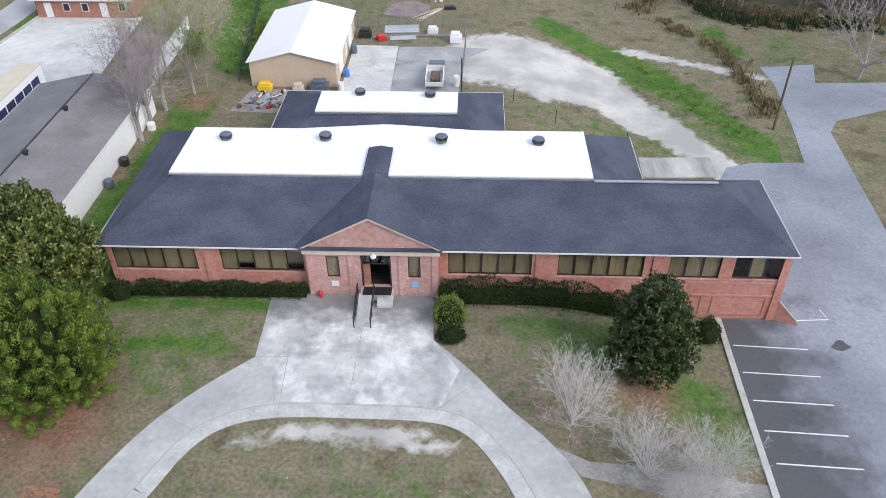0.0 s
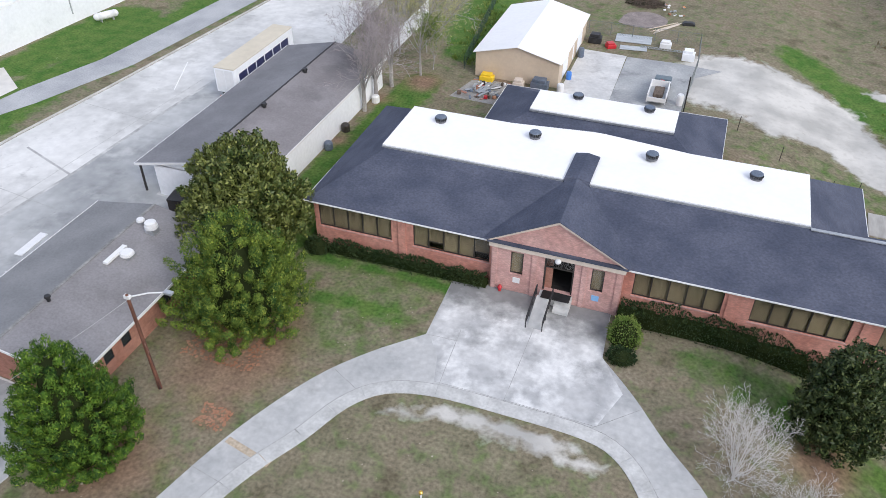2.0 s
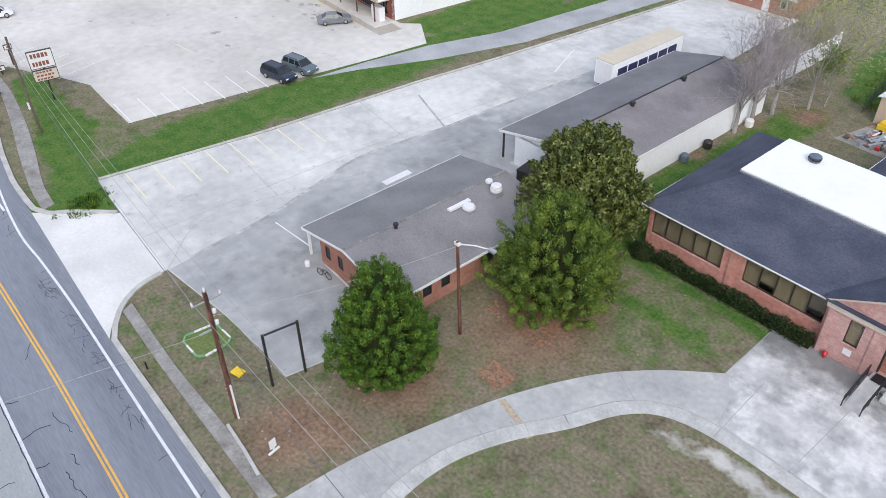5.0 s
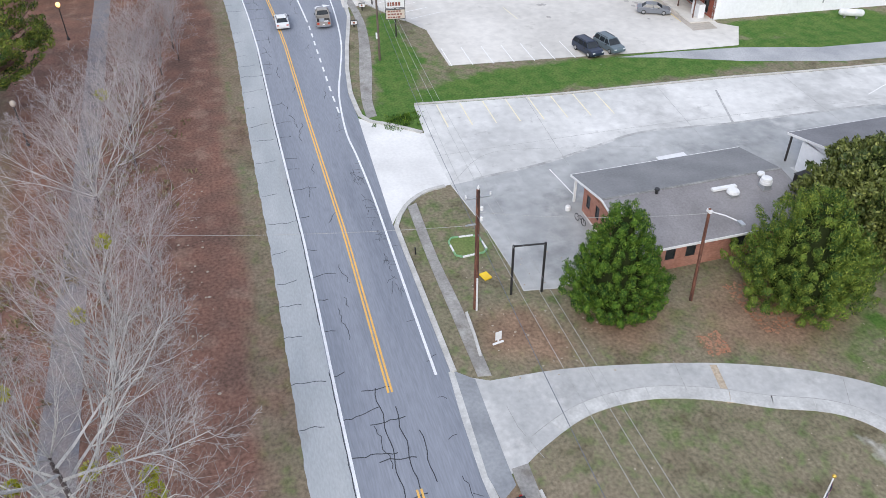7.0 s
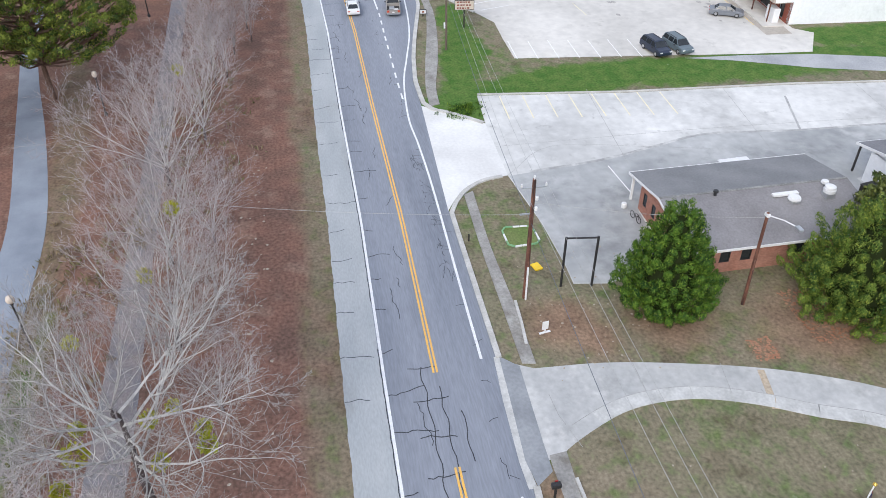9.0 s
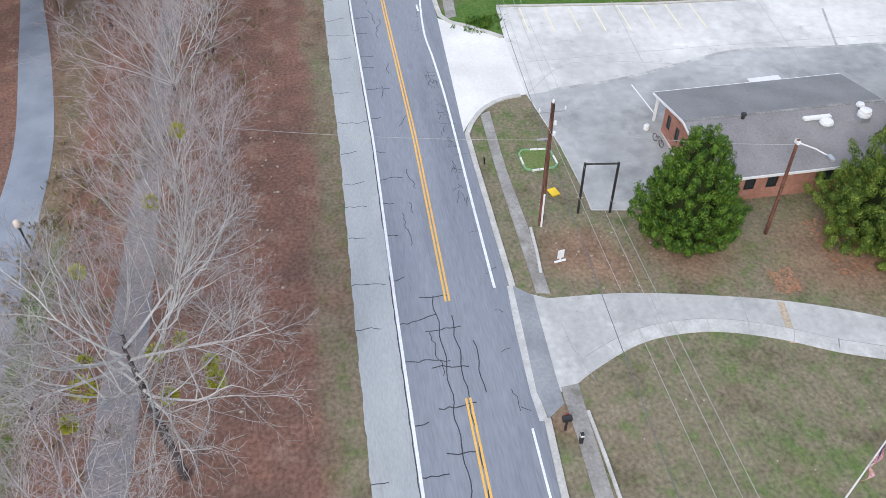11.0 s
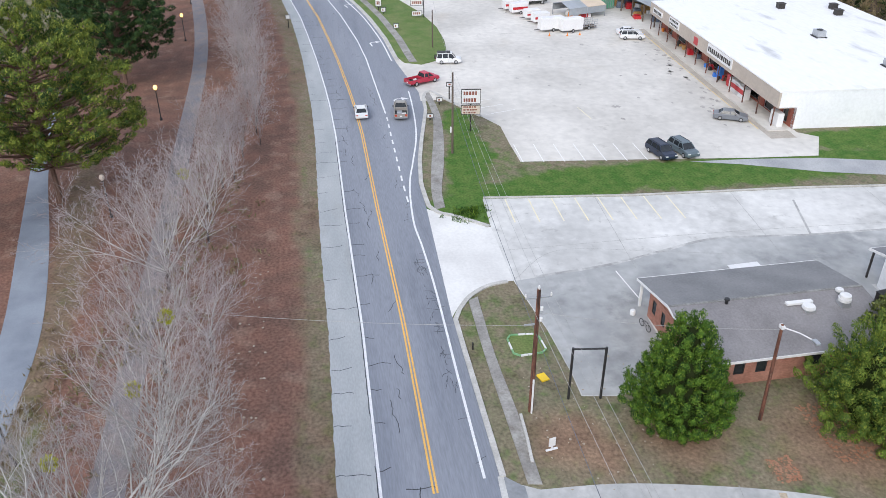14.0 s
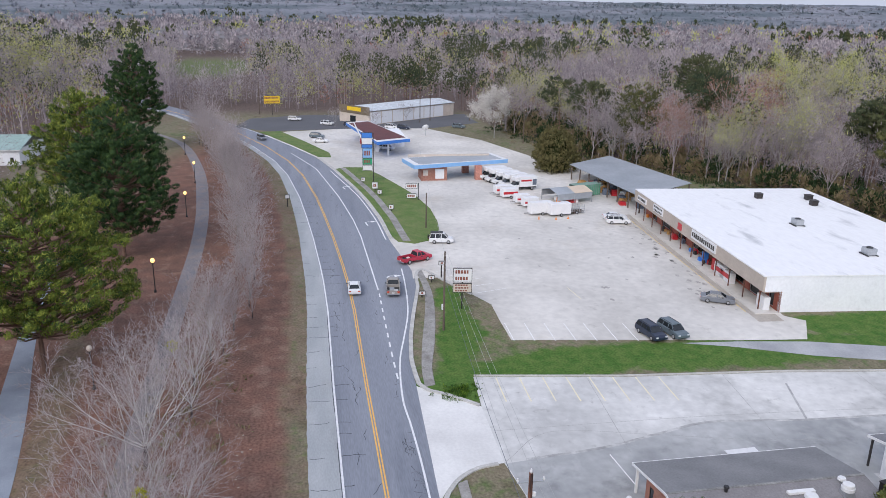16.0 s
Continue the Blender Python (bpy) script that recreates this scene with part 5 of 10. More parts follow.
    return s


TURBINE = mat("weathered_grey_steel", (0.13, 0.135, 0.15), (0.20, 0.205, 0.22), scale=2, fine=9, rough=0.5, metal=0.5, vary=0.15)


def roof_turbine(x, y, z):
    v = thing("roof_turbine", "low round dark grey roof turbine vent", "roof vent", (x, y, z), group="roof turbines")
    bm = bmesh.new()
    lathe(bm, 0, 0, [(0.47, -0.1), (0.47, 0.1), (0.5, 0.12)], 16)
    part("collar", bm, TURBINE, v)
    for i in range(18):
        w = 2 * math.pi * i / 18
        c, q, c2, q2 = math.cos(w), math.sin(w), math.cos(w + 0.25), math.sin(w + 0.25)
        bm = bmesh.new()
        face(bm, (0.5 * c, 0.5 * q, 0.12), (0.5 * c2, 0.5 * q2, 0.12), (0.54 * c2, 0.54 * q2, 0.25), (0.48 * c2, 0.48 * q2, 0.4), (0.48 * c, 0.48 * q, 0.4), (0.54 * c, 0.54 * q, 0.25))
        bmesh.ops.solidify(bm, geom=bm.faces[:], thickness=0.015)
        part("vane", bm, TURBINE, v)
    bm = bmesh.new()
    lathe(bm, 0, 0, [(0.5, 0.4), (0.44, 0.45), (0.12, 0.48)], 16)
    part("cap", bm, STEELBLUE, v, "dark round cap")
    return v


school()
first_turbine = roof_turbine(-20.7, 56.2, 7.78)
for x, y, z in ((-12.3, 56.2, 7.9), (-2.6, 55.9, 8.0), (5.4, 56.0, 7.78), (-11.1, 68.9, 5.65), (-4.2, 68.6, 5.65)):
    copy_thing(first_turbine, pose(x, y, z))


def entrance_ramp():
    r = thing("entrance_ramp", "grey wheelchair ramp with black pipe railings", "ramp", (0, 0, 0))
    bm = bmesh.new()
    a = [bm.verts.new(p) for p in ((-8.6, 41.8, 0.03), (-7.5, 41.8, 0.03), (-7.5, 44.7, 0.84), (-8.6, 44.7, 0.84), (-8.6, 44.7, 0.0), (-7.5, 44.7, 0.0))]
    for f in ((0, 1, 2, 3), (0, 3, 4), (1, 5, 2), (3, 2, 5, 4), (0, 4, 5, 1)):
        bm.faces.new([a[i] for i in f])
    part("ramp_deck", bm, CONCRETE, r)
    for x in (-8.68, -7.42):
        bm = bmesh.new()
        for t in (0, 0.33, 0.66, 1):
            y, z = 41.7 + 3.1 * t, 0.03 + 0.8 * t
            tube(bm, (x, y, z - 0.02 if t else 0.0), (x, y, z + 0.95), 0.04, n=8)
        for h in (0.5, 0.95):
            tube(bm, (x, 41.7, 0.03 + h), (x, 44.8, 0.83 + h), 0.045, n=8)
        part("railing", bm, BLACK, r, "black pipe railing")
    return r


entrance_ramp()
for x, c, lab in ((-10.5, WHITE, "white paper notice on the brick"), (-4.3, SKYBLUE, "blue notice on the brick")):
    sg = part("notice", boxes((x - 0.28, x + 0.28, 45.36, 45.4, 0.95, 1.45)), c, None)
    tagged(sg, lab, "notice")
bm = bmesh.new()
lathe(bm, -7.35, 45.05, [(0.05, 4.0), (0.2, 4.06), (0.24, 4.2), (0.16, 4.34), (0.05, 4.38)], 12)
tagged(link("globe_lamp", bm, WHITE, True), "white globe lamp over the entrance", "lamp")
bm = bmesh.new()
lathe(bm, -11.7, 45.1, [(0.12, 0.03), (0.14, 0.35), (0.2, 0.36), (0.2, 0.42), (0.1, 0.58), (0.05, 0.62)], 10)
tagged(link("hydrant", bm, RED), "small red standpipe beside the entrance wall", "hydrant")


# ---- the brick restaurant ----
def restaurant():
    s = thing("brick_restaurant", "low red brick building with grey-brown shingle roof", "building")
    wins = [(27.05, 27.95, 1.0, 2.2), (28.9, 29.8, 1.0, 2.2), (33.5, 34.5, 1.0, 2.2)]
    bm = bmesh.new()
    wall_y(bm, -34.85, -34.6, 24.4, 41.0, -0.2, 2.72, wins)
    wall_x(bm, -44.6, -34.85, 24.4, 24.65, -0.2, 2.72, [(-43.9, -43.2, 0.9, 2.2), (-42.1, -41.4, 0.9, 2.2)])
    box(bm, -44.6, -44.35, 24.65, 41.0, -0.2, 2.72)
    box(bm, -44.35, -34.85, 40.75, 41.0, -0.2, 2.72)
    part("wall", bm, RED_BRICK, s)
    for y in (24.45, 40.9):
        bm = bmesh.new()
        p = [(-45.0, 2.72), (-34.6, 2.72), (-34.6, 2.75), (-40.3, 3.75), (-45.0, 2.95)]
        a = [bm.verts.new((x, y, z)) for x, z in p]
        b = [bm.verts.new((x, y + 0.08, z)) for x, z in p]
        bm.faces.new(a)
        bm.faces.new(b[::-1])
        for i in range(5):
            bm.faces.new((a[i], a[(i + 1) % 5], b[(i + 1) % 5], b[i]))
        part("gable", bm, RED_BRICK, s)
    for a, b, z0, z1 in wins:
        w = part("window", boxes((-34.72, -34.62, a, a + 0.06, z0, z1), (-34.72, -34.62, b - 0.06, b, z0, z1), (-34.72, -34.62, a + 0.06, b - 0.06, z0, z0 + 0.06), (-34.72, -34.62, a + 0.06, b - 0.06, z1 - 0.06, z1)), BLACK, s, "small dark window")
        part("pane", boxes((-34.69, -34.68, a + 0.06, b - 0.06, z0 + 0.06, z1 - 0.06)), CAR_GLASS, w)
    for a, b in ((-43.9, -43.2), (-42.1, -41.4)):
        w = part("window", boxes((a, a + 0.06, 24.42, 24.52, 0.9, 2.2), (b - 0.06, b, 24.42, 24.52, 0.9, 2.2), (a + 0.06, b - 0.06, 24.42, 24.52, 0.9, 0.96), (a + 0.06, b - 0.06, 24.42, 24.52, 2.14, 2.2)), BLACK, s, "small dark window")
        part("pane", boxes((a + 0.06, b - 0.06, 24.46, 24.47, 0.96, 2.14)), CAR_GLASS, w)
    slopes("roof", [((-34.05, 23.95, 2.72), (-34.05, 41.35, 2.72), (-40.4, 41.35, 3.85), (-40.4, 23.95, 3.85))], BROWN_SHINGLE, s, "brown-grey shingle roof slope", 0.07)
    slopes("roof", [((-40.4, 23.95, 3.85), (-40.4, 41.35, 3.85), (-46.5, 41.35, 2.72), (-46.5, 23.95, 2.72))], DARK_SHINGLE, s, "darker grey shingle roof slope", 0.07)
    each("fascia", [(-34.05, -33.99, 23.9, 41.4, 2.58, 2.8), (-46.56, -46.5, 23.9, 41.4, 2.58, 2.8)], WHITE, s, "white painted eaves board")
    for p in ((-34.02, 2.72, -40.4, 3.85), (-40.4, 3.85, -46.52, 2.72)):
        bm = bmesh.new()
        x0, z0, x1, z1 = p
        q = [(x0, z0 - 0.14), (x1, z1 - 0.14), (x1, z1 + 0.07), (x0, z0 + 0.07)]
        a = [bm.verts.new((x, 23.88, z)) for x, z in q]
        b = [bm.verts.new((x, 23.94, z)) for x, z in q]
        bm.faces.new(a)
        bm.faces.new(b[::-1])
        for i in range(4):
            bm.faces.new((a[i], a[(i + 1) % 4], b[(i + 1) % 4], b[i]))
        part("barge_board", bm, WHITE, s)
    part("ridge_cap", boxes((-40.52, -40.28, 23.95, 41.35, 3.9, 3.945)), JOINT, s)
    for y in (24.3, 30, 35.6, 41):
        part("porch_post", boxes((-46.25, -46.05, y - 0.1, y + 0.1, 0, 2.75)), WHITE, s)
    return s


restaurant()


def exhaust_fan(x, y, z, r, h, label):
    f = thing("exhaust_fan", label, "exhaust fan", (x, y, z))
    part("curb_box", boxes((-r * 0.8, r * 0.8, -r * 0.8, r * 0.8, -0.35, h * 0.4)), GALV, f)
    bm = bmesh.new()
    lathe(bm, 0, 0, [(r * 0.9, h * 0.4), (r * 1.05, h * 0.45), (r * 1.05, h * 0.7), (r * 0.8, h * 0.72), (r * 0.95, h * 0.78), (r * 0.9, h * 0.95), (r * 0.5, h)], 18)
    part("hood", bm, WHITE, f, "white round fan hood")
    return f


exhaust_fan(-38.5, 38.4, 3.55, 0.5, 1.06, "tall white round kitchen exhaust fan")
exhaust_fan(-38.4, 35.2, 3.5, 0.52, 0.51, "low white round kitchen exhaust fan")
exhaust_fan(-39.9, 38.9, 3.8, 0.32, 0.42, "small white round exhaust fan")
tagged(link("duct", boxes((-39.3, -38.9, 33.6, 35.9, 3.75, 3.95)), WHITE), "white metal duct lying on the roof", "duct")
for x, y, z in ((-40.0, 28.8, 3.85),):
    bm = bmesh.new()
    lathe(bm, x, y, [(0.14, z), (0.14, z + 0.35), (0.24, z + 0.37), (0.2, z + 0.5)], 10)
    tagged(link("roof_vent", bm, BLACK), "small black roof vent pipe", "roof vent")


# ---- the long white-walled shop ----
SHOP_BROWN = mat("brown_grey_shingles", (0.195, 0.18, 0.185), (0.25, 0.235, 0.24), scale=0.3, fine=6, rough=0.88, bump=0.2, vary=0.14, dirt=[((0.10, 0.095, 0.10), 0.16, 0.55, 0.72, 0.7)])
SHOP_GREY = mat("slate_grey_shingles", (0.17, 0.17, 0.182), (0.22, 0.22, 0.232), scale=0.3, fine=6, rough=0.88, bump=0.2, vary=0.14, dirt=[((0.11, 0.11, 0.115), 0.2, 0.55, 0.75, 0.5)])


def long_shop():
    s = thing("long_white_shop", "long low white building with grey-brown shingle roof", "building")
    bm = boxes((-35.05, -34.85, 47.42, 75.2, -0.4, 3.3), (-45.2, -35.05, 47.42, 47.62, -0.2, 3.3), (-45.2, -45.0, 47.62, 75.0, -0.2, 3.2), (-45.0, -35.05, 74.9, 75.2, -0.2, 3.3))
    part("wall", bm, WHITE_WALL, s, "white painted block wall with rain streaks")
    bm = bmesh.new()
    p = [(-45.2, 3.2), (-34.85, 3.3), (-40.7, 4.3)]
    for y in (47.42, 75.0):
        a = [bm.verts.new((x, y, z)) for x, z in p]
        b = [bm.verts.new((x, y + 0.15, z)) for x, z in p]
        bm.faces.new(a)
        bm.faces.new(b[::-1])
        for i in range(3):
            bm.faces.new((a[i], a[(i + 1) % 3], b[(i + 1) % 3], b[i]))
    part("gable", bm, WHITE_WALL, s)
    slopes("roof", [((-34.6, 47.2, 3.3), (-34.6, 75.5, 3.3), (-40.7, 75.5, 4.4), (-40.7, 47.2, 4.4))], SHOP_BROWN, s, "stained brown-grey shingle roof slope", 0.08)
    slopes("roof", [((-40.7, 47.2, 4.4), (-40.7, 75.5, 4.4), (-47.1, 75.5, 3.05), (-47.1, 47.2, 3.05))], SHOP_GREY, s, "grey shingle roof slope", 0.08)
    part("ridge_cap", boxes((-40.78, -40.62, 47.2, 75.5, 4.46, 4.52)), BLACK, s, "dark ridge line")
    bm = bmesh.new()
    for x0, z0, x1, z1 in ((-34.55, 3.3, -40.7, 4.4), (-40.7, 4.4, -47.15, 3.05)):
        q = [(x0, z0 - 0.16), (x1, z1 - 0.16), (x1, z1 + 0.08), (x0, z0 + 0.08)]
        a = [bm.verts.new((x, 47.12, z)) for x, z in q]
        b = [bm.verts.new((x, 47.19, z)) for x, z in q]
        bm.faces.new(a)
        bm.faces.new(b[::-1])
        for i in range(4):
            bm.faces.new((a[i], a[(i + 1) % 4], b[(i + 1) % 4], b[i]))
    part("barge_board", bm, WHITE, s)
    each("fascia", [(-34.6, -34.54, 47.2, 75.5, 3.16, 3.38), (-47.16, -47.1, 47.2, 75.5, 2.9, 3.13)], WHITE, s)
    for y in (47.5, 54, 61, 68, 75):
        part("porch_post", boxes((-46.9, -46.75, y - 0.08, y + 0.08, 0, 3.05)), DARK, s)
    return s


long_shop()
for y in (58.7, 67.2):
    bm = bmesh.new()
    lathe(bm, -40.2, y, [(0.2, 4.2), (0.2, 4.62), (0.3, 4.64), (0.26, 4.85)], 10)
    tagged(link("roof_vent", bm, BLACK), "small black roof vent", "roof vent")


# ---- the store ----
def store():
    s = thing("grocery_store", "large flat-roofed store with white roof and beige fascia", "building", (-83.6, 59.2, 0), 174.9)
    bm = boxes((0, 0.25, -36, -2.6, 0, 5.3), (0.25, 54.5, -36, -35.75, 0, 5.3), (54.25, 54.5, -35.75, -2.6, 0, 5.3), (0.0, 0.25, -2.6, -0.3, 3.1, 5.3))
    part("wall", bm, WHITE_WALL, s, "white metal side wall")
    part("roof", boxes((-0.1, 54.6, -36.1, 0.05, 5.3, 5.48)), STAINED_MEMBRANE, s, "white flat roof with grey stains")
    each("seam", [*[(0.2, 54.4, y - 0.06, y + 0.06, 5.485, 5.50) for y in (-6, -12.2, -18.3, -24.5, -30.6)]], STAINED_MEMBRANE, s)
    each("fascia", [(-0.05, 54.6, -0.3, 0.0, 3.1, 5.28)], BEIGE, s, "long beige fascia over the shop front")
    each("soffit", [(0, 54.5, -2.6, -0.3, 3.0, 3.12)], BEIGE, s)
    part("walkway", boxes((-0.6, 55, -2.6, 0.9, 0, 0.14)), LOT2, s, "raised concrete walkway")
    bm = bmesh.new()
    holes = [(1.4, 3.0, 0.3, 2.6), (5.6, 8.6, 0.2, 2.7), (10.5, 15.5, 0.4, 2.7), (17.0, 21.0, 0.2, 2.7), (25, 30, 0.4, 2.6), (33, 37, 0.3, 2.7), (41, 45, 0.4, 2.7), (48, 51, 0.2, 2.7)]
    wall_x(bm, 0.0, 54.5, -2.9, -2.6, 0.0, 3.1, holes)
    part("shop_front", bm, mat("maroon_brick", (0.30, 0.085, 0.06), (0.36, 0.13, 0.09), scale=0.6, fine=5, rough=0.85, vary=0.15), s, "dark red shop front wall")
    for a, b, lo, hi in holes:
        w = part("window", boxes((a, b, -2.86, -2.74, lo, lo + 0.08), (a, b, -2.86, -2.74, hi - 0.08, hi), (a, a + 0.08, -2.86, -2.74, lo + 0.08, hi - 0.08), (b - 0.08, b, -2.86, -2.74, lo + 0.08, hi - 0.08)), GALV, s, "shop window")
        part("pane", boxes((a + 0.08, b - 0.08, -2.81, -2.8, lo + 0.08, hi - 0.08)), CAR_GLASS, w)
    for i in range(12):
        part("post", boxes((1.0 + 4.8 * i, 1.18 + 4.8 * i, -0.35, -0.23, 0.14, 3.02)), POLE_WOOD, s, "dark red canopy post")
    part("downpipe", boxes((-0.1, 0.0, -19.6, -19.45, 1.2, 4.6)), GALV, s)
    # name boards: illegible here, drawn as bars
    for x0, x1, z0, z1, rows in ((15.4, 25.0, 3.7, 5.2, 1), (38.5, 43.5, 3.75, 5.1, 2), (47.5, 52.5, 3.75, 4.7, 1)):
        sg = part("name_board", boxes((x0, x1, 0.01, 0.14, z0, z1)), WHITE, s, "white name board with dark lettering bars")
        bm = bmesh.new()
        rr = random.Random(int(x0))
        for k in range(rows):
            x = x0 + 0.5
            hh = (z1 - z0) / rows
            while x < x1 - 0.8:
                w = rr.uniform(0.4, 0.62)
                box(bm, x, x + w, 0.142, 0.165, z0 + k * hh + 0.25 * hh, z0 + k * hh + 0.75 * hh)
                x += w + 0.22
        part("lettering", bm, DARK, sg, "dark lettering bars")
    part("poster", boxes((29.5, 31.2, 0.01, 0.08, 3.5, 4.7)), RED, s, "red poster on the fascia")
    return s


store()


def shop_goods():
    base = pose(-83.6, 59.2, 0, 0, 0, 174.9)
    rr = random.Random(12)

    def put(name, bm, m, label, cat, x, y, z=0.14):
        ob = link(name, bm, m)
        ob.matrix_basis = base @ pose(x, y, z)
        return tagged(ob, label, cat)

    put("ice_chest", soft_box(-1.1, 1.1, -0.45, 0.45, 0, 1.9), WHITE, "white ice chest in front of the store", "ice chest", 1.6, -1.2)
    for k, (x, w, h) in enumerate(((13.2, 1.8, 1.7), (15.4, 1.8, 1.9))):
        put("ice_merchandiser", soft_box(-w, w, -0.45, 0.45, 0, h), WHITE, "white ice freezer with red marks outside the store", "freezer", x, -1.3)
        put("poster", boxes((-1.4, 1.4, 0.46, 0.48, 0.5, 1.2)), RED, "red lettering panel on the freezer", "poster", x, -1.28, 0.3)
    put("vending_machine", soft_box(-0.5, 0.5, -0.4, 0.4, 0, 1.85), RED, "red drinks vending machine", "vending machine", 18.5, -1.6)
    put("vending_machine", soft_box(-0.5, 0.5, -0.4, 0.4, 0, 1.85), BLUE, "blue drinks vending machine", "vending machine", 22.4, -1.6)
    for k in range(20):
        x = rr.uniform(3, 53)
        c, w = rr.choice(((ORANGE, "orange"), (BLUE, "blue"), (RED, "red"), (HAY, "straw-coloured"), (BLACK, "black"), (DARK, "dark brown"), (POLE_WOOD, "rust-brown"), (STEELBLUE, "slate blue")))
        bm = bmesh.new()
        r, h = rr.uniform(0.2, 0.38), rr.uniform(0.4, 0.9)
        if k % 2:
            lathe(bm, 0, 0, [(r * 0.85, 0), (r, h * 0.9), (r * 0.95, h)], 10)
            put("tub", bm, c, w + " plastic tub of goods outside the store", "tub", x, rr.uniform(-2.2, -0.9))
        else:
            box(bm, -r * 1.4, r * 1.4, -r, r, 0, h)
            box(bm, -r * 1.2, r * 1.2, -r * 0.8, r * 0.8, h, h + 0.2)
            put("crate", bm, c, w + " crate of goods outside the store", "crate", x, rr.uniform(-2.2, -0.9))


shop_goods()
store_base = pose(-83.6, 59.2, 0, 0, 0, 174.9)
for x, y in ((46, -22), (40, -30), (44.5, -31.5)):
    ob = link("roof_unit", boxes((-0.6, 0.6, -0.6, 0.6, 0, 0.9), (-0.7, 0.7, -0.7, 0.7, 0.9, 1.0)), DARK)
    ob.matrix_basis = store_base @ pose(x, y, 5.5)
    tagged(ob, "dark roof ventilator on the white roof", "roof unit")
for x, y in ((26, -19), (9, -21)):
    a = thing("air_conditioner", "grey rooftop air conditioner with pipework", "air conditioner", (0, 0, 0))
    a.matrix_basis = store_base @ pose(x, y, 5.5)
    part("cabinet", boxes((-0.9, 0.9, -0.7, 0.7, 0.15, 1.1)), GALV, a)
    part("base", boxes((-1.1, 1.1, -0.9, -0.7, 0, 0.15), (-1.1, 1.1, 0.7, 0.9, 0, 0.15)), BLACK, a)
    bm = bmesh.new()
    lathe(bm, 0, 0, [(0.5, 1.1), (0.5, 1.2), (0.1, 1.22)], 14)
    part("fan_grille", bm, BLACK, a)


# ---- sheds and far buildings ----
def lean_to():
    s = thing("open_shed", "long open shed with grey metal roof beside the store", "shed")
    p = [(-173.4, 62.3), (-179.3, 75.0), (-145.5, 80.5), (-138.6, 65.2)]
    slopes("roof", [((p[0][0], p[0][1], 3.7), (p[3][0], p[3][1], 3.7), (p[2][0], p[2][1], 4.6), (p[1][0], p[1][1], 4.6))], METAL, s, "pale grey corrugated metal roof", 0.12)
    for t in np.linspace(0, 1, 8):
        x, y = -173 + 34.2 * t, 62.8 + 2.9 * t
        part("post", boxes((x - 0.12, x + 0.12, y - 0.12, y + 0.12, 0, 3.7)), GREY_WOOD, s)
        x, y = -178.5 + 33 * t, 74.6 + 5.4 * t
        part("post", boxes((x - 0.12, x + 0.12, y - 0.12, y + 0.12, 0, 4.6)), GREY_WOOD, s)
    part("back_wall", boxes((-178, -146, 76.5, 76.7, 0, 3.6)), INSIDE, s)
    return s


lean_to()
rr = random.Random(21)
for k in range(22):
    x = rr.uniform(-170, -142)
    y = 63.5 + (x + 173) * 0.085 + rr.uniform(-0.8, 4)
    c, w = rr.choice(((HAY, "hay-coloured"), (HAY, "hay-coloured"), (RED, "red"), (WHITE, "white"), (RED_BRICK, "brown"), (STEELBLUE, "grey")))
    ob = thing("pallet_stack", w + " stack of bagged goods on a pallet", "pallet stack")
    a, h = rr.uniform(0.6, 1.3), rr.uniform(0.6, 1.6)
    for j in range(3):
        part("bag_layer", boxes((-a + 0.1 * j, a - 0.15 * j, -0.7 + 0.05 * j, 0.7, h * j / 3, h * (j + 1) / 3)), c, ob)
    ob.matrix_basis = pose(x, y, 0.02, 0, 0, rr.uniform(-20, 20))


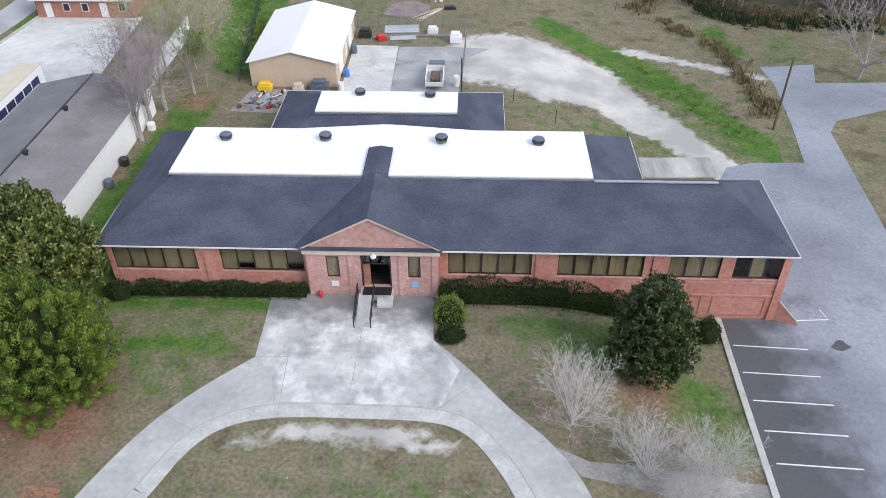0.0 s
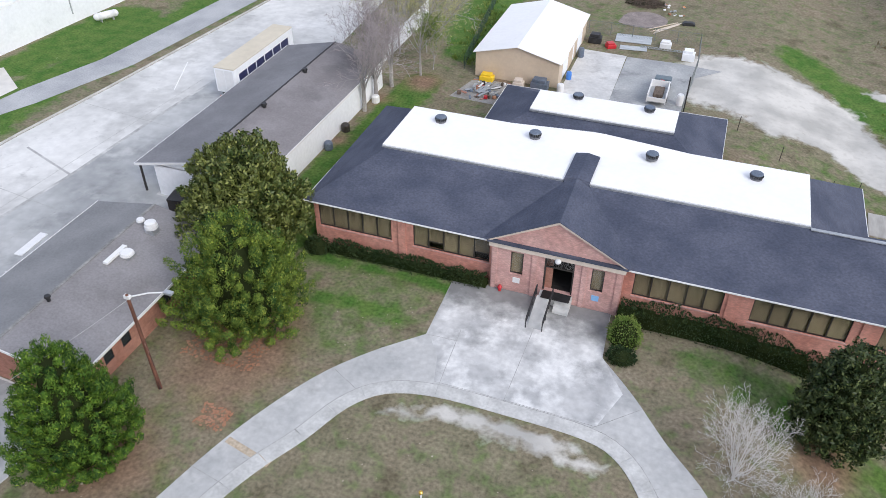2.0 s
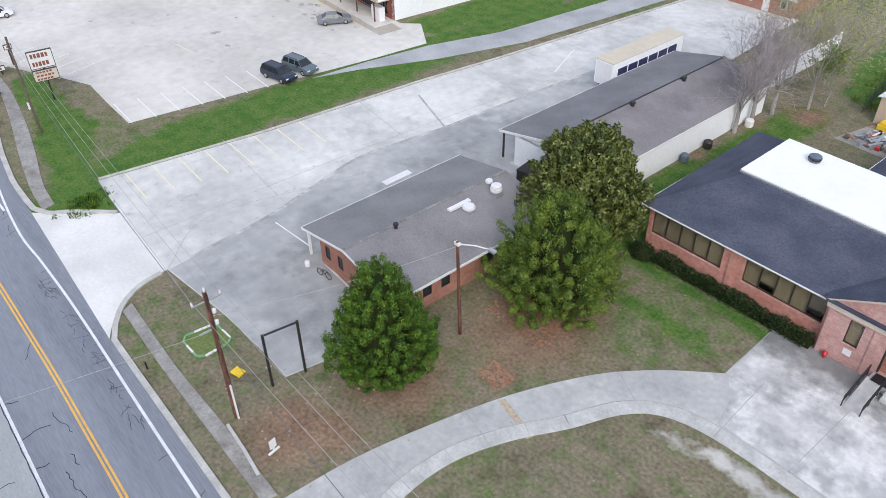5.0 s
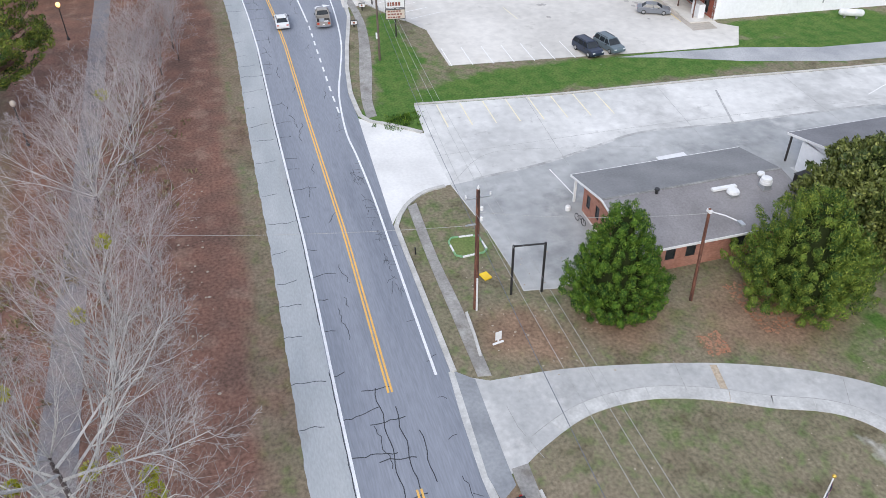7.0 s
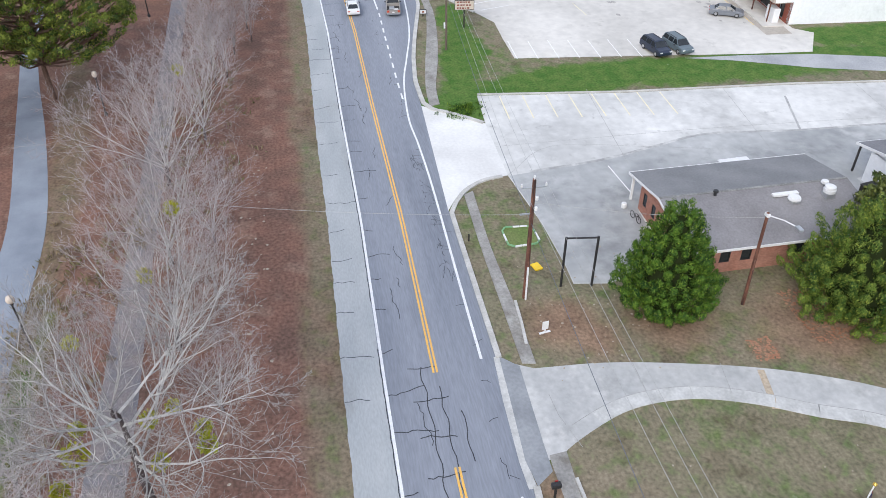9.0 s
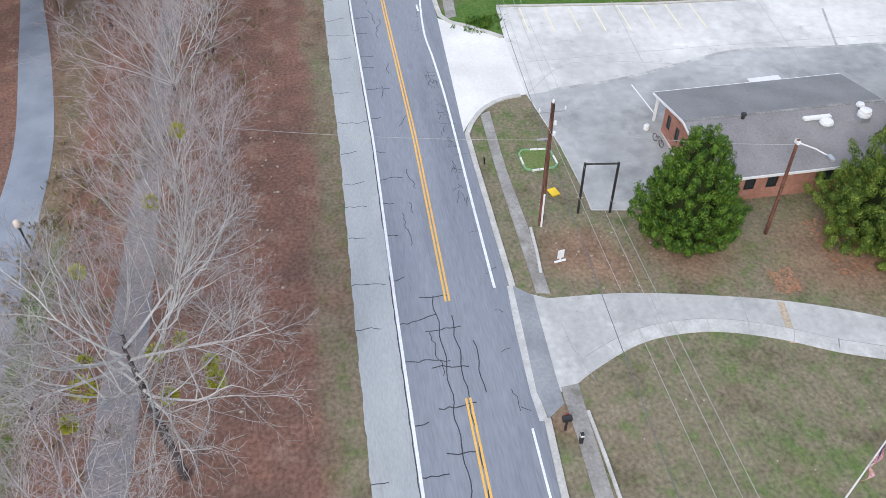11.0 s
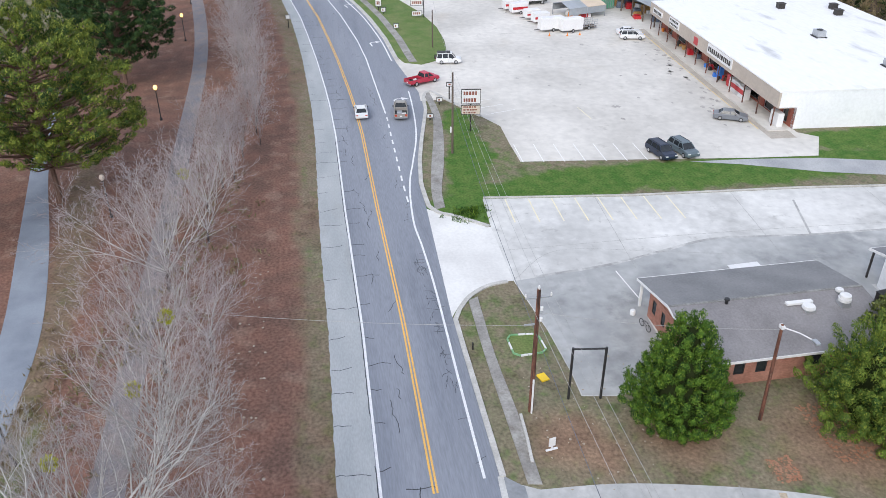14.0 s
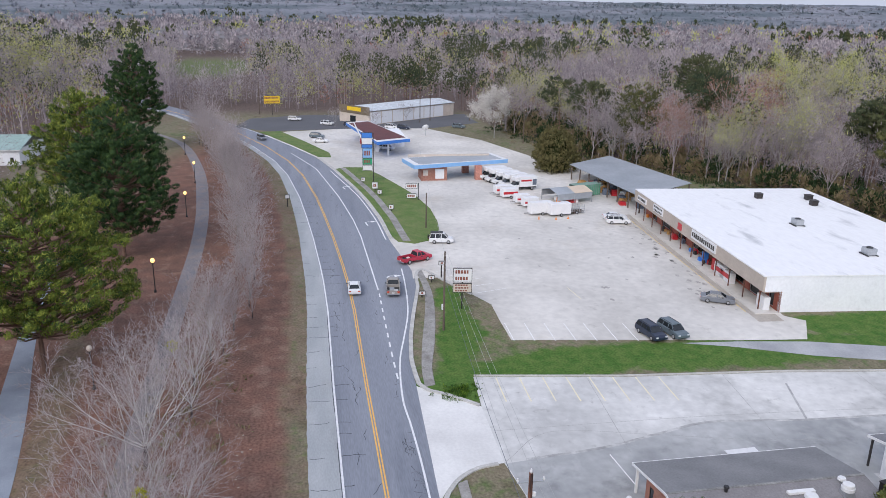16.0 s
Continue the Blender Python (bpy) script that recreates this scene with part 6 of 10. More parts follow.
def metal_shed():
    s = thing("metal_shed", "tan metal shed with white gabled roof", "shed")
    x0, x1, y0, y1 = -25.7, -15.7, 81.8, 97.6
    bm = boxes((x0, x1, y0, y0 + 0.15, -0.2, 3.0), (x0, x1, y1 - 0.15, y1, -0.2, 3.0), (x0, x0 + 0.15, y0 + 0.15, y1 - 0.15, -0.2, 3.0))
    wall_y(bm, x1 - 0.15, x1, y0 + 0.15, y1 - 0.15, -0.2, 3.0, [(84.0, 87.2, 0.0, 2.6), (89.5, 90.5, 0.0, 2.1), (92, 95.4, 0.0, 2.6)])
    part("wall", bm, TAN, s, "tan corrugated metal wall")
    bm = bmesh.new()
    for y in np.arange(x0 + 0.4, x1 - 0.2, 0.45):
        box(bm, y, y + 0.04, y0 - 0.012, y0, 0.05, 3.0)
    part("siding_ribs", bm, TAN, s)
    for y in (y0, y1 - 0.15):
        bm = bmesh.new()
        p = [(x0, 3.0), (x1, 3.0), (-20.7, 4.25)]
        a = [bm.verts.new((x, y, z)) for x, z in p]
        b = [bm.verts.new((x, y + 0.15, z)) for x, z in p]
        bm.faces.new(a)
        bm.faces.new(b[::-1])
        for i in range(3):
            bm.faces.new((a[i], a[(i + 1) % 3], b[(i + 1) % 3], b[i]))
        part("gable", bm, TAN, s)
    slopes("roof", [((-26.0, 81.5, 2.98), (-26.0, 97.9, 2.98), (-20.7, 97.9, 4.3), (-20.7, 81.5, 4.3)), ((-20.7, 81.5, 4.3), (-20.7, 97.9, 4.3), (-15.4, 97.9, 2.98), (-15.4, 81.5, 2.98))], MEMBRANE, s, "white metal roof", 0.07)
    for a, b, h in ((84.0, 87.2, 2.6), (89.5, 90.5, 2.1), (92, 95.4, 2.6)):
        d = part("door", boxes((x1 - 0.12, x1 - 0.06, a, b, 0.02, h)), WHITE_WALL, s, "pale roller door")
        part("door_panel", boxes(*[(x1 - 0.06, x1 - 0.04, a + 0.05, b - 0.05, 0.1 + 0.5 * k, 0.5 + 0.5 * k) for k in range(int(h / 0.5))]), WHITE_WALL, d)
    return s


metal_shed()


# ---- vegetation ----
def limb_mesh(name, segs, m, sides=3, points=()):
    """One mesh of tapered limbs; segs: rows of x0 y0 z0 x1 y1 z1 r0 r1; points: further rows that run out to a point."""
    s = np.array(segs)
    p0, p1, r0, r1 = s[:, 0:3], s[:, 3:6], s[:, 6:7], s[:, 7:8]
    d = p1 - p0
    d /= np.maximum(np.linalg.norm(d, axis=1, keepdims=True), 1e-6)
    ref = np.where(np.abs(d[:, 2:3]) > 0.9, np.array([[1.0, 0, 0]]), np.array([[0, 0, 1.0]]))
    u = np.cross(d, ref)
    u /= np.maximum(np.linalg.norm(u, axis=1, keepdims=True), 1e-6)
    v = np.cross(d, u)
    rings = []
    for p, r in ((p0, r0), (p1, r1)):
        for k in range(sides):
            w = 2 * math.pi * k / sides
            rings.append(p + r * (math.cos(w) * u + math.sin(w) * v))
    verts = np.stack(rings, 1).reshape(-1, 3)
    base = np.arange(len(s))[:, None] * 2 * sides
    faces = np.concatenate([base + np.array([[k, (k + 1) % sides, sides + (k + 1) % sides, sides + k]]) for k in range(sides)])
    verts, faces = verts.tolist(), faces.tolist()
    if len(points):
        s = np.array(points)
        p, q, r = s[:, 0:3], s[:, 3:6], s[:, 6:7]
        d = (q - p) / np.maximum(np.linalg.norm(q - p, axis=1, keepdims=True), 1e-6)
        u = np.cross(d, np.where(np.abs(d[:, 2:3]) > 0.9, np.array([[1.0, 0, 0]]), np.array([[0, 0, 1.0]])))
        u /= np.maximum(np.linalg.norm(u, axis=1, keepdims=True), 1e-6)
        v = np.cross(d, u)
        base = len(verts) + 4 * np.arange(len(s))[:, None]
        verts += np.stack([p + 1.3 * r * u, p + 1.3 * r * (0.87 * v - 0.5 * u), p - 1.3 * r * (0.87 * v + 0.5 * u), q], 1).reshape(-1, 3).tolist()
        faces += np.concatenate([base + np.array([[k, (k + 1) % 3, 3]]) for k in range(3)]).tolist()
    return raw(name, verts, faces, m)


def leaf_mesh(name, pos, way, length, width, m, seed=0, slim=False, facing=None):
    """Many small leaves: a bent lozenge at each pos along way; facing: the side that its flat turns to."""
    rng = np.random.default_rng(seed + 5000)
    n = len(pos)
    way = way / np.maximum(np.linalg.norm(way, axis=1, keepdims=True), 1e-6)
    side = np.cross(way, rng.normal(size=(n, 3)) if facing is None else facing + 0.3 * rng.normal(size=(n, 3)))
    side /= np.maximum(np.linalg.norm(side, axis=1, keepdims=True), 1e-6)
    L = (length * rng.uniform(0.7, 1.3, (n, 1)))
    W = (width * rng.uniform(0.7, 1.3, (n, 1)))
    if slim:
        v = np.stack([pos + 0.5 * W * side, pos + L * way, pos - 0.5 * W * side], 1).reshape(-1, 3)
        return raw(name, v.tolist(), np.arange(3 * n).reshape(-1, 3).tolist(), m)
    v = np.stack([pos, pos + 0.45 * L * way + 0.5 * W * side, pos + L * way, pos + 0.45 * L * way - 0.5 * W * side], 1).reshape(-1, 3)
    f = np.arange(4 * n).reshape(-1, 4)
    return raw(name, v.tolist(), f.tolist(), m)


def ramify(seed, height, width, limbs=7, counts=(9, 6, 4), trunk=0.2, r=0.22, twig=0.012, tilt=(20, 62), lift=0.05, lead=0.0, wild=1.0):
    """Limbs that spring from a short trunk and divide three times; rows for limb_mesh with the order of each."""
    rng = random.Random(seed)
    segs = []

    def bough(p, d, length, r0, order):
        n = (7, 5, 3, 1)[order]
        sway = wild * (0.15, 0.19, 0.2, 0.22)[order]
        line = []
        for i in range(n):
            d = (d + Vector((rng.gauss(0, sway), rng.gauss(0, sway), rng.gauss(0, sway * 0.7) + lift * (1.4 if order == 0 else 0.7)))).normalized()
            q = p + d * (length / n)
            ra, rb = (max(r0 * (1 - 0.85 * (i + k) / n), twig * 0.55) for k in (0, 1))
            segs.append((*p, *q, ra, rb, order))
            line.append((p, q, d, ra))
            p = q
        if order == 3:
            return
        k = counts[order]
        roll = rng.uniform(0, 6.28)
        for j in range(k):
            f = 0.2 + 0.8 * (j + 0.9 * rng.random()) / k
            a, b, way, ra = line[min(int(f * n), n - 1)]
            at = a.lerp(b, (f * n) % 1.0)
            roll += 2.4 + rng.uniform(-0.4, 0.4)
            side = way.orthogonal().normalized()
            side = Matrix.Rotation(roll, 3, way) @ side
            w = math.radians(rng.uniform(26, 56))
            bough(at, way * math.cos(w) + side * math.sin(w) + Vector((0, 0, 0.1)), length * (0.66 - 0.4 * f) * rng.uniform(0.75, 1.25), max(ra * 0.55, twig), order + 1)

    top = Vector((rng.uniform(-.3, .3), rng.uniform(-.3, .3), height * trunk))
    segs.append((0, 0, -0.3, *(top * 0.5), r * 1.1, r * 0.95, -1))
    segs.append((*(top * 0.5), *top, r * 0.95, r * 0.85, -1))
    if lead:
        tip = Vector((top.x * 1.4, top.y * 1.4, height * lead))
        segs.append((*top, *tip, r * 0.8, r * 0.3, -1))
    for i in range(limbs):
        w = 2 * math.pi * ((i if not lead else 1.382 * i) + rng.uniform(-0.3, 0.3)) / limbs * (1 if not lead else limbs * 0.276)
        lean = math.radians(rng.uniform(*tilt))
        reach = (height * (1 - trunk)) * math.cos(lean) + 0.5 * width * math.sin(lean)
        bough(top.lerp(tip, (i + rng.random()) / limbs) if lead else top * rng.uniform(0.7, 1.0), Vector((math.sin(lean) * math.cos(w), math.sin(lean) * math.sin(w), math.cos(lean))), reach * rng.uniform(0.8, 1.05), r * (rng.uniform(0.32, 0.46) if not lead else rng.uniform(0.28, 0.44)), 0)
    return segs


def bare_tree(name, seed, m, label, category="tree", group="", fine=None, foot=None, **k):
    t = thing(name, label, category, group=group)
    segs = ramify(seed, **k)
    under(limb_mesh("trunk", [q[:8] for q in segs if q[8] < 0], foot or m, 7), t)
    under(limb_mesh("limb_work", [q[:8] for q in segs if 0 <= q[8] < 2], m, 4), t)
    under(limb_mesh("branchwork", [q[:8] for q in segs if q[8] == 2], fine or m, 3, [q[:8] for q in segs if q[8] == 3]), t)
    return t


def foliage_points(n, profile, height, seed, lumps=0.18, z0=0.3, shell=(0.74, 1.03)):
    """Points near a crown's skin and the way out at each."""
    rng = np.random.default_rng(seed)
    t = rng.uniform(0, 1, n * 3)
    rad = profile(t)
    keep = rng.uniform(0, rad.max(), n * 3) < rad
    t, rad = t[keep][:n], rad[keep][:n]
    w = rng.uniform(0, 2 * math.pi, len(t))
    bump = np.array([noise.noise((1.6 * math.cos(a) + seed, 1.6 * math.sin(a), 5.0 * b)) + 0.6 * noise.noise((4 * math.cos(a), 4 * math.sin(a) + seed, 11.0 * b)) for a, b in zip(w, t)])
    rr = rad * rng.uniform(*shell, len(t)) * (1 + lumps * bump)
    z = z0 + t * (height - z0)
    pos = np.stack([rr * np.cos(w), rr * np.sin(w), z], 1)
    out = np.stack([np.cos(w), np.sin(w), 0.25 + 0.9 * t ** 2], 1)
    return pos, out


def core(profile, height, k, m, z0=0.3, seed=0):
    """The dark inner body of a crown, uneven; its shade is put into the colour."""
    bm = bmesh.new()
    rows = []
    for t in np.linspace(0.02, 0.86, 12):
        r = float(profile(np.array([t]))[0]) * k * (1 - 0.3 * t)
        rows.append([bm.verts.new((r * (1 + 0.15 * noise.noise((math.cos(w) * 2 + seed, math.sin(w) * 2, t * 5))) * math.cos(w), r * (1 + 0.15 * noise.noise((math.cos(w) * 2 + seed, math.sin(w) * 2, t * 5 + 9))) * math.sin(w), z0 + t * (height - z0))) for w in np.arange(0, 6.2, 2 * math.pi / 14)])
    for a, b in zip(rows, rows[1:]):
        for i in range(14):
            bm.faces.new((a[i], a[(i + 1) % 14], b[(i + 1) % 14], b[i]))
    bm.faces.new(rows[0])
    bm.faces.new(rows[-1])
    return link("inner_foliage", bm, m)


# Near-black leaf tone: the shade inside crowns is put into this colour.
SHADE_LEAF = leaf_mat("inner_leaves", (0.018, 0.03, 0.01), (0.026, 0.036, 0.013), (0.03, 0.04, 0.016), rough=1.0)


def spaced(cand, out, gap, most, seed):
    """Those of the points that keep a gap to one another."""
    rng = np.random.default_rng(seed)
    kept = []
    for i in range(len(cand)):
        if len(kept) >= most:
            break
        d = gap * rng.uniform(0.8, 1.2)
        if not kept or np.min(np.sum((cand[kept] - cand[i]) ** 2, 1)) > d * d:
            kept.append(i)
    return cand[kept], out[kept]


def sprays(pos, out, per, size, seed, flat=1.0, long=0.55):
    """A tuft at each point that leans out and up: leaves all over an egg, its tips outermost."""
    rng = np.random.default_rng(seed)
    n = len(pos)
    axis = out / np.linalg.norm(out, axis=1, keepdims=True)
    ax = np.repeat(axis, per, 0)
    u = rng.normal(size=(n * per, 3)) + 0.55 * ax
    u /= np.linalg.norm(u, axis=1, keepdims=True)
    r = np.repeat(size * rng.uniform(0.75, 1.3, (n, 1)), per, 0)
    ahead = (u * ax).sum(1, keepdims=True)
    p = np.repeat(pos, per, 0) + (u + long * np.maximum(ahead, 0) * ax) * r * rng.uniform(0.45, 1.0, (n * per, 1)) ** 0.6 * np.array([1, 1, flat])
    way = ax + np.array([0, 0, 0.5]) + 0.7 * rng.normal(size=u.shape)
    return p, way - 0.8 * (way * u).sum(1, keepdims=True) * u, u


def evergreen(name, at, height, radius, m, label, seed, profile, gap=0.7, per=120, tuft=0.42, leaf=(0.2, 0.085), lumps=0.18, z0=0.3, trunk=0.25, bark=BARK, inner=0.76, slim=True, shell=(0.9, 1.05), flame=0.55):
    t = thing(name, label, "tree", at)
    prof = lambda s: radius * profile(s)
    bm = bmesh.new()
    tube(bm, (0, 0, -0.3), (0, 0, height * 0.8), trunk, trunk * 0.3, 8)
    part("trunk", bm, bark, t)
    pos, out = foliage_points(5000, prof, height, seed, lumps, z0, shell)
    out = out + np.array([0, 0, flame])
    pos, out = spaced(pos, out, gap, 900, seed)
    deep, wide = foliage_points(2500, prof, height, seed + 7, lumps, z0, (0.6, 0.76))
    deep, wide = spaced(deep, wide + np.array([0, 0, 0.4]), gap * 1.1, 500, seed + 7)
    p, d, f = (np.concatenate(q) for q in zip(sprays(pos, out, per, tuft, seed + 1, 1.0, flame), sprays(deep, wide, per, tuft * 1.25, seed + 9)))
    under(leaf_mesh("crown", p, d, leaf[0], leaf[1], m, seed + 2, slim, f), t)
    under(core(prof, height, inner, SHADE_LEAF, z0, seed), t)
    return t


cone = lambda s: np.minimum(1.0, 0.7 + 1.6 * s) * np.maximum(1 - s ** 1.25, 0.0) ** 0.75 * 1.03
egg = lambda s: np.sqrt(np.maximum(1 - (2 * np.clip(s * 0.95 + 0.04, 0, 1) - 0.86) ** 2 / 1.3, 0.0)) * (1 - 0.35 * s)
evergreen("cedar_tree", (-31.7, 21.1, 0), 9.4, 3.85, CEDAR, "dense bright green conical cedar on the lawn", 3, cone, 0.8, 150, 0.37, flame=1.0, lumps=0.16, inner=0.6, shell=(0.86, 1.06))
evergreen("cedar_tree", (-28.9, 35.5, 0), 9.6, 4.9, CEDAR_OLIVE, "broad green and olive cedar beside the brick building", 8, cone, 0.92, 160, 0.42, flame=1.0, lumps=0.34, inner=0.56, shell=(0.8, 1.08))
evergreen("magnolia_tree", (-33.3, 44.2, 0), 9.4, 5.0, MAGNOLIA, "broad olive-green magnolia at the corner of the school", 14, egg, 0.86, 70, 0.48, (0.34, 0.17), 0.45, 0.8, inner=0.56, slim=False, shell=(0.82, 1.08))
evergreen("magnolia_tree", (12.5, 39.0, -1.5), 8.6, 2.7, DARK_MAGNOLIA, "dark glossy magnolia on the front lawn", 19, egg, 0.7, 60, 0.40, (0.28, 0.14), 0.3, 0.9, inner=0.52, slim=False, shell=(0.84, 1.06))


def shrub(name, at, rx, ry, h, m, label, seed, leaves=900, leaf=(0.16, 0.09)):
    t = thing(name, label, "shrub", at)
    rng = np.random.default_rng(seed)
    u = rng.normal(size=(leaves, 3))
    u[:, 2] = np.abs(u[:, 2])
    u /= np.linalg.norm(u, axis=1, keepdims=True)
    b = np.array([1 + 0.22 * noise.noise((2.5 * v[0] + seed, 2.5 * v[1], 2.5 * v[2])) for v in u])[:, None]
    pos = u * b * np.array([rx, ry, h]) * rng.uniform(0.85, 1.0, (leaves, 1))
    under(leaf_mesh("leaves", pos, u + rng.normal(size=u.shape) * 0.5, *leaf, m, seed), t)
    # Inner mass in the shade tone, so gaps between leaves look dark.
    bm = bmesh.new()
    bmesh.ops.create_icosphere(bm, subdivisions=2, radius=0.84)
    for v in bm.verts:
        v.co = Vector((v.co.x * rx, v.co.y * ry, max(v.co.z, -0.05) * h))
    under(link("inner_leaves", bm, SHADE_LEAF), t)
    return t


shrub("bush", (-1.55, 42.9, 0), 1.3, 1.15, 2.2, BUSH, "clipped bright yellow-green bush beside the apron", 4, 1500, (0.17, 0.1))
shrub("bush", (-1.4, 40.9, 0), 1.1, 0.85, 1.0, HEDGE, "low dark clipped bush beside the apron", 5, 900)
shrub("bush", (18.3, 43.9, -2.25), 1.1, 1.1, 1.8, HEDGE, "loose green bush by the lower wall", 6)
shrub("bush", (-27.6, 44.9, 0), 1.2, 0.9, 1.4, HEDGE, "straggly dark bush at the school corner", 7)


def hedge(pts, width, height, seed, m, label):
    """A clipped hedge along pts: leaves all over an uneven bank."""
    t = thing("hedge", label, "hedge")
    rng = np.random.default_rng(seed)
    P, D = [], []
    bm = bmesh.new()
    for (ax, ay), (bx, by) in zip(pts, pts[1:]):
        L = math.hypot(bx - ax, by - ay)
        dx, dy = (bx - ax) / L, (by - ay) / L
        k = int(L * 260)
        s = rng.uniform(0, L, k)
        w = rng.uniform(0, math.pi, k)
        wob = np.array([0.95 + 0.42 * noise.noise((a * 0.45, seed, 0)) + 0.25 * noise.noise((a * 1.7, seed, b)) for a, b in zip(s, w)])
        o = np.clip(1.5 * np.cos(w), -1, 1) * width / 2 * wob
        z = np.clip(1.45 * np.sin(w), 0, 1) * height * wob
        x, y = ax + dx * s - dy * o, ay + dy * s + dx * o
        P.append(np.stack([x, y, z + lie(x, y)], 1))
        D.append(np.stack([-dy * np.cos(w), dx * np.cos(w), np.sin(w) + 0.2], 1) + rng.normal(size=(k, 3)) * 0.5)
        n = max(2, int(L / 1.2))
        for i in range(n):
            x0, y0 = ax + dx * L * (i + 0.5) / n, ay + dy * L * (i + 0.5) / n
            g = float(lie(x0, y0))
            hh = height * (0.62 + 0.1 * math.sin(i * 2.3))
            box(bm, x0 - 0.62 * L / n, x0 + 0.62 * L / n, y0 - width * 0.34, y0 + width * 0.34, g - 0.1, g + hh)
    under(leaf_mesh("leaves", np.concatenate(P), np.concatenate(D), 0.2, 0.11, m, seed), t)
    # These boxes carry the hedge's inner shade as a near-black colour.
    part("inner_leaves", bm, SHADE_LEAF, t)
    return t


hedge([(-2.3, 45.1), (5, 45.15), (13.4, 45.2)], 1.6, 1.55, 2, HEDGE, "dark clipped hedge under the school windows")
hedge([(-26.4, 45.2), (-20, 45.25), (-13, 45.3)], 1.0, 0.85, 3, HEDGE, "low dark hedge under the school windows")

# bare trees in the park strip, built as a few kinds and repeated
park = [bare_tree("bare_tree", s, m, lab, group="bare trees of the park", fine=fm, foot=DARK_TRUNK, height=h, width=w, limbs=l, counts=kd, tilt=ti, r=r, trunk=tr, twig=tw, lead=le, wild=wi)
        for s, m, fm, lab, h, w, l, kd, ti, r, tr, tw, le, wi in (
            (38, PALE_BARK, GREY_BARK, "wide pale grey leafless tree in pine straw", 14, 15, 15, (10, 8, 5), (56, 90), 0.25, 0.5, 0.010, 0.78, 0.8),
            (32, PALE_BARK, TWIGS, "mauve-grey leafless tree in pine straw", 12, 13, 9, (8, 6, 5), (10, 58), 0.2, 0.2, 0.013, 0.0, 0.75),
            (33, PALE_BARK, TWIGS, "spreading grey leafless tree in pine straw", 11, 11, 8, (8, 6, 4), (10, 56), 0.16, 0.16, 0.013, 0.0, 0.75),
            (34, GREY_BARK, TWIGS, "twiggy mauve leafless tree in pine straw", 10.5, 8, 7, (7, 5, 3), (6, 42), 0.13, 0.12, 0.017, 0.0, 0.8),
            (35, TWIGS, TWIGS, "slender mauve leafless tree in pine straw", 11, 7, 6, (7, 5, 3), (5, 36), 0.12, 0.15, 0.019, 0.0, 0.8))]
spots = random.Random(77)
places = [(-17.2, -14.3, 0, 1.0), (-33.6, -15.2, 1, 1.0), (-22.5, -23.5, 1, 0.8), (-44, -16.6, 2, 0.95), (-46.5, -13.2, 2, 0.7), (-56, -17.8, 1, 1.0), (-65, -15.0, 2, 0.8), (-72, -15.6, 2, 0.75), (-78, -14.4, 3, 0.85), (-10, -17, 1, 0.95), (-27.5, -18.8, 2, 0.8), (-27, -11.8, 2, 0.55), (-13, -22, 2, 0.8), (-61, -18.8, 2, 0.85), (-84, -15.2, 3, 0.9), (-48, -18.6, 3, 0.8), (-39.5, -12.8, 3, 0.6)]
x = -80.0
while x > -238:
    places.append((x, float(centre(x)) - spots.uniform(13.6, 17.0) - (1.5 if x < -150 else 0), spots.choice((3, 4)), spots.uniform(0.78, 1.0) * float(np.interp(-x, [80, 110, 150, 240], [0.9, 1.05, 1.3, 1.4]))))
    x -= spots.uniform(3.0, 4.4)
used = set()
for px, py, k, s in places:
    m = pose(px, py, 0, 0, 0, spots.uniform(0, 360)) @ Matrix.Diagonal((s, s, s * spots.uniform(0.9, 1.1), 1))
    if k in used:
        copy_thing(park[k], m)
    else:
        used.add(k)
        park[k].matrix_basis = m

for i, (px, py, pz, r) in enumerate(((-16.8, -16.8, 9.5, 0.6), (-18.5, -13.6, 9.5, 0.38), (-16.4, -10.6, 9.5, 0.42), (-17.5, -10.9, 9.5, 0.35), (-19.2, -12.5, 9.5, 0.28), (-18.5, -17.0, 9.5, 0.28), (-14.9, -17.1, 9.5, 0.35), (-26.6, -19.2, 8.0, 0.4), (-16.1, -12.9, 9.0, 0.35), (-39.7, -14.6, 8.2, 0.5), (-32.0, -15.6, 8.2, 0.45), (-66, -16.4, 7.5, 0.5))):
    rng = np.random.default_rng(i)
    u = rng.normal(size=(260, 3))
    u /= np.linalg.norm(u, axis=1, keepdims=True)
    ob = leaf_mesh("mistletoe", u * r * rng.uniform(0.5, 1, (260, 1)) + np.array([px, py, pz]), u, 0.2, 0.13, MISTLETOE, i)
    tagged(ob, "yellow-green mistletoe ball in a leafless tree", "mistletoe", "mistletoe balls")

# crepe myrtles on the front lawn
myrtle = bare_tree("crepe_myrtle", 51, MYRTLE_TWIGS, "pale leafless crepe myrtle on the front lawn", group="crepe myrtles", fine=MYRTLE_TWIGS, height=4.6, width=6.4, limbs=14, counts=(8, 6, 4), r=0.11, tilt=(8, 62), trunk=0.06, twig=0.0085, wild=0.75)
myrtle.matrix_basis = pose(6.9, 33.3, -0.3) @ Matrix.Diagonal((0.88, 0.88, 0.95, 1))
for px, py, pz, rz, s in ((11.3, 30.0, -1.2, 70, 0.92), (15.4, 30.4, -2.0, 200, 0.86), (13.4, 27.8, -1.6, 310, 0.86)):
    copy_thing(myrtle, pose(px, py, pz, 0, 0, rz) @ Matrix.Diagonal((s, s, s, 1)))

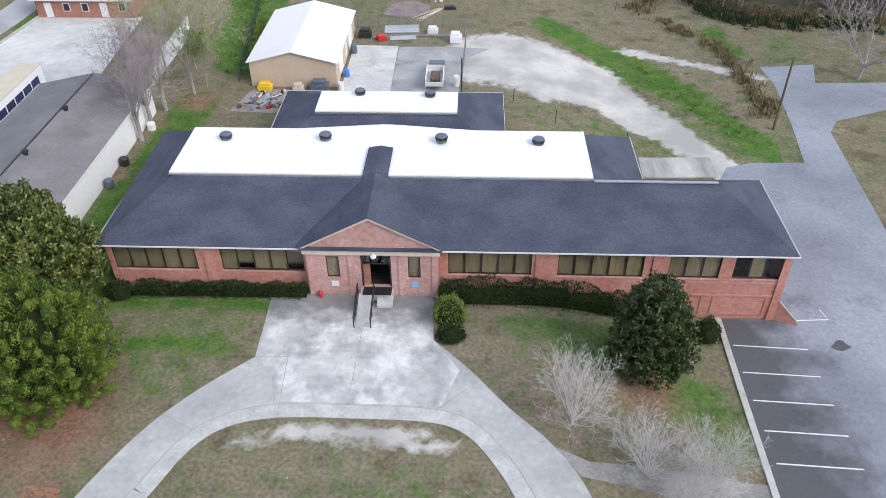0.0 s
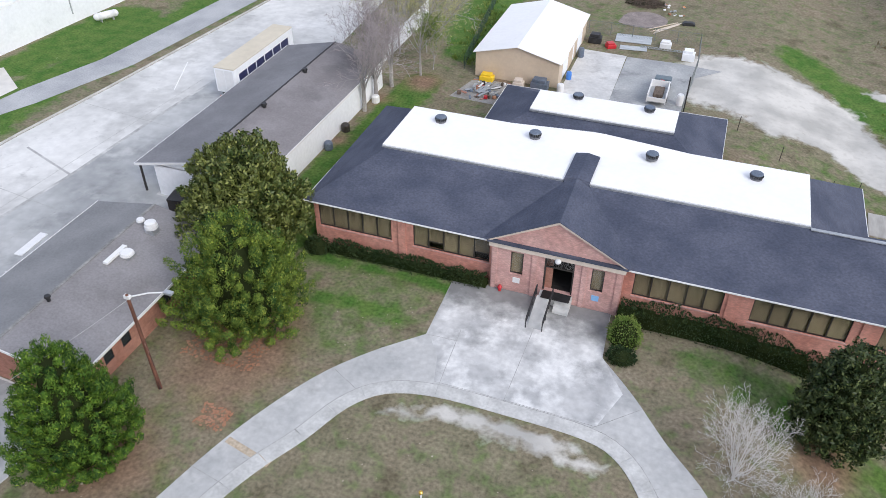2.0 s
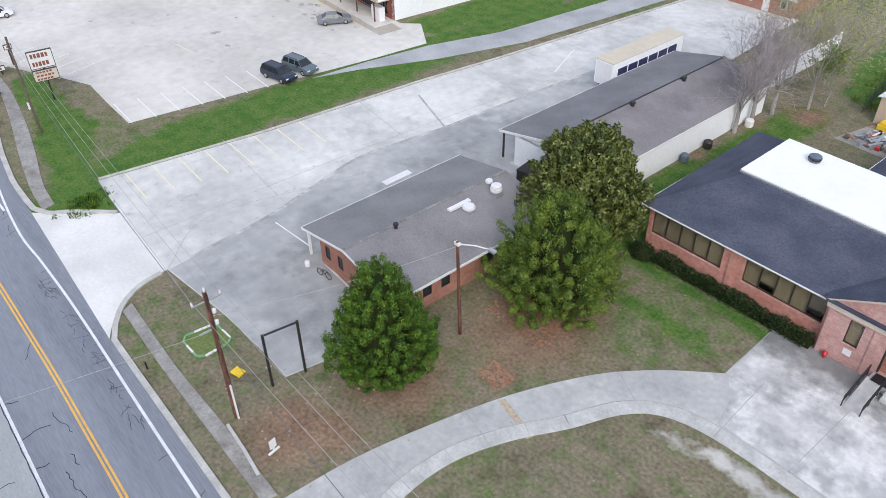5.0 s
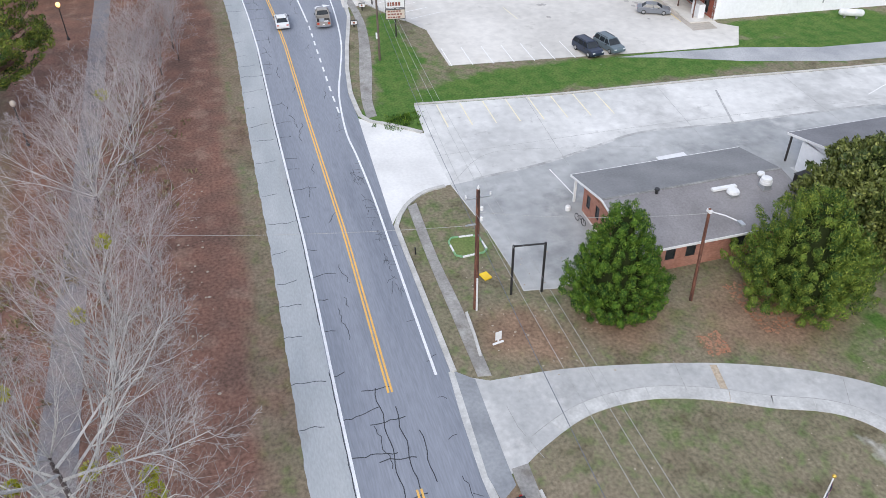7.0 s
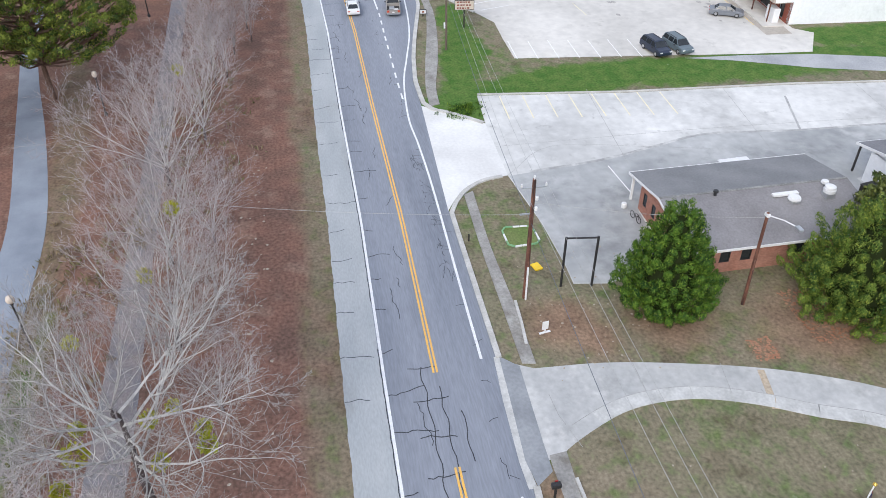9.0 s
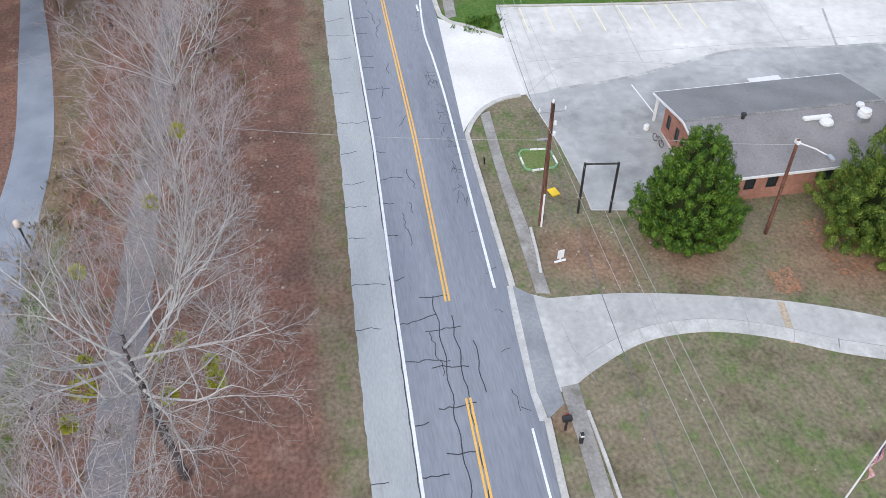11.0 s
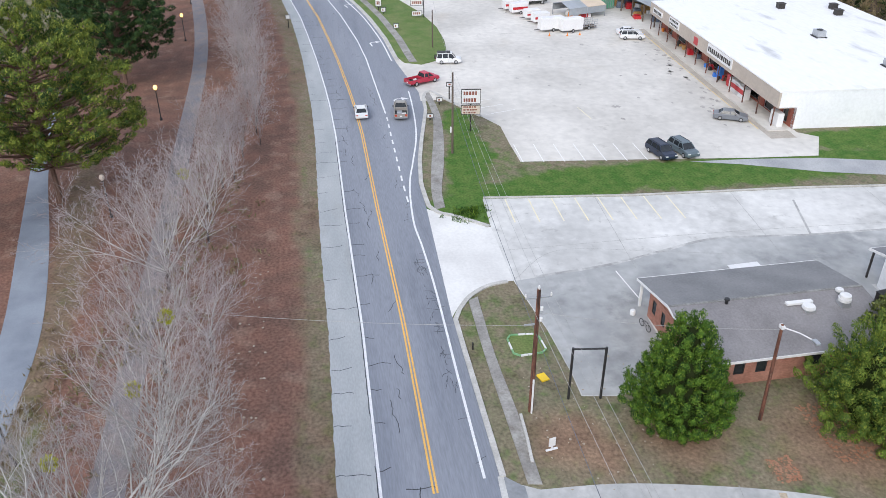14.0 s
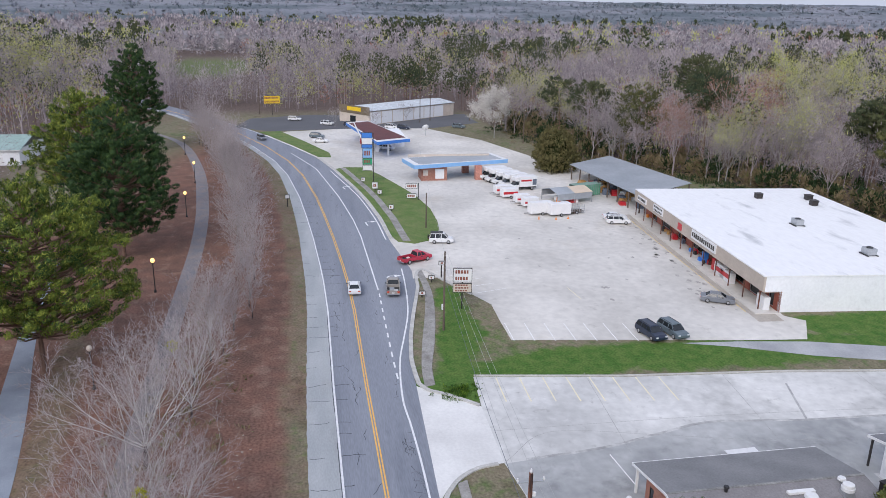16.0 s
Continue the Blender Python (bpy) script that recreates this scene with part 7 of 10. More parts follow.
# trees behind the long shop
back = bare_tree("bare_tree", 61, GREY_BARK, "pale grey leafless tree behind the long shop", fine=TWIGS, height=10, width=8, limbs=8, counts=(8, 6, 4), r=0.24, tilt=(8, 45), trunk=0.25, twig=0.014)
back.matrix_basis = pose(-34.3, 69.0, 0)
copy_thing(back, pose(-34.2, 72.0, 0, 0, 0, 120))
copy_thing(back, pose(-33.9, 75.6, 0, 0, 0, 230))


def leafy(name, at, height, radius, m, bark, label, seed, leaves=2600, leaf=(0.4, 0.22), z0=0.35):
    """A tree in bud: bare limbs and thin drifts of small leaves."""
    t = thing(name, label, "tree", at)
    segs = ramify(seed, height, radius * 2, 6, (5, 4, 2), 0.25, 0.011 * height, 0.0022 * height, (5, 42))
    under(limb_mesh("trunk", [q[:8] for q in segs if q[8] < 1], bark, 5), t)
    under(limb_mesh("branchwork", [q[:8] for q in segs if q[8] in (1, 2)], bark, 3, [q[:8] for q in segs if q[8] == 3]), t)
    ends = np.array([q[3:6] for q in segs if q[8] >= 2])
    rng = np.random.default_rng(seed)
    p = ends[rng.integers(0, len(ends), leaves)] + rng.normal(size=(leaves, 3)) * 0.035 * height
    under(leaf_mesh("leaves", p, rng.normal(size=p.shape) + np.array([0, 0, 0.5]), *leaf, m, seed), t)
    return t


leafy("budding_tree", (-31.8, 79.5, 0), 13, 5, BUDDING, GREY_BARK, "tall thin tree with yellow-green buds", 71, 4200, (0.15, 0.1))
leafy("budding_tree", (-36.5, 84.5, 0), 12, 5, BUDDING, GREY_BARK, "thin tree with yellow-green buds by the fence", 72, 4200, (0.15, 0.1))
leafy("budding_tree", (-33.5, 86.0, 0), 8, 4, BUDDING, GREY_BARK, "small leafing tree by the white fence", 73, 4200, (0.15, 0.1))
leafy("budding_tree", (-31.0, 81.5, 0), 6, 3.5, BUSH, GREY_BARK, "small green leafing tree by the fence", 74, 4200, (0.15, 0.1))


def pine(at, height, crown_r, crown_from, m, label, seed, group="", tufts=150, per=42, leaf=(0.6, 0.1)):
    """A pine: bare trunk below, limbs that spread and rise, rounded tufts of needles in boughs with gaps between."""
    t = thing("pine_tree", label, "tree", at, group=group)
    rng = np.random.default_rng(seed)
    mid, half = 0.5 * (1 + crown_from) * height, 0.5 * (1 - crown_from) * height
    u = rng.normal(size=(tufts * 7, 3))
    u /= np.linalg.norm(u, axis=1, keepdims=True)
    bough = np.array([noise.noise((2.3 * a + seed, 2.3 * b, 2.9 * c)) + 0.6 * noise.noise((5.1 * a, 5.1 * b + seed, 5.1 * c)) for a, b, c in u])
    f = (0.84 + 0.6 * bough) * rng.uniform(0.6, 1.0, len(u)) ** 0.5
    f = np.minimum(f, 1.02)
    lean = Vector((rng.uniform(-0.05, 0.05), rng.uniform(-0.05, 0.05), 1))
    c = u * f[:, None] * np.array([crown_r, crown_r, half])
    c[:, :2] *= (1 - 0.28 * np.clip(c[:, 2] / half, -0.6, 1))[:, None]
    c += np.array([lean.x * mid, lean.y * mid, mid])
    out = u * np.array([1, 1, 0.5]) + np.array([0, 0, 0.75])
    gap = 0.82 * math.sqrt(4 * math.pi * crown_r * (crown_r + half) * 0.5 / tufts)
    c, out = spaced(c, out, gap, tufts, seed)
    segs, p, r = [], Vector((0, 0, -0.3)), 0.015 * height
    for i in range(8):
        q = p + lean.normalized() * (0.92 * height + 0.3) / 8
        segs.append((*p, *q, r * (1 - 0.11 * i), r * (1 - 0.11 * (i + 1))))
        p = q
    for x, y, z in c[::5]:
        z0 = max(crown_from * height * 0.9, z - 0.45 * math.hypot(x, y))
        a = Vector((lean.x * z0, lean.y * z0, min(z0, 0.9 * height)))
        b = Vector((x, y, z))
        k = a.lerp(b, 0.55) + Vector((0, 0, -0.05 * (b - a).length))
        segs += [(*a, *k, 0.007 * height * 0.7, 0.0035 * height), (*k, *b, 0.0035 * height, 0.0015 * height)]
    under(limb_mesh("trunk", segs, BARK, 6), t)
    pos, way, flat = sprays(c, out, per, gap * 0.64, seed + 1, 0.7)
    under(leaf_mesh("needles", pos, way, *leaf, m, seed, True, flat), t)
    return t


pine((-77.8, -32.4, 0), 23, 10.4, 0.2, PINE, "tall pine with yellow-green needles beside the park path", 81, "park pines", 900, 90, (0.36, 0.13))
pine((-121, -32.6, 0), 24.5, 8.6, 0.12, PARK_PINE, "tall dark green pine in the park", 82, "park pines", 760, 80, (0.46, 0.15))
pine((-142, -42.0, 0), 25, 9.0, 0.22, PINE, "tall olive pine in the park", 83, "park pines", 560, 66, (0.5, 0.18))
pine((-64, -40.0, 0), 17, 5.0, 0.4, DARK_PINE, "dark green pine beside the park path", 84, "park pines", 160, 60, (0.4, 0.12))
pine((-222, -48.0, 0), 29, 7.4, 0.2, PARK_PINE, "very tall dark pine beyond the park", 85, "park pines", 420, 60, (0.7, 0.22))
leafy("park_tree", (-248, -80, 0), 30, 14, BUDDING, MAUVE_BARK, "huge grey tree with yellow-green crown", 86, 5200, (0.55, 0.3))
leafy("park_tree", (-238, -84, 0), 26, 12, BARE_WOODS, MAUVE_BARK, "huge grey leafless tree beyond the park", 87, 3600, (0.6, 0.2))
leafy("park_tree", (-196, -78, 0), 11, 6, BARE_WOODS, GREY_BARK, "gnarled grey leafless tree", 88, 200, (0.5, 0.2))

# the edge of the woods behind the store: kinds repeated along it
edge_kinds = [
    bare_tree("woodland_tree", 91, MAUVE_BARK, "mauve leafless tree at the edge of the woods", group="trees behind the store", foot=GREY_BARK, height=18, width=10, limbs=6, counts=(6, 4, 3), r=0.17, tilt=(5, 35), trunk=0.22, twig=0.036),
    bare_tree("woodland_tree", 92, GREY_BARK, "pale grey leafless tree at the edge of the woods", group="trees behind the store", fine=TWIGS, height=16, width=11, limbs=6, counts=(6, 4, 3), r=0.16, tilt=(6, 40), trunk=0.25, twig=0.034),
    pine((-150, 128, 0), 23, 6.0, 0.5, FAR_PINE, "tall pine at the edge of the woods", 93, "trees behind the store", 110, 50, (0.7, 0.24)),
    pine((-132, 122, 0), 21, 6.5, 0.4, leaf_mat("olive_pine_needles", (0.035, 0.05, 0.018), (0.10, 0.105, 0.035), (0.18, 0.17, 0.06), scale=0.3), "tall olive pine at the edge of the woods", 94, "trees behind the store", 110, 50, (0.7, 0.24)),
    leafy("woodland_tree", (-120, 130, 0), 19, 9, RUSTY, MAUVE_BARK, "rust-red budding maple at the edge of the woods", 95, 5200, (0.3, 0.16)),
    leafy("woodland_tree", (-170, 120, 0), 18, 9, BARE_WOODS, MAUVE_BARK, "hazy grey-brown tree at the edge of the woods", 96, 2600, (0.4, 0.14)),
    leafy("woodland_tree", (-100, 140, 0), 20, 10, BUDDING, GREY_BARK, "yellow-green budding tree at the edge of the woods", 97, 5200, (0.32, 0.18)),
]
edge_kinds[0].matrix_basis = pose(-160, 104, 0)
edge_kinds[1].matrix_basis = pose(-118, 114, 0)
for i in range(56):
    t = spots.random()
    ex = -262 + 205 * t
    ey = float(np.interp(ex, [-262, -235, -195, -162, -124, -90, -57], [64, 70, 76, 100, 114, 122, 134])) + spots.uniform(0, 34) * (0.4 + spots.random())
    k = spots.choices(range(7), (7, 5, 2.6, 2.0, 1.0, 5, 1.4))[0]
    s = spots.uniform(0.72, 1.12)
    copy_thing(edge_kinds[k], pose(ex, ey, 0, 0, 0, spots.uniform(0, 360)) @ Matrix.Diagonal((s, s, s, 1)))
for k, ex, ey, s in ((4, -170.2, 108.5, 1.2), (1, -160.1, 117.6, 1.0), (2, -188.8, 106.2, 1.12), (3, -189.4, 86.0, 1.05), (2, -206.6, 79.0, 0.95), (6, -200, 150, 1.35), (6, -190, 175, 1.4), (3, -165.6, 138.9, 0.9), (1, -190.1, 80.4, 1.1), (2, -215, 120, 1.1), (2, -240, 130, 1.2), (6, -235, 165, 1.3), (3, -150, 142, 1.0)):
    copy_thing(edge_kinds[k], pose(ex, ey, 0, 0, 0, spots.uniform(0, 360)) @ Matrix.Diagonal((s, s, s, 1)))
evergreen("broad_evergreen", (-184, 62, 0), 11, 6.0, leaf_mat("bronze_leaves", (0.085, 0.085, 0.03), (0.12, 0.105, 0.04), (0.2, 0.17, 0.07)), "broad bronze-green evergreen behind the parked trucks", 101, egg, 1.3, 46, 0.75, (0.5, 0.26), 0.3, 0.5, slim=False)
leafy("blossom_tree", (-240, 59.5, 0), 15, 4.6, leaf_mat("white_blossom", (0.62, 0.6, 0.56), (0.7, 0.68, 0.64), (0.5, 0.45, 0.4)), GREY_BARK, "tree in pale white blossom", 102, 9000, (0.34, 0.2))


def woods(name, m, label, spots_xy, height, flecks, fleck, seed, trunk_m=None, tiers=1):
    """Far woodland as one mass: each crown a rounded haze of short sprays; tiers: in so many flat pads, as a pine."""
    rng = np.random.default_rng(seed)
    n = len(spots_xy)
    h = height * rng.uniform(0.6, 1.15, n) * (1 + 0.35 * np.array([noise.noise((a * 0.025 + seed, b * 0.025, 6.0)) for a, b in spots_xy]))
    base = np.stack([spots_xy[:, 0], spots_xy[:, 1], lie(spots_xy[:, 0], spots_xy[:, 1])], 1)
    u = rng.normal(size=(n, flecks, 3))
    u /= np.linalg.norm(u, axis=2, keepdims=True)
    rad = rng.uniform(0.25, 1.0, (n, flecks, 1)) ** 0.5
    fat = rng.uniform(0.22, 0.33, (n, 1))
    if tiers == 1:
        mid = base + np.stack([0 * h, 0 * h, 0.56 * h], 1)
        pos = mid[:, None, :] + u * rad * np.stack([h * fat[:, 0], h * fat[:, 0], h * 0.46], 1)[:, None, :]
    else:
        pick = rng.integers(0, tiers, (n, flecks))
        f = (pick + 0.5) / tiers
        w = 2.4 * pick + rng.uniform(0, 6.28, (n, 1))
        off = 0.17 * (1 - f) * h[:, None]
        pad = np.stack([np.cos(w) * off, np.sin(w) * off, (0.48 + 0.45 * f) * h[:, None]], 2)
        pos = base[:, None, :] + pad + u * rad * (h[:, None] * (0.19 - 0.08 * f))[:, :, None] * np.array([1, 1, 0.62])
    way = pos - (base + np.stack([0 * h, 0 * h, 0.3 * h], 1))[:, None, :]
    way /= np.maximum(np.linalg.norm(way, axis=2, keepdims=True), 1e-6)
    way = (way + rng.normal(size=way.shape) * 0.35).reshape(-1, 3)
    pos = pos.reshape(-1, 3)
    way /= np.maximum(np.linalg.norm(way, axis=1, keepdims=True), 1e-6)
    side = np.cross(way, rng.normal(size=way.shape))
    side /= np.maximum(np.linalg.norm(side, axis=1, keepdims=True), 1e-6)
    far = np.repeat(np.hypot(spots_xy[:, 0], spots_xy[:, 1]), flecks)[:, None]
    k = (0.5 + far / 500) * rng.uniform(0.65, 1.35, (len(pos), 1))
    v = np.stack([pos + 0.5 * fleck[1] * k * side, pos + fleck[0] * k * way, pos - 0.5 * fleck[1] * k * side], 1).reshape(-1, 3)
    ob = raw(name, v.tolist(), np.arange(len(v)).reshape(-1, 3).tolist(), m)
    near = np.hypot(spots_xy[:, 0], spots_xy[:, 1]) < 520
    if trunk_m and near.any():
        b, hh = base[near], h[near]
        segs = np.stack([b[:, 0], b[:, 1], b[:, 2], b[:, 0] + 0.02 * hh, b[:, 1], b[:, 2] + 0.75 * hh, 0.005 * hh + 0.05, 0.04 + 0 * hh], 1)
        tk = limb_mesh("woodland_trunks", segs, trunk_m, 3)
        tagged(tk, "slim grey trunks of " + label.split(" ", 1)[1], "woodland", "", "stuff")
    return tagged(ob, label, "woodland", "", "stuff")


def canopy_sheet(name, m, label, r0, r1, a0, a1, rows, cols, height, seed):
    """The closed canopy of far woods: an uneven sheet of crowns, seen from afar."""
    r = np.geomspace(r0, r1, rows)
    a = np.radians(np.linspace(a0, a1, cols))
    rr, aa = np.meshgrid(r, a, indexing="ij")
    rng = np.random.default_rng(seed)
    px = (rr * (1 + rng.normal(size=rr.shape) * 0.004) * np.cos(aa)).ravel()
    py = (rr * np.sin(aa + rng.normal(size=rr.shape) * 0.0012)).ravel()
    lump = np.array([noise.noise((x * 0.004 + seed, y * 0.004, 0.5)) for x, y in zip(px, py)])
    z = lie(px, py) + height * (0.72 + 0.3 * lump + rng.uniform(0, 0.3, len(px)))
    z = np.where(rr.ravel() < r[4], lie(px, py) - 3, z)
    keep = clear(np.stack([px, py], 1))
    z = np.where(keep, z, lie(px, py) - 3)
    idx = np.arange(len(px)).reshape(rr.shape)
    f = np.stack([idx[:-1, :-1], idx[:-1, 1:], idx[1:, 1:], idx[1:, :-1]], -1).reshape(-1, 4)
    ob = raw(name, np.stack([px, py, z], 1).tolist(), f.tolist(), m)
    ob.data.polygons.foreach_set("use_smooth", [True] * len(ob.data.polygons))
    return tagged(ob, label, "woodland", "", "stuff")


def clear(p):
    """Keeps the woods off what is built or open: the road, the lots, the park, the field."""
    x, y = p[:, 0], p[:, 1]
    off = y - centre(np.maximum(x, -400))
    ok = ~((x > -308) & (off > -26) & (y < np.interp(x, [-330, -306, -262, -235, -195, -162, -124, -57, 80], [60, 70, 74, 78, 84, 108, 124, 142, 150])))
    ok &= ~((x > -280) & (y > -64) & (y < 0))
    ok &= ~((x > -236) & (x < -176) & (y > -112) & (y < 0))
    ok &= ~((x > -130) & (y > -90) & (y < 0))
    ok &= ~((x < -372) & (x > -660) & (y > 0.158 * x) & (y < 0.068 * x))
    return ok


def scatter(n, r0, r1, a0, a1, seed):
    rng = np.random.default_rng(seed)
    r = np.sqrt(rng.uniform(r0 ** 2, r1 ** 2, n))
    a = np.radians(rng.uniform(a0, a1, n))
    p = np.stack([r * np.cos(a), r * np.sin(a)], 1)
    return p[clear(p)]


def shares(p, cuts, seed, stray=0.16):
    """Points split by a slow noise into drifts, by the shares wanted."""
    v = np.array([noise.noise((a * 0.009 + 3 * seed, b * 0.009, 3.0)) for a, b in p]) + np.random.default_rng(seed).normal(size=len(p)) * stray
    order = np.argsort(np.argsort(v)) / max(len(p), 1)
    out, lo = [], 0.0
    for c in cuts:
        out.append(p[(order >= lo) & (order < lo + c)])
        lo += c
    return out


near_w = shares(scatter(4700, 150, 640, 128, 214, 5), (0.66, 0.16, 0.06, 0.12), 1, 0.2)
far_w = shares(scatter(3800, 620, 1300, 135, 206, 6), (0.72, 0.15, 0.03, 0.10), 2, 0.14)
for k, (name, m, lab, hgt) in enumerate((("bare_woods", BARE_WOODS, "hazy grey-brown leafless woods", 18), ("budding_woods", BUDDING, "patches of yellow-green budding woods", 16), ("rusty_woods", RUSTY, "patches of rust-red budding woods", 14), ("pine_woods", FAR_PINE, "dark patches of pine woods", 22))):
    woods(name, m, lab, near_w[k], hgt, 100 if k < 3 else 150, (1.0, 0.22) if k < 3 else (0.8, 0.5), 1 + k, MAUVE_BARK if k < 3 else BARK, 1 if k < 3 else 6)
    woods(name, m, lab, far_w[k], hgt, 36, (1.3, 0.62) if k < 3 else (1.1, 0.9), 11 + k, None, 1 if k < 3 else 5)
# The farthest woods take the haze-painted material; no haze is rendered.
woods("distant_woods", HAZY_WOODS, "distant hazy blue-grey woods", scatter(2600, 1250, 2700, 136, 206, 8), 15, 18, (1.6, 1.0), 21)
canopy_sheet("wooded_plain", FAR_CANOPY, "far mixed woods, mauve and dark green", 740, 1350, 133, 208, 80, 280, 11, 31)
canopy_sheet("distant_woods", HAZY_WOODS, "distant wooded hills with blue-grey haze painted into their colour", 1150, 4300, 131, 210, 130, 420, 16, 32)
thick = np.array([(x, float(np.interp(x, [-262, -195, -162, -124, -57], [68, 80, 103, 115, 133])) + spots.uniform(0, 1) ** 1.6 * 26) for x in [spots.uniform(-275, -50) for _ in range(520)]])
woods("thicket", HEDGE, "dark evergreen thicket under the trees", thick[:150], 5.5, 90, (1.1, 0.5), 41)
woods("thicket", DRY_LEAF, "rusty brown thicket under the trees", thick[150:], 5.0, 80, (1.1, 0.35), 42)
bend = bare_tree("bare_tree", 111, GREY_BARK, "dark spreading leafless tree beside the lower lane", fine=TWIGS, height=11, width=13, limbs=7, counts=(7, 5, 3), r=0.26, tilt=(10, 60), trunk=0.2, twig=0.024)
bend.matrix_basis = pose(47.5, 90, -2.3)
# woods and brush beyond the field behind the school
side_w = np.array([(x, float(np.interp(x, [31, 34.5, 37, 43, 52, 80], [126, 118, 110.5, 108.5, 107.5, 105])) + spots.uniform(1.5, 20)) for x in [spots.uniform(31, 80) for _ in range(110)]])
woods("pine_woods", FAR_PINE, "dark evergreen woods beyond the field", side_w[:60], 12, 260, (1.1, 0.6), 4, BARK, 7)
woods("bare_woods", BARE_WOODS, "grey leafless woods beyond the field", side_w[60:], 12, 220, (1.2, 0.3), 5, GREY_BARK)


def weeds(name, m, label, pts, width, n, size, seed):
    rng = np.random.default_rng(seed)
    P = []
    for _ in range(n):
        i = rng.integers(0, len(pts) - 1)
        t = rng.random()
        x = pts[i][0] + t * (pts[i + 1][0] - pts[i][0]) + rng.normal() * width
        y = pts[i][1] + t * (pts[i + 1][1] - pts[i][1]) + rng.normal() * width
        P.append((x, y, float(lie(x, y))))
    P = np.repeat(np.array(P), 14, 0)
    P[:, :2] += rng.normal(size=(len(P), 2)) * size * 0.5
    ob = leaf_mesh(name, P, rng.normal(size=P.shape) * 0.6 + np.array([0, 0, 1.0]), size, size * 0.25, m, seed)
    return tagged(ob, label, "undergrowth", "", "stuff")


weeds("brush", DRY_LEAF, "dry brown brush along the ditch", [(27, 108), (32, 100), (33.5, 92), (34, 84), (33.5, 80)], 0.7, 150, 0.7, 3)
weeds("brush", DRY_LEAF, "dry brown brush on the bank", [(24, 112), (28, 122), (32, 140)], 1.2, 120, 0.9, 4)
weeds("weeds", BUSH, "tufts of green weeds on the bank", [(22, 92), (26, 84), (30, 76)], 1.6, 90, 0.3, 5)
weeds("weeds", BUSH, "green weeds along the fence", [(-28, 84), (-30, 100), (-33, 115)], 1.0, 120, 0.5, 6)
weeds("weeds", CEDAR, "clump of green weeds in the verge corner", [(-66, 12), (-67, 14)], 0.9, 60, 0.35, 7)
weeds("undergrowth", DRY_LEAF, "dry undergrowth among the park trees", [(-15, -24), (-40, -25), (-60, -15), (-90, -16)], 2.2, 260, 0.55, 9)
weeds("undergrowth", HEDGE, "dark evergreen undergrowth at the edge of the woods", [(-262, 66), (-195, 78), (-162, 100), (-124, 112), (-57, 130)], 2.6, 700, 0.8, 10)
weeds("undergrowth", DRY_LEAF, "rusty brown undergrowth at the edge of the woods", [(-262, 68), (-195, 80), (-162, 103), (-124, 115), (-57, 133)], 3.4, 700, 0.8, 11)

weeds("undergrowth", HEDGE, "dark evergreen thicket at the edge of the field", [(32, 122), (35, 113), (38, 109), (45, 108), (56, 107)], 1.0, 500, 0.7, 12)
weeds("undergrowth", DRY_LEAF, "rust-brown thicket at the edge of the field", [(34, 121), (38, 111.5), (45, 109.5), (60, 108.5)], 1.6, 400, 0.7, 13)


def litter(label, n, area, size, m, seed):
    """Small pale bits lying flat: dead leaves, paper, chips of stone."""
    rng = np.random.default_rng(seed)
    x, y = rng.uniform(area[0], area[1], n), rng.uniform(area[2], area[3], n)
    pos = np.stack([x, y, lie(x, y) + 0.035], 1)
    w = rng.uniform(0, 6.28, n)
    V, Fc = [], []
    for p, a in zip(pos, w):
        s = size * rng.uniform(0.5, 1.5)
        i = len(V)
        for k in range(5):
            b = a + 1.2566 * k
            V.append((p[0] + s * rng.uniform(0.5, 1) * math.cos(b), p[1] + s * rng.uniform(0.5, 1) * math.sin(b), p[2] + 0.02 * (k % 2)))
        Fc.append(list(range(i, i + 5)))
    return tagged(raw("litter", V, Fc, m), label, "litter", "", "stuff")


PALE_CHIP = mat("pale_chips", (0.46, 0.41, 0.34), (0.33, 0.27, 0.20), scale=2, fine=9, rough=0.9)
litter("small pale bits of litter on the lawn", 45, (-18, 3, 12, 31), 0.07, PALE_CHIP, 1)
litter("dead leaves and chips on the lawn by the pole", 70, (-40, -25, 11, 20), 0.09, PALE_CHIP, 2)
litter("pale chips of stone and paper along the straw", 60, (-62, -20, -12.5, -8.5), 0.13, PALE_CHIP, 3)
litter("dead leaves on the lawn before the school", 20, (-26, -17, 33, 44), 0.06, PALE_CHIP, 4)
litter("rust-brown shed foliage under the cedar", 420, (-31.5, -25.4, 30.6, 34.6), 0.13, MULCH, 5)
litter("broken red clay on the lawn", 120, (-26.9, -24.7, 25.4, 27.3), 0.12, MULCH, 6)


# ---- vehicles ----
TAIL = mat("tail_light", (0.45, 0.03, 0.02), (0.5, 0.08, 0.03), scale=4, fine=12, rough=0.3)
HEAD = mat("head_light", (0.75, 0.77, 0.8), (0.7, 0.72, 0.75), scale=4, fine=12, rough=0.15)
PLASTIC = mat("black_plastic", (0.03, 0.03, 0.032), (0.045, 0.045, 0.048), scale=4, fine=12, rough=0.6)


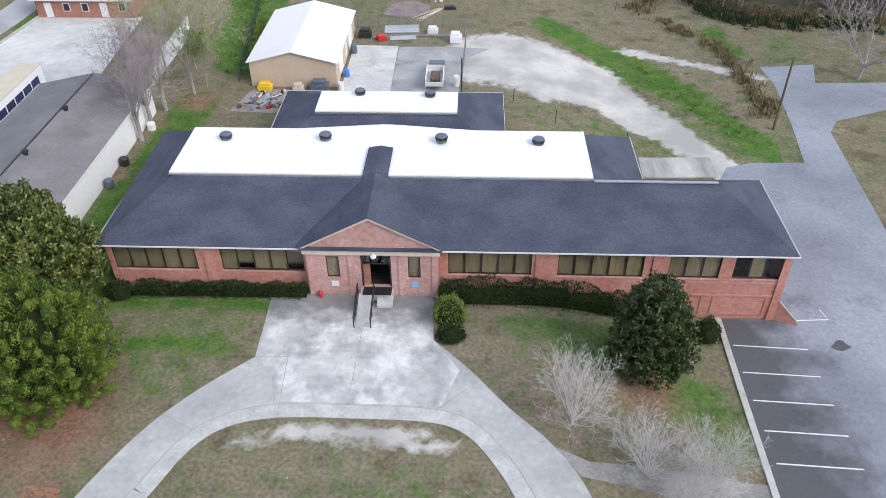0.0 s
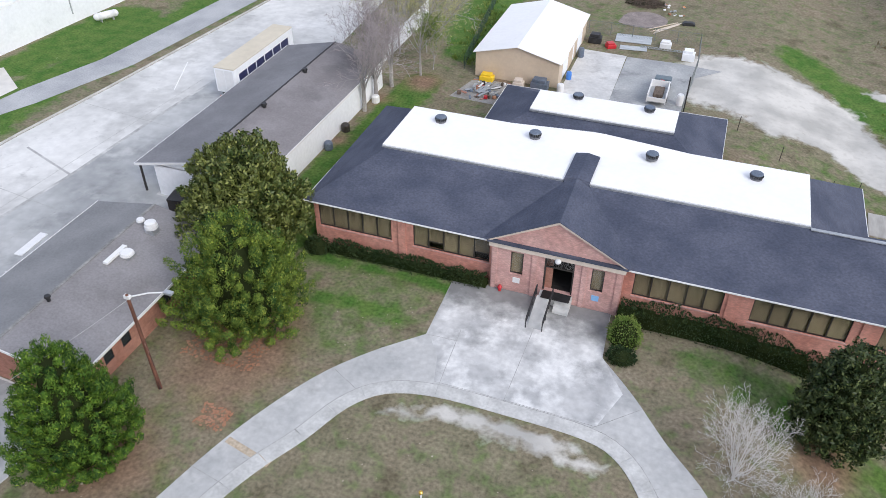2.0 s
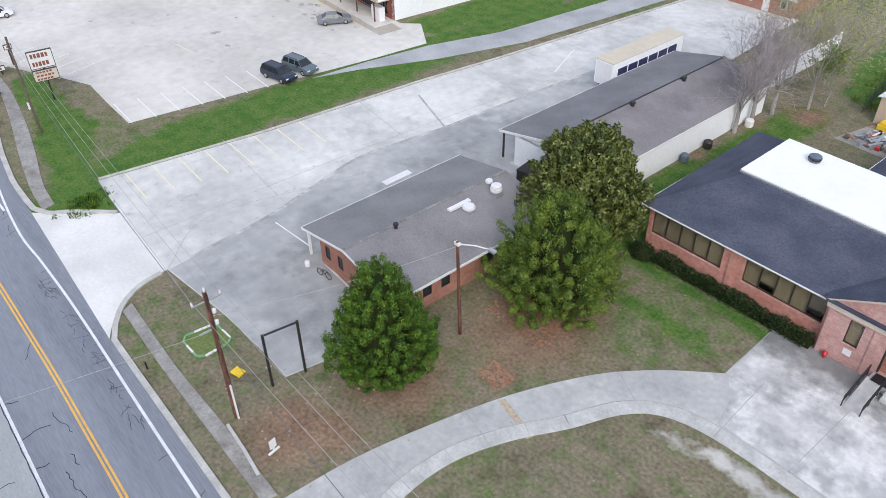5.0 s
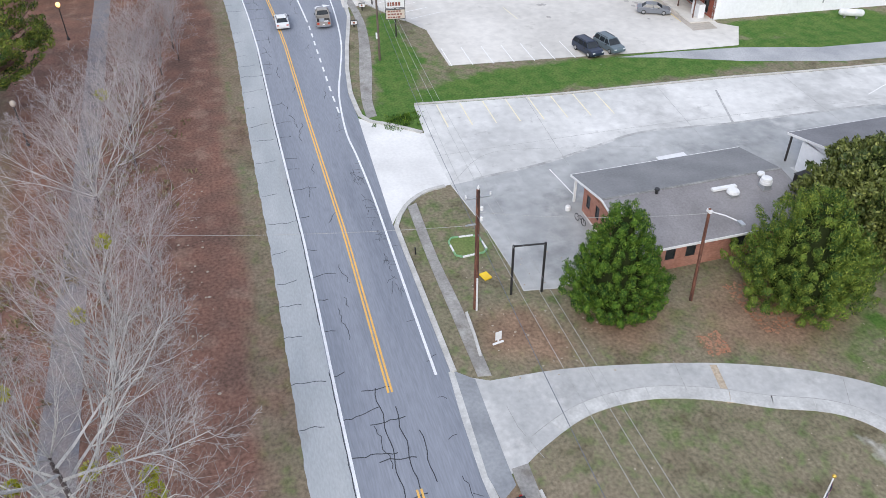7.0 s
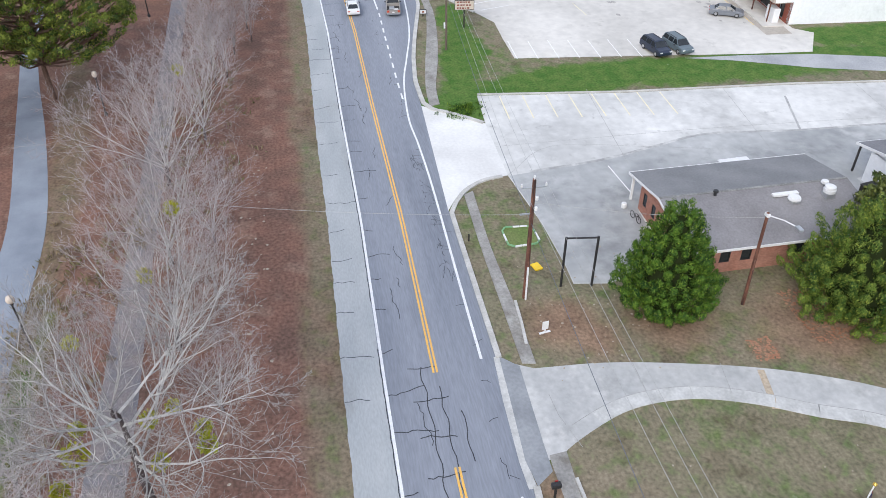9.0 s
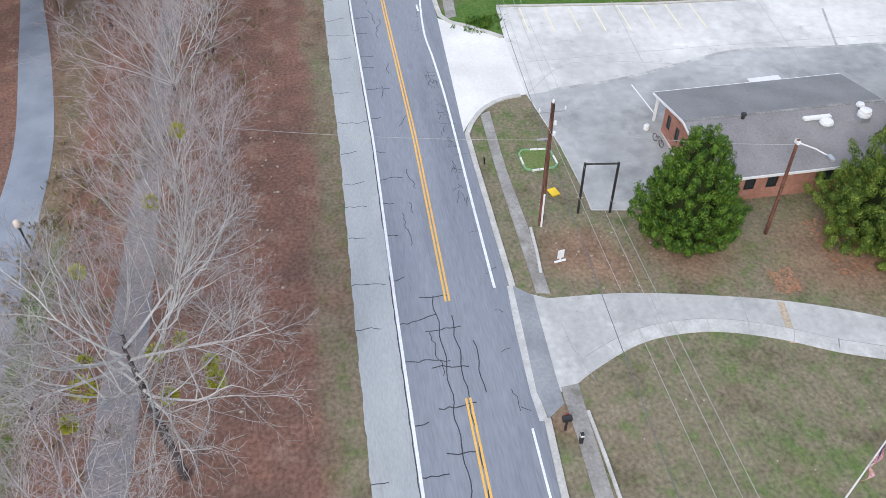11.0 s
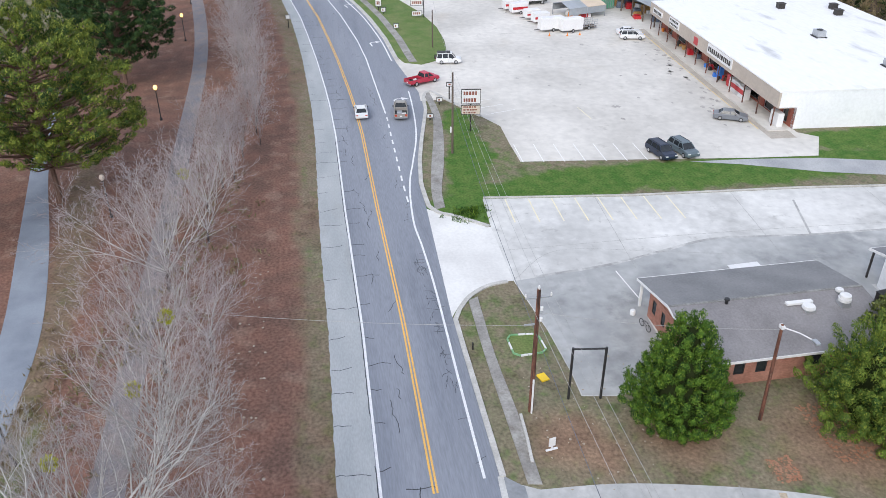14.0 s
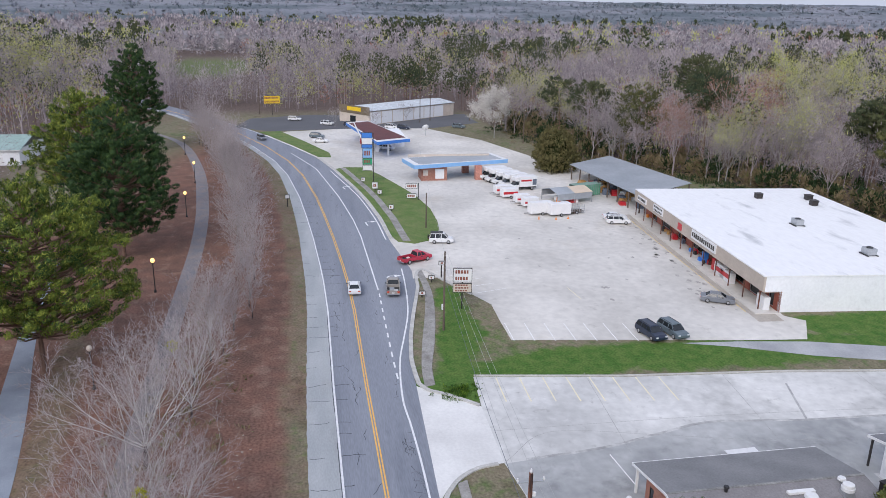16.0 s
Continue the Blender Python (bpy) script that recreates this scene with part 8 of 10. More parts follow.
def frustum(bm, a, b, wa, wb, z0, z1):
    """A tapered cabin: from a (x0, x1) at z0 to b at z1."""
    lo = [bm.verts.new(p) for p in ((a[0], -wa, z0), (a[1], -wa, z0), (a[1], wa, z0), (a[0], wa, z0))]
    hi = [bm.verts.new(p) for p in ((b[0], -wb, z1), (b[1], -wb, z1), (b[1], wb, z1), (b[0], wb, z1))]
    bm.faces.new(lo[::-1])
    bm.faces.new(hi)
    for i in range(4):
        bm.faces.new((lo[i], lo[(i + 1) % 4], hi[(i + 1) % 4], hi[i]))


def wheels(v, xs, half, r=0.34, w=0.22):
    for x in xs:
        for s in (-1, 1):
            y = s * (half - w / 2 + 0.02)
            bm = bmesh.new()
            tube(bm, (x, y - w / 2, r), (x, y + w / 2, r), r, n=18)
            bmesh.ops.bevel(bm, geom=[e for e in bm.edges if len(e.link_faces) == 2 and any(len(f.verts) > 4 for f in e.link_faces)], offset=0.04, segments=2, affect="EDGES")
            t = part("wheel", bm, RUBBER, v, "black tyre")
            bm = bmesh.new()
            tube(bm, (x, y + s * (w / 2 - 0.02), r), (x, y + s * (w / 2 + 0.012), r), r * 0.62, r * 0.55, 14)
            part("rim", bm, CHROME, t)


def body_shell(v, m, side, half, tuck=0.06):
    """The lower body: a side outline drawn across the width, narrower at the sill and the ends, edges rounded."""
    bm = bmesh.new()
    rows = []
    for y in (-half, -half + 0.08, half - 0.08, half):
        k = 0.03 if abs(y) == half else 0.0
        rows.append([bm.verts.new((x * (1 - k * 0.5), y, z - (k * 1.2 if z > 0.6 else -k))) for x, z in side])
    n = len(side)
    for a, b in zip(rows, rows[1:]):
        for i in range(n):
            bm.faces.new((a[i], a[(i + 1) % n], b[(i + 1) % n], b[i]))
    bm.faces.new(rows[0])
    bm.faces.new(rows[-1][::-1])
    bmesh.ops.recalc_face_normals(bm, faces=bm.faces)
    bmesh.ops.bevel(bm, geom=bm.edges[:], offset=0.025, segments=1, affect="EDGES")
    return part("body", bm, m, v)


def lights(v, front, rear, half, zf, zr, tall=0.14):
    for s in (-1, 1):
        y = s * (half - 0.24)
        part("headlight", boxes((front - 0.06, front + 0.012, y - 0.17, y + 0.17, zf - 0.07, zf + 0.07)), HEAD, v)
        part("taillight", boxes((rear - 0.012, rear + 0.06, y - 0.16, y + 0.16, zr - tall / 2, zr + tall / 2)), TAIL, v)
        part("mirror", boxes((0.55, 0.7, s * (half + 0.1) - 0.09, s * (half + 0.1) + 0.09, 0.95, 1.08)), PLASTIC, v)
    part("number_plate", boxes((rear - 0.02, rear, -0.16, 0.16, zr - 0.2, zr - 0.06)), WHITE, v)


def sedan(at, rz, m, label, group=""):
    v = thing("sedan", label, "car", at, rz, group)
    body_shell(v, m, [(-2.35, 0.35), (-2.4, 0.6), (-2.35, 0.92), (-1.55, 0.98), (0.95, 0.95), (2.0, 0.82), (2.35, 0.66), (2.38, 0.35), (1.9, 0.22), (-1.9, 0.22)], 0.9)
    bm = bmesh.new()
    frustum(bm, (-1.75, 1.15), (-1.05, 0.3), 0.8, 0.6, 0.93, 1.4)
    part("glazing", bm, CAR_GLASS, v, "dark tinted windows")
    bm = bmesh.new()
    frustum(bm, (-1.15, 0.4), (-0.95, 0.2), 0.645, 0.56, 1.385, 1.46)
    part("roof", bm, m, v)
    for s in (-1, 1):
        for a, b in (((-0.1, 0.815, 0.93), (-0.15, 0.62, 1.4)), ((1.12, 0.8, 0.94), (0.32, 0.61, 1.4)), ((-1.7, 0.8, 0.94), (-1.06, 0.61, 1.4))):
            bm = bmesh.new()
            tube(bm, (a[0], s * a[1], a[2]), (b[0], s * b[1], b[2]), 0.045, n=6)
            part("pillar", bm, m, v)
    lights(v, 2.36, -2.39, 0.9, 0.66, 0.8)
    wheels(v, (-1.4, 1.42), 0.9)
    return v


def suv(at, rz, m, label, group="", length=4.7, tall=1.68):
    v = thing("suv", label, "car", at, rz, group)
    h = length / 2
    body_shell(v, m, [(-h, 0.4), (-h - 0.02, 0.7), (-h + 0.04, 1.05), (0.95, 1.05), (h - 0.35, 0.95), (h, 0.75), (h, 0.4), (h - 0.4, 0.27), (-h + 0.4, 0.27)], 0.92)
    bm = bmesh.new()
    frustum(bm, (-h + 0.06, 1.25), (-h + 0.35, 0.5), 0.84, 0.66, 1.03, tall - 0.06)
    part("glazing", bm, CAR_GLASS, v, "dark tinted windows")
    bm = bmesh.new()
    frustum(bm, (-h + 0.28, 0.58), (-h + 0.42, 0.42), 0.7, 0.62, tall - 0.075, tall)
    part("roof", bm, m, v)
    for s in (-1, 1):
        for x0, x1 in ((1.2, 0.52), (0.0, -0.02), (-1.1, -1.06), (-h + 0.1, -h + 0.37)):
            bm = bmesh.new()
            tube(bm, (x0, s * 0.85, 1.03), (x1, s * 0.67, tall - 0.06), 0.05, n=6)
            part("pillar", bm, m, v)
        part("roof_rail", boxes((-h + 0.5, 0.3, s * 0.58 - 0.02, s * 0.58 + 0.02, tall, tall + 0.05)), PLASTIC, v)
    lights(v, h - 0.01, -h - 0.01, 0.92, 0.78, 0.95, 0.22)
    wheels(v, (-h + 0.95, h - 0.95), 0.92, 0.37)
    return v


def pickup(at, rz, m, label, load=()):
    v = thing("pickup_truck", label, "pickup", at, rz)
    body_shell(v, m, [(-0.2, 0.5), (-0.2, 1.12), (1.45, 1.12), (2.5, 1.05), (2.85, 0.9), (2.88, 0.5), (2.4, 0.36), (0.0, 0.36)], 0.98)
    part("bed", boxes((-2.85, -0.2, -0.98, -0.88, 0.5, 1.1), (-2.85, -0.2, 0.88, 0.98, 0.5, 1.1), (-2.85, -0.2, -0.88, 0.88, 0.5, 0.62), (-0.3, -0.2, -0.88, 0.88, 0.62, 1.12)), m, v)
    part("bed_liner", boxes((-2.78, -0.3, -0.87, 0.87, 0.62, 0.65)), PLASTIC, v)
    part("tailgate", boxes((-2.92, -2.85, -0.95, 0.95, 0.55, 1.08)), m, v)
    part("bumper", boxes((-3.02, -2.92, -0.95, 0.95, 0.42, 0.58)), CHROME, v)
    bm = bmesh.new()
    frustum(bm, (-0.22, 1.75), (0.0, 1.0), 0.88, 0.7, 1.1, 1.72)
    part("glazing", bm, CAR_GLASS, v, "dark tinted windows")
    bm = bmesh.new()
    frustum(bm, (-0.06, 1.08), (0.06, 0.92), 0.735, 0.66, 1.7, 1.79)
    part("roof", bm, m, v)
    for s in (-1, 1):
        for x0, x1 in ((1.7, 1.0), (0.75, 0.6), (-0.18, 0.02)):
            bm = bmesh.new()
            tube(bm, (x0, s * 0.89, 1.1), (x1, s * 0.71, 1.72), 0.055, n=6)
            part("pillar", bm, m, v)
    lights(v, 2.86, -2.92, 0.98, 0.85, 0.85, 0.3)
    wheels(v, (-1.75, 1.9), 0.98, 0.39, 0.26)
    for k, (x, y, sx, sy, h, c) in enumerate(load):
        part("load", soft_box(x - sx, x + sx, y - sy, y + sy, 0.66, 0.66 + h, 0.04), c, v, "things carried in the bed")
    return v


W_PAINT, R_PAINT, K_PAINT = paint("white_car_paint", (0.78, 0.79, 0.80)), paint("red_car_paint", (0.50, 0.035, 0.07)), paint("black_blue_car_paint", (0.022, 0.032, 0.06))
S_PAINT, B_PAINT, T_PAINT = paint("silver_car_paint", (0.19, 0.205, 0.23)), paint("dark_teal_car_paint", (0.12, 0.16, 0.185)), paint("pewter_car_paint", (0.33, 0.31, 0.29))
sedan((-99.6, 3.7, 0.02), 178, W_PAINT, "white sedan driving on the road")
pickup((-99.0, 9.4, 0.02), 174, T_PAINT, "pewter pickup with tools in its bed, on the road", ((-1.6, 0.2, 0.5, 0.35, 0.3, GALV), (-2.2, -0.4, 0.3, 0.3, 0.25, WHITE)))
pickup((-112.5, 14.6, 0.02), 118, R_PAINT, "red pickup turning off the road", ((-1.2, 0.3, 0.25, 0.2, 0.2, WHITE),))
jeep = suv((-122.6, 20.8, 0.03), 82, W_PAINT, "white boxy off-road car with black hard top beside the verge", length=4.4, tall=1.85)
part("hard_top", soft_box(-1.95, 0.3, -0.66, 0.66, 1.86, 1.98, 0.05), PLASTIC, jeep, "black hard top")
part("spare_wheel", soft_box(-2.45, -2.22, -0.36, 0.36, 0.75, 1.45, 0.1), RUBBER, jeep)
suv((-77.9, 40.3, 0.03), 10, K_PAINT, "black suv parked in the store car park")
suv((-78.1, 43.4, 0.03), 10, B_PAINT, "dark teal suv parked in the store car park")
sedan((-88.3, 55.4, 0.03), 62, S_PAINT, "silver sedan parked by the store front")
suv((-131.5, 58.0, 0.03), 78, W_PAINT, "white suv parked by the store front")
sedan((-134.6, 58.6, 0.03), 78, W_PAINT, "white sedan parked by the store front")
suv((-243, 1.7, 0.03), 70, B_PAINT, "dark blue suv at the petrol station")
sedan((-234, 2.6, 0.03), 75, W_PAINT, "white sedan at the petrol station")
suv((-219, 21.6, 0.03), 60, W_PAINT, "white suv under the petrol canopy")
suv((-240.5, -15.6, 0.02), 20, S_PAINT, "silver suv driving on the far bend")
suv((-284, -5.5, 0.0), 75, W_PAINT, "white suv parked by the far shop")
for px, py, c, lab in ((-272, 6, W_PAINT, "white suv parked by the far shop"), (-268, 14, K_PAINT, "black suv parked by the far shop"), (-262, 28, W_PAINT, "white suv parked beside the far shop"), (-260, 32, K_PAINT, "black suv parked beside the far shop"), (-262, 52, B_PAINT, "dark suv parked beside the far shop")):
    suv((px, py, 0.02), 60, c, lab)


def box_truck(at, rz, label):
    v = thing("box_truck", label, "truck", at, rz, "rental trucks")
    body_shell(v, W_PAINT, [(0.9, 0.5), (0.9, 1.3), (2.0, 1.3), (3.0, 1.15), (3.1, 0.6), (2.6, 0.4)], 1.0)
    bm = bmesh.new()
    frustum(bm, (0.92, 2.2), (1.1, 1.6), 0.92, 0.78, 1.28, 2.0)
    part("glazing", bm, CAR_GLASS, v)
    bx = part("cargo_box", soft_box(-3.6, 0.85, -1.2, 1.2, 0.85, 3.2, 0.05), WHITE, v, "white cargo box")
    part("overcab", soft_box(0.86, 1.9, -1.15, 1.15, 2.15, 3.15, 0.15), WHITE, v)
    part("stripe", boxes((-2.2, 0.5, 1.205, 1.215, 2.1, 2.5), (-2.2, 0.5, -1.215, -1.205, 2.1, 2.5)), RED, bx, "red stripe")
    part("picture", boxes((-3.4, -2.4, 1.205, 1.215, 1.2, 2.6), (-3.4, -2.4, -1.215, -1.205, 1.2, 2.6)), STEELBLUE, bx, "blue-grey printed panel")
    part("chassis", boxes((-3.6, 2.4, -0.7, 0.7, 0.45, 0.84)), PLASTIC, v)
    wheels(v, (-2.3, 2.2), 1.05, 0.42, 0.28)
    lights(v, 3.08, -3.62, 1.0, 0.85, 0.95)
    return v


truck = box_truck((-163.2, 47.0, 0.03), -82, "white rental box truck with red stripe")
for px, py in ((-166.2, 45.6), (-169.2, 44.6), (-172.2, 43.6), (-175.2, 42.8)):
    copy_thing(truck, pose(px, py, 0.03, 0, 0, -82))


def cargo_trailer(at, rz, length, height, m, label, stripe=None):
    v = thing("cargo_trailer", label, "trailer", at, rz)
    b = part("box", soft_box(-length / 2, length / 2, -0.95, 0.95, 0.45, height, 0.08), m, v)
    if stripe:
        part("stripe", boxes((-length / 2 + 0.2, length / 2 - 0.2, 0.955, 0.965, 1.0, height - 0.75), (-length / 2 + 0.2, length / 2 - 0.2, -0.965, -0.955, 1.0, height - 0.75)), stripe, b, "orange-red stripe")
    part("drawbar", boxes((length / 2, length / 2 + 1.1, -0.06, 0.06, 0.42, 0.52)), BLACK, v)
    wheels(v, (-0.1,), 1.05, 0.34)
    return v


for px, py, L, h, c, lab, st in ((-158.6, 41.0, 3.2, 2.2, WHITE, "small white cargo trailer with red stripe", RED), (-155.2, 42.0, 3.8, 2.3, WHITE, "white cargo trailer with red stripe", RED), (-149.8, 43.4, 3.2, 2.1, WHITE, "small white cargo trailer with red stripe", RED), (-146.4, 44.2, 3.4, 2.2, WHITE, "white cargo trailer with red stripe", RED), (-138.8, 48.2, 4.6, 2.7, WHITE, "plain white cargo trailer", None)):
    cargo_trailer((px, py, 0.03), -82, L, h, c, lab, st)
cargo_trailer((-140.2, 44.6, 0.03), -80, 5.0, 2.7, WHITE, "white camper trailer with rounded edges", None)


def utility_trailer(at, rz):
    v = thing("utility_trailer", "grey mesh-sided utility trailer", "trailer", at, rz)
    bm = bmesh.new()
    for y in (-1, 1):
        for z in (0.6, 1.0, 1.4, 1.8):
            box(bm, -1.9, 1.9, y - 0.03, y + 0.03, z, z + 0.06)
        for x in np.arange(-1.9, 2.0, 0.55):
            box(bm, x - 0.03, x + 0.03, y - 0.035, y + 0.035, 0.5, 1.9)
    part("side_rail", bm, GALV, v)
    part("deck", boxes((-1.95, 1.95, -1.0, 1.0, 0.45, 0.55)), GREY_WOOD, v)
    wheels(v, (-0.1,), 1.2, 0.34)
    return v


utility_trailer((-140.6, 52.0, 0.03), -82)


def carport():
    s = thing("carport", "open metal carport with tan and grey roof", "carport", (-151.5, 54.5, 0.02), -74)
    for x0, x1, m, lab in ((-4.2, 0.5, TAN, "tan metal roof"), (0.5, 5.0, METAL, "grey metal roof")):
        bm = bmesh.new()
        for a, b in (((x0, -3.2, 2.3), (x0, 0, 3.1)), ((x0, 0, 3.1), (x0, 3.2, 2.3))):
            face(bm, a, (x1, a[1], a[2]), (x1, b[1], b[2]), b)
        out = bmesh.ops.extrude_face_region(bm, geom=bm.faces[:])
        for v in out["geom"]:
            if isinstance(v, bmesh.types.BMVert):
                v.co.z += 0.08
        part("roof", bm, m, s, lab)
    for x in (-4.1, 0.5, 4.9):
        for y in (-3.1, 3.1):
            part("post", boxes((x - 0.06, x + 0.06, y - 0.06, y + 0.06, 0, 2.35)), GALV, s)
    part("side_sheet", boxes((-4.1, 4.9, -3.15, -3.1, 1.0, 2.3), (-4.1, 4.9, 3.1, 3.15, 1.0, 2.3)), METAL, s)
    return s


carport()
c = thing("shipping_container", "green shipping container with its end open", "container", (-156.0, 60.0, 0.02), -74)
part("shell", boxes((-3.5, 3.5, -1.2, -1.15, 0.1, 2.7), (-3.5, 3.5, 1.15, 1.2, 0.1, 2.7), (-3.5, 3.5, -1.15, 1.15, 2.64, 2.7), (-3.5, 3.5, -1.15, 1.15, 0.1, 0.18), (-3.5, -3.44, -1.15, 1.15, 0.18, 2.64)), mat("green_container_paint", (0.16, 0.27, 0.22), (0.22, 0.33, 0.28), scale=0.6, fine=5, rough=0.6), c)
part("ribs", boxes(*[(x, x + 0.12, s * 1.2 - 0.02, s * 1.2 + 0.02, 0.2, 2.6) for x in np.arange(-3.3, 3.3, 0.5) for s in (-1, 1)]), GREEN, c)
part("cargo", boxes((-3.3, 1.5, -1.0, 1.0, 0.19, 1.4)), HAY, c)
rr = random.Random(8)
for k in range(9):
    ob = link("stacked_crate", boxes((-0.6, 0.6, -0.5, 0.5, 0, 0.55), (-0.55, 0.55, -0.45, 0.45, 0.56, 1.05)), rr.choice((RED, ORANGE, HAY, WHITE)))
    ob.matrix_basis = pose(-149.5 + rr.uniform(-3, 3), 54 + rr.uniform(-2, 2), 0.02, 0, 0, rr.uniform(0, 90))
    tagged(ob, "stack of crates under the carport", "crate")
for px, py in ((-136.4, 43.2), (-135.8, 46.6), (-136.0, 49.2)):
    bm = bmesh.new()
    box(bm, px - 0.2, px + 0.2, py - 0.2, py + 0.2, 0.02, 0.07)
    lathe(bm, px, py, [(0.16, 0.07), (0.03, 0.7)], 10)
    tagged(link("traffic_cone", bm, ORANGE), "orange traffic cone on the car park", "traffic cone", "traffic cones")


def semi_trailer():
    v = thing("semi_trailer", "white semi trailer with blue curtain sides and tan roof", "trailer", (-49.4, 72.1, 0), 90)
    b = part("cargo_box", boxes((-6.5, 6.5, -1.25, 1.25, 1.2, 4.0)), WHITE_WALL, v)
    part("roof", boxes((-6.55, 6.55, -1.3, 1.3, 4.0, 4.08)), mat("tan_trailer_roof", (0.66, 0.60, 0.48), (0.60, 0.54, 0.43), scale=0.15, fine=1.2, vary=0.06, rough=0.7), v, "weathered tan trailer roof")
    for k in range(6):
        part("side_panel", boxes((-5.6 + 1.85 * k, -3.95 + 1.85 * k, -1.262, -1.252, 1.9, 3.2)), mat("navy_panel", (0.025, 0.03, 0.09), (0.035, 0.04, 0.11), scale=1, fine=6, rough=0.5) if k == 0 else bpy.data.materials["navy_panel"], b, "navy blue side panel")
    part("door", boxes((-6.52, -6.505, -1.1, -0.02, 1.3, 3.8), (-6.52, -6.505, 0.02, 1.1, 1.3, 3.8)), WHITE, b)
    part("bumper", boxes((-6.5, -6.35, -1.1, 1.1, 0.5, 0.65)), RED, v, "red underrun bar")
    part("landing_leg", boxes((3.6, 3.75, -0.8, -0.65, 0.0, 1.2), (3.6, 3.75, 0.65, 0.8, 0.0, 1.2)), BLACK, v)
    wheels(v, (-5.2, -3.9), 1.25, 0.5, 0.3)
    return v


semi_trailer()


# ---- poles, lamps, signs and wires ----
def utility_pole(at, height, label, m=POLE_WOOD, r=0.17, arm=True, rz=0.0):
    p = thing("utility_pole", label, "utility pole", at, rz)
    bm = bmesh.new()
    tube(bm, (0, 0, -0.4), (0, 0, height), r, r * 0.68, 12)
    part("pole", bm, m, p)
    if arm:
        part("crossarm", boxes((-0.04, 0.04, -0.95, 0.95, height - 0.72, height - 0.65)), GALV, p)
        for y in (-0.9, 0.9):
            bm = bmesh.new()
            lathe(bm, 0, y, [(0.05, height - 0.63), (0.08, height - 0.5), (0.05, height - 0.42), (0.07, height - 0.36)], 10)
            part("insulator", bm, WHITE, p, "white insulator")
        bm = bmesh.new()
        lathe(bm, 0, 0, [(0.06, height), (0.09, height + 0.12), (0.05, height + 0.3)], 10)
        part("pole_top_insulator", bm, WHITE, p)
    return p


pa = utility_pole((-34.5, 10.9, 0), 10.9, "red-brown wooden utility pole with white insulators", r=0.2, rz=0)
part("conduit", boxes((0.2, 0.3, -0.06, 0.06, 0.0, 3.2)), WHITE, pa, "white plastic cable cover")
for z in (8.2, 9.1):
    bm = bmesh.new()
    lathe(bm, 0.0, 0.28, [(0.06, z), (0.13, z + 0.05), (0.13, z + 0.3), (0.05, z + 0.36)], 10)
    part("insulator", bm, WHITE, pa, "white insulator")
part("bracket", boxes((-0.05, 0.05, -0.9, 0.0, 7.95, 8.05)), GALV, pa)
pc = utility_pole((-83.5, 14.15, 0), 10.7, "tall wooden utility pole on the grass verge", GREY_WOOD, 0.16, False)
part("meter_box", boxes((-0.15, 0.15, -0.3, -0.14, 2.9, 3.6)), WHITE, pc, "white box on the pole")
utility_pole((33.4, 77.1, -2.3), 8.3, "bare wooden utility pole on the bank", GREY_WOOD, 0.15, False)
for x, y, h in ((-303, -19, 15), (-281, 60, 13), (-270, 66, 13), (-228, 66, 11)):
    utility_pole((x, y, 0), h, "far wooden utility pole", GREY_WOOD, 0.2, True, 90)


def street_light():
    p = thing("street_lamp", "red-brown wooden pole with a white street lamp arm", "street lamp", (-30.6, 27.3, 0))
    bm = bmesh.new()
    tube(bm, (0, 0, -0.4), (-0.3, 0, 8.4), 0.15, 0.11, 12)
    part("pole", bm, POLE_WOOD, p)
    bm = bmesh.new()
    tube(bm, (-0.28, 0, 8.2), (1.0, 0.45, 8.55), 0.05, n=8)
    tube(bm, (1.0, 0.45, 8.55), (2.1, 0.75, 8.7), 0.05, n=8)
    part("arm", bm, WHITE, p, "white steel arm")
    part("lamp_head", soft_box(2.0, 2.6, 0.6, 0.95, 8.6, 8.8, 0.05), GALV, p)
    part("photocell_box", boxes((-0.5, -0.1, -0.12, 0.12, 8.1, 8.35)), WHITE, p)
    return p


street_light()


def park_lamp(x, y, lit):
    p = thing("park_lamp", "black park lamp post with a lit globe" if lit else "black park lamp post with a pale globe", "street lamp", (x, y, 0), group="park lamps")
    bm = bmesh.new()
    lathe(bm, 0, 0, [(0.2, -0.1), (0.2, 0.25), (0.12, 0.4), (0.075, 0.6), (0.065, 4.3), (0.1, 4.35), (0.13, 4.5)], 12)
    part("post", bm, BLACK, p)
    bm = bmesh.new()
    lathe(bm, 0, 0, [(0.1, 4.5), (0.26, 4.66), (0.3, 4.85), (0.22, 5.08), (0.08, 5.16)], 14)
    part("globe", bm, GLOW if lit else CREAM, p, "glowing warm globe" if lit else "cream globe", True)
    return p


GLOW = mat("lit_globe", (0.9, 0.6, 0.25), (0.9, 0.6, 0.25), scale=1, fine=3, rough=0.4)
GLOW.node_tree.nodes["Principled BSDF"].inputs["Emission Color"].default_value = (1.0, 0.55, 0.16, 1)
GLOW.node_tree.nodes["Principled BSDF"].inputs["Emission Strength"].default_value = 2.2
for x, y, lit in ((-35.5, -25.6, False), (-72.7, -26.0, False), (-102.8, -24.7, True), (-145.8, -25.9, True), (-177.4, -28.1, True), (-215.2, -35.3, True), (-8, -26.5, False)):
    park_lamp(x, y, lit)


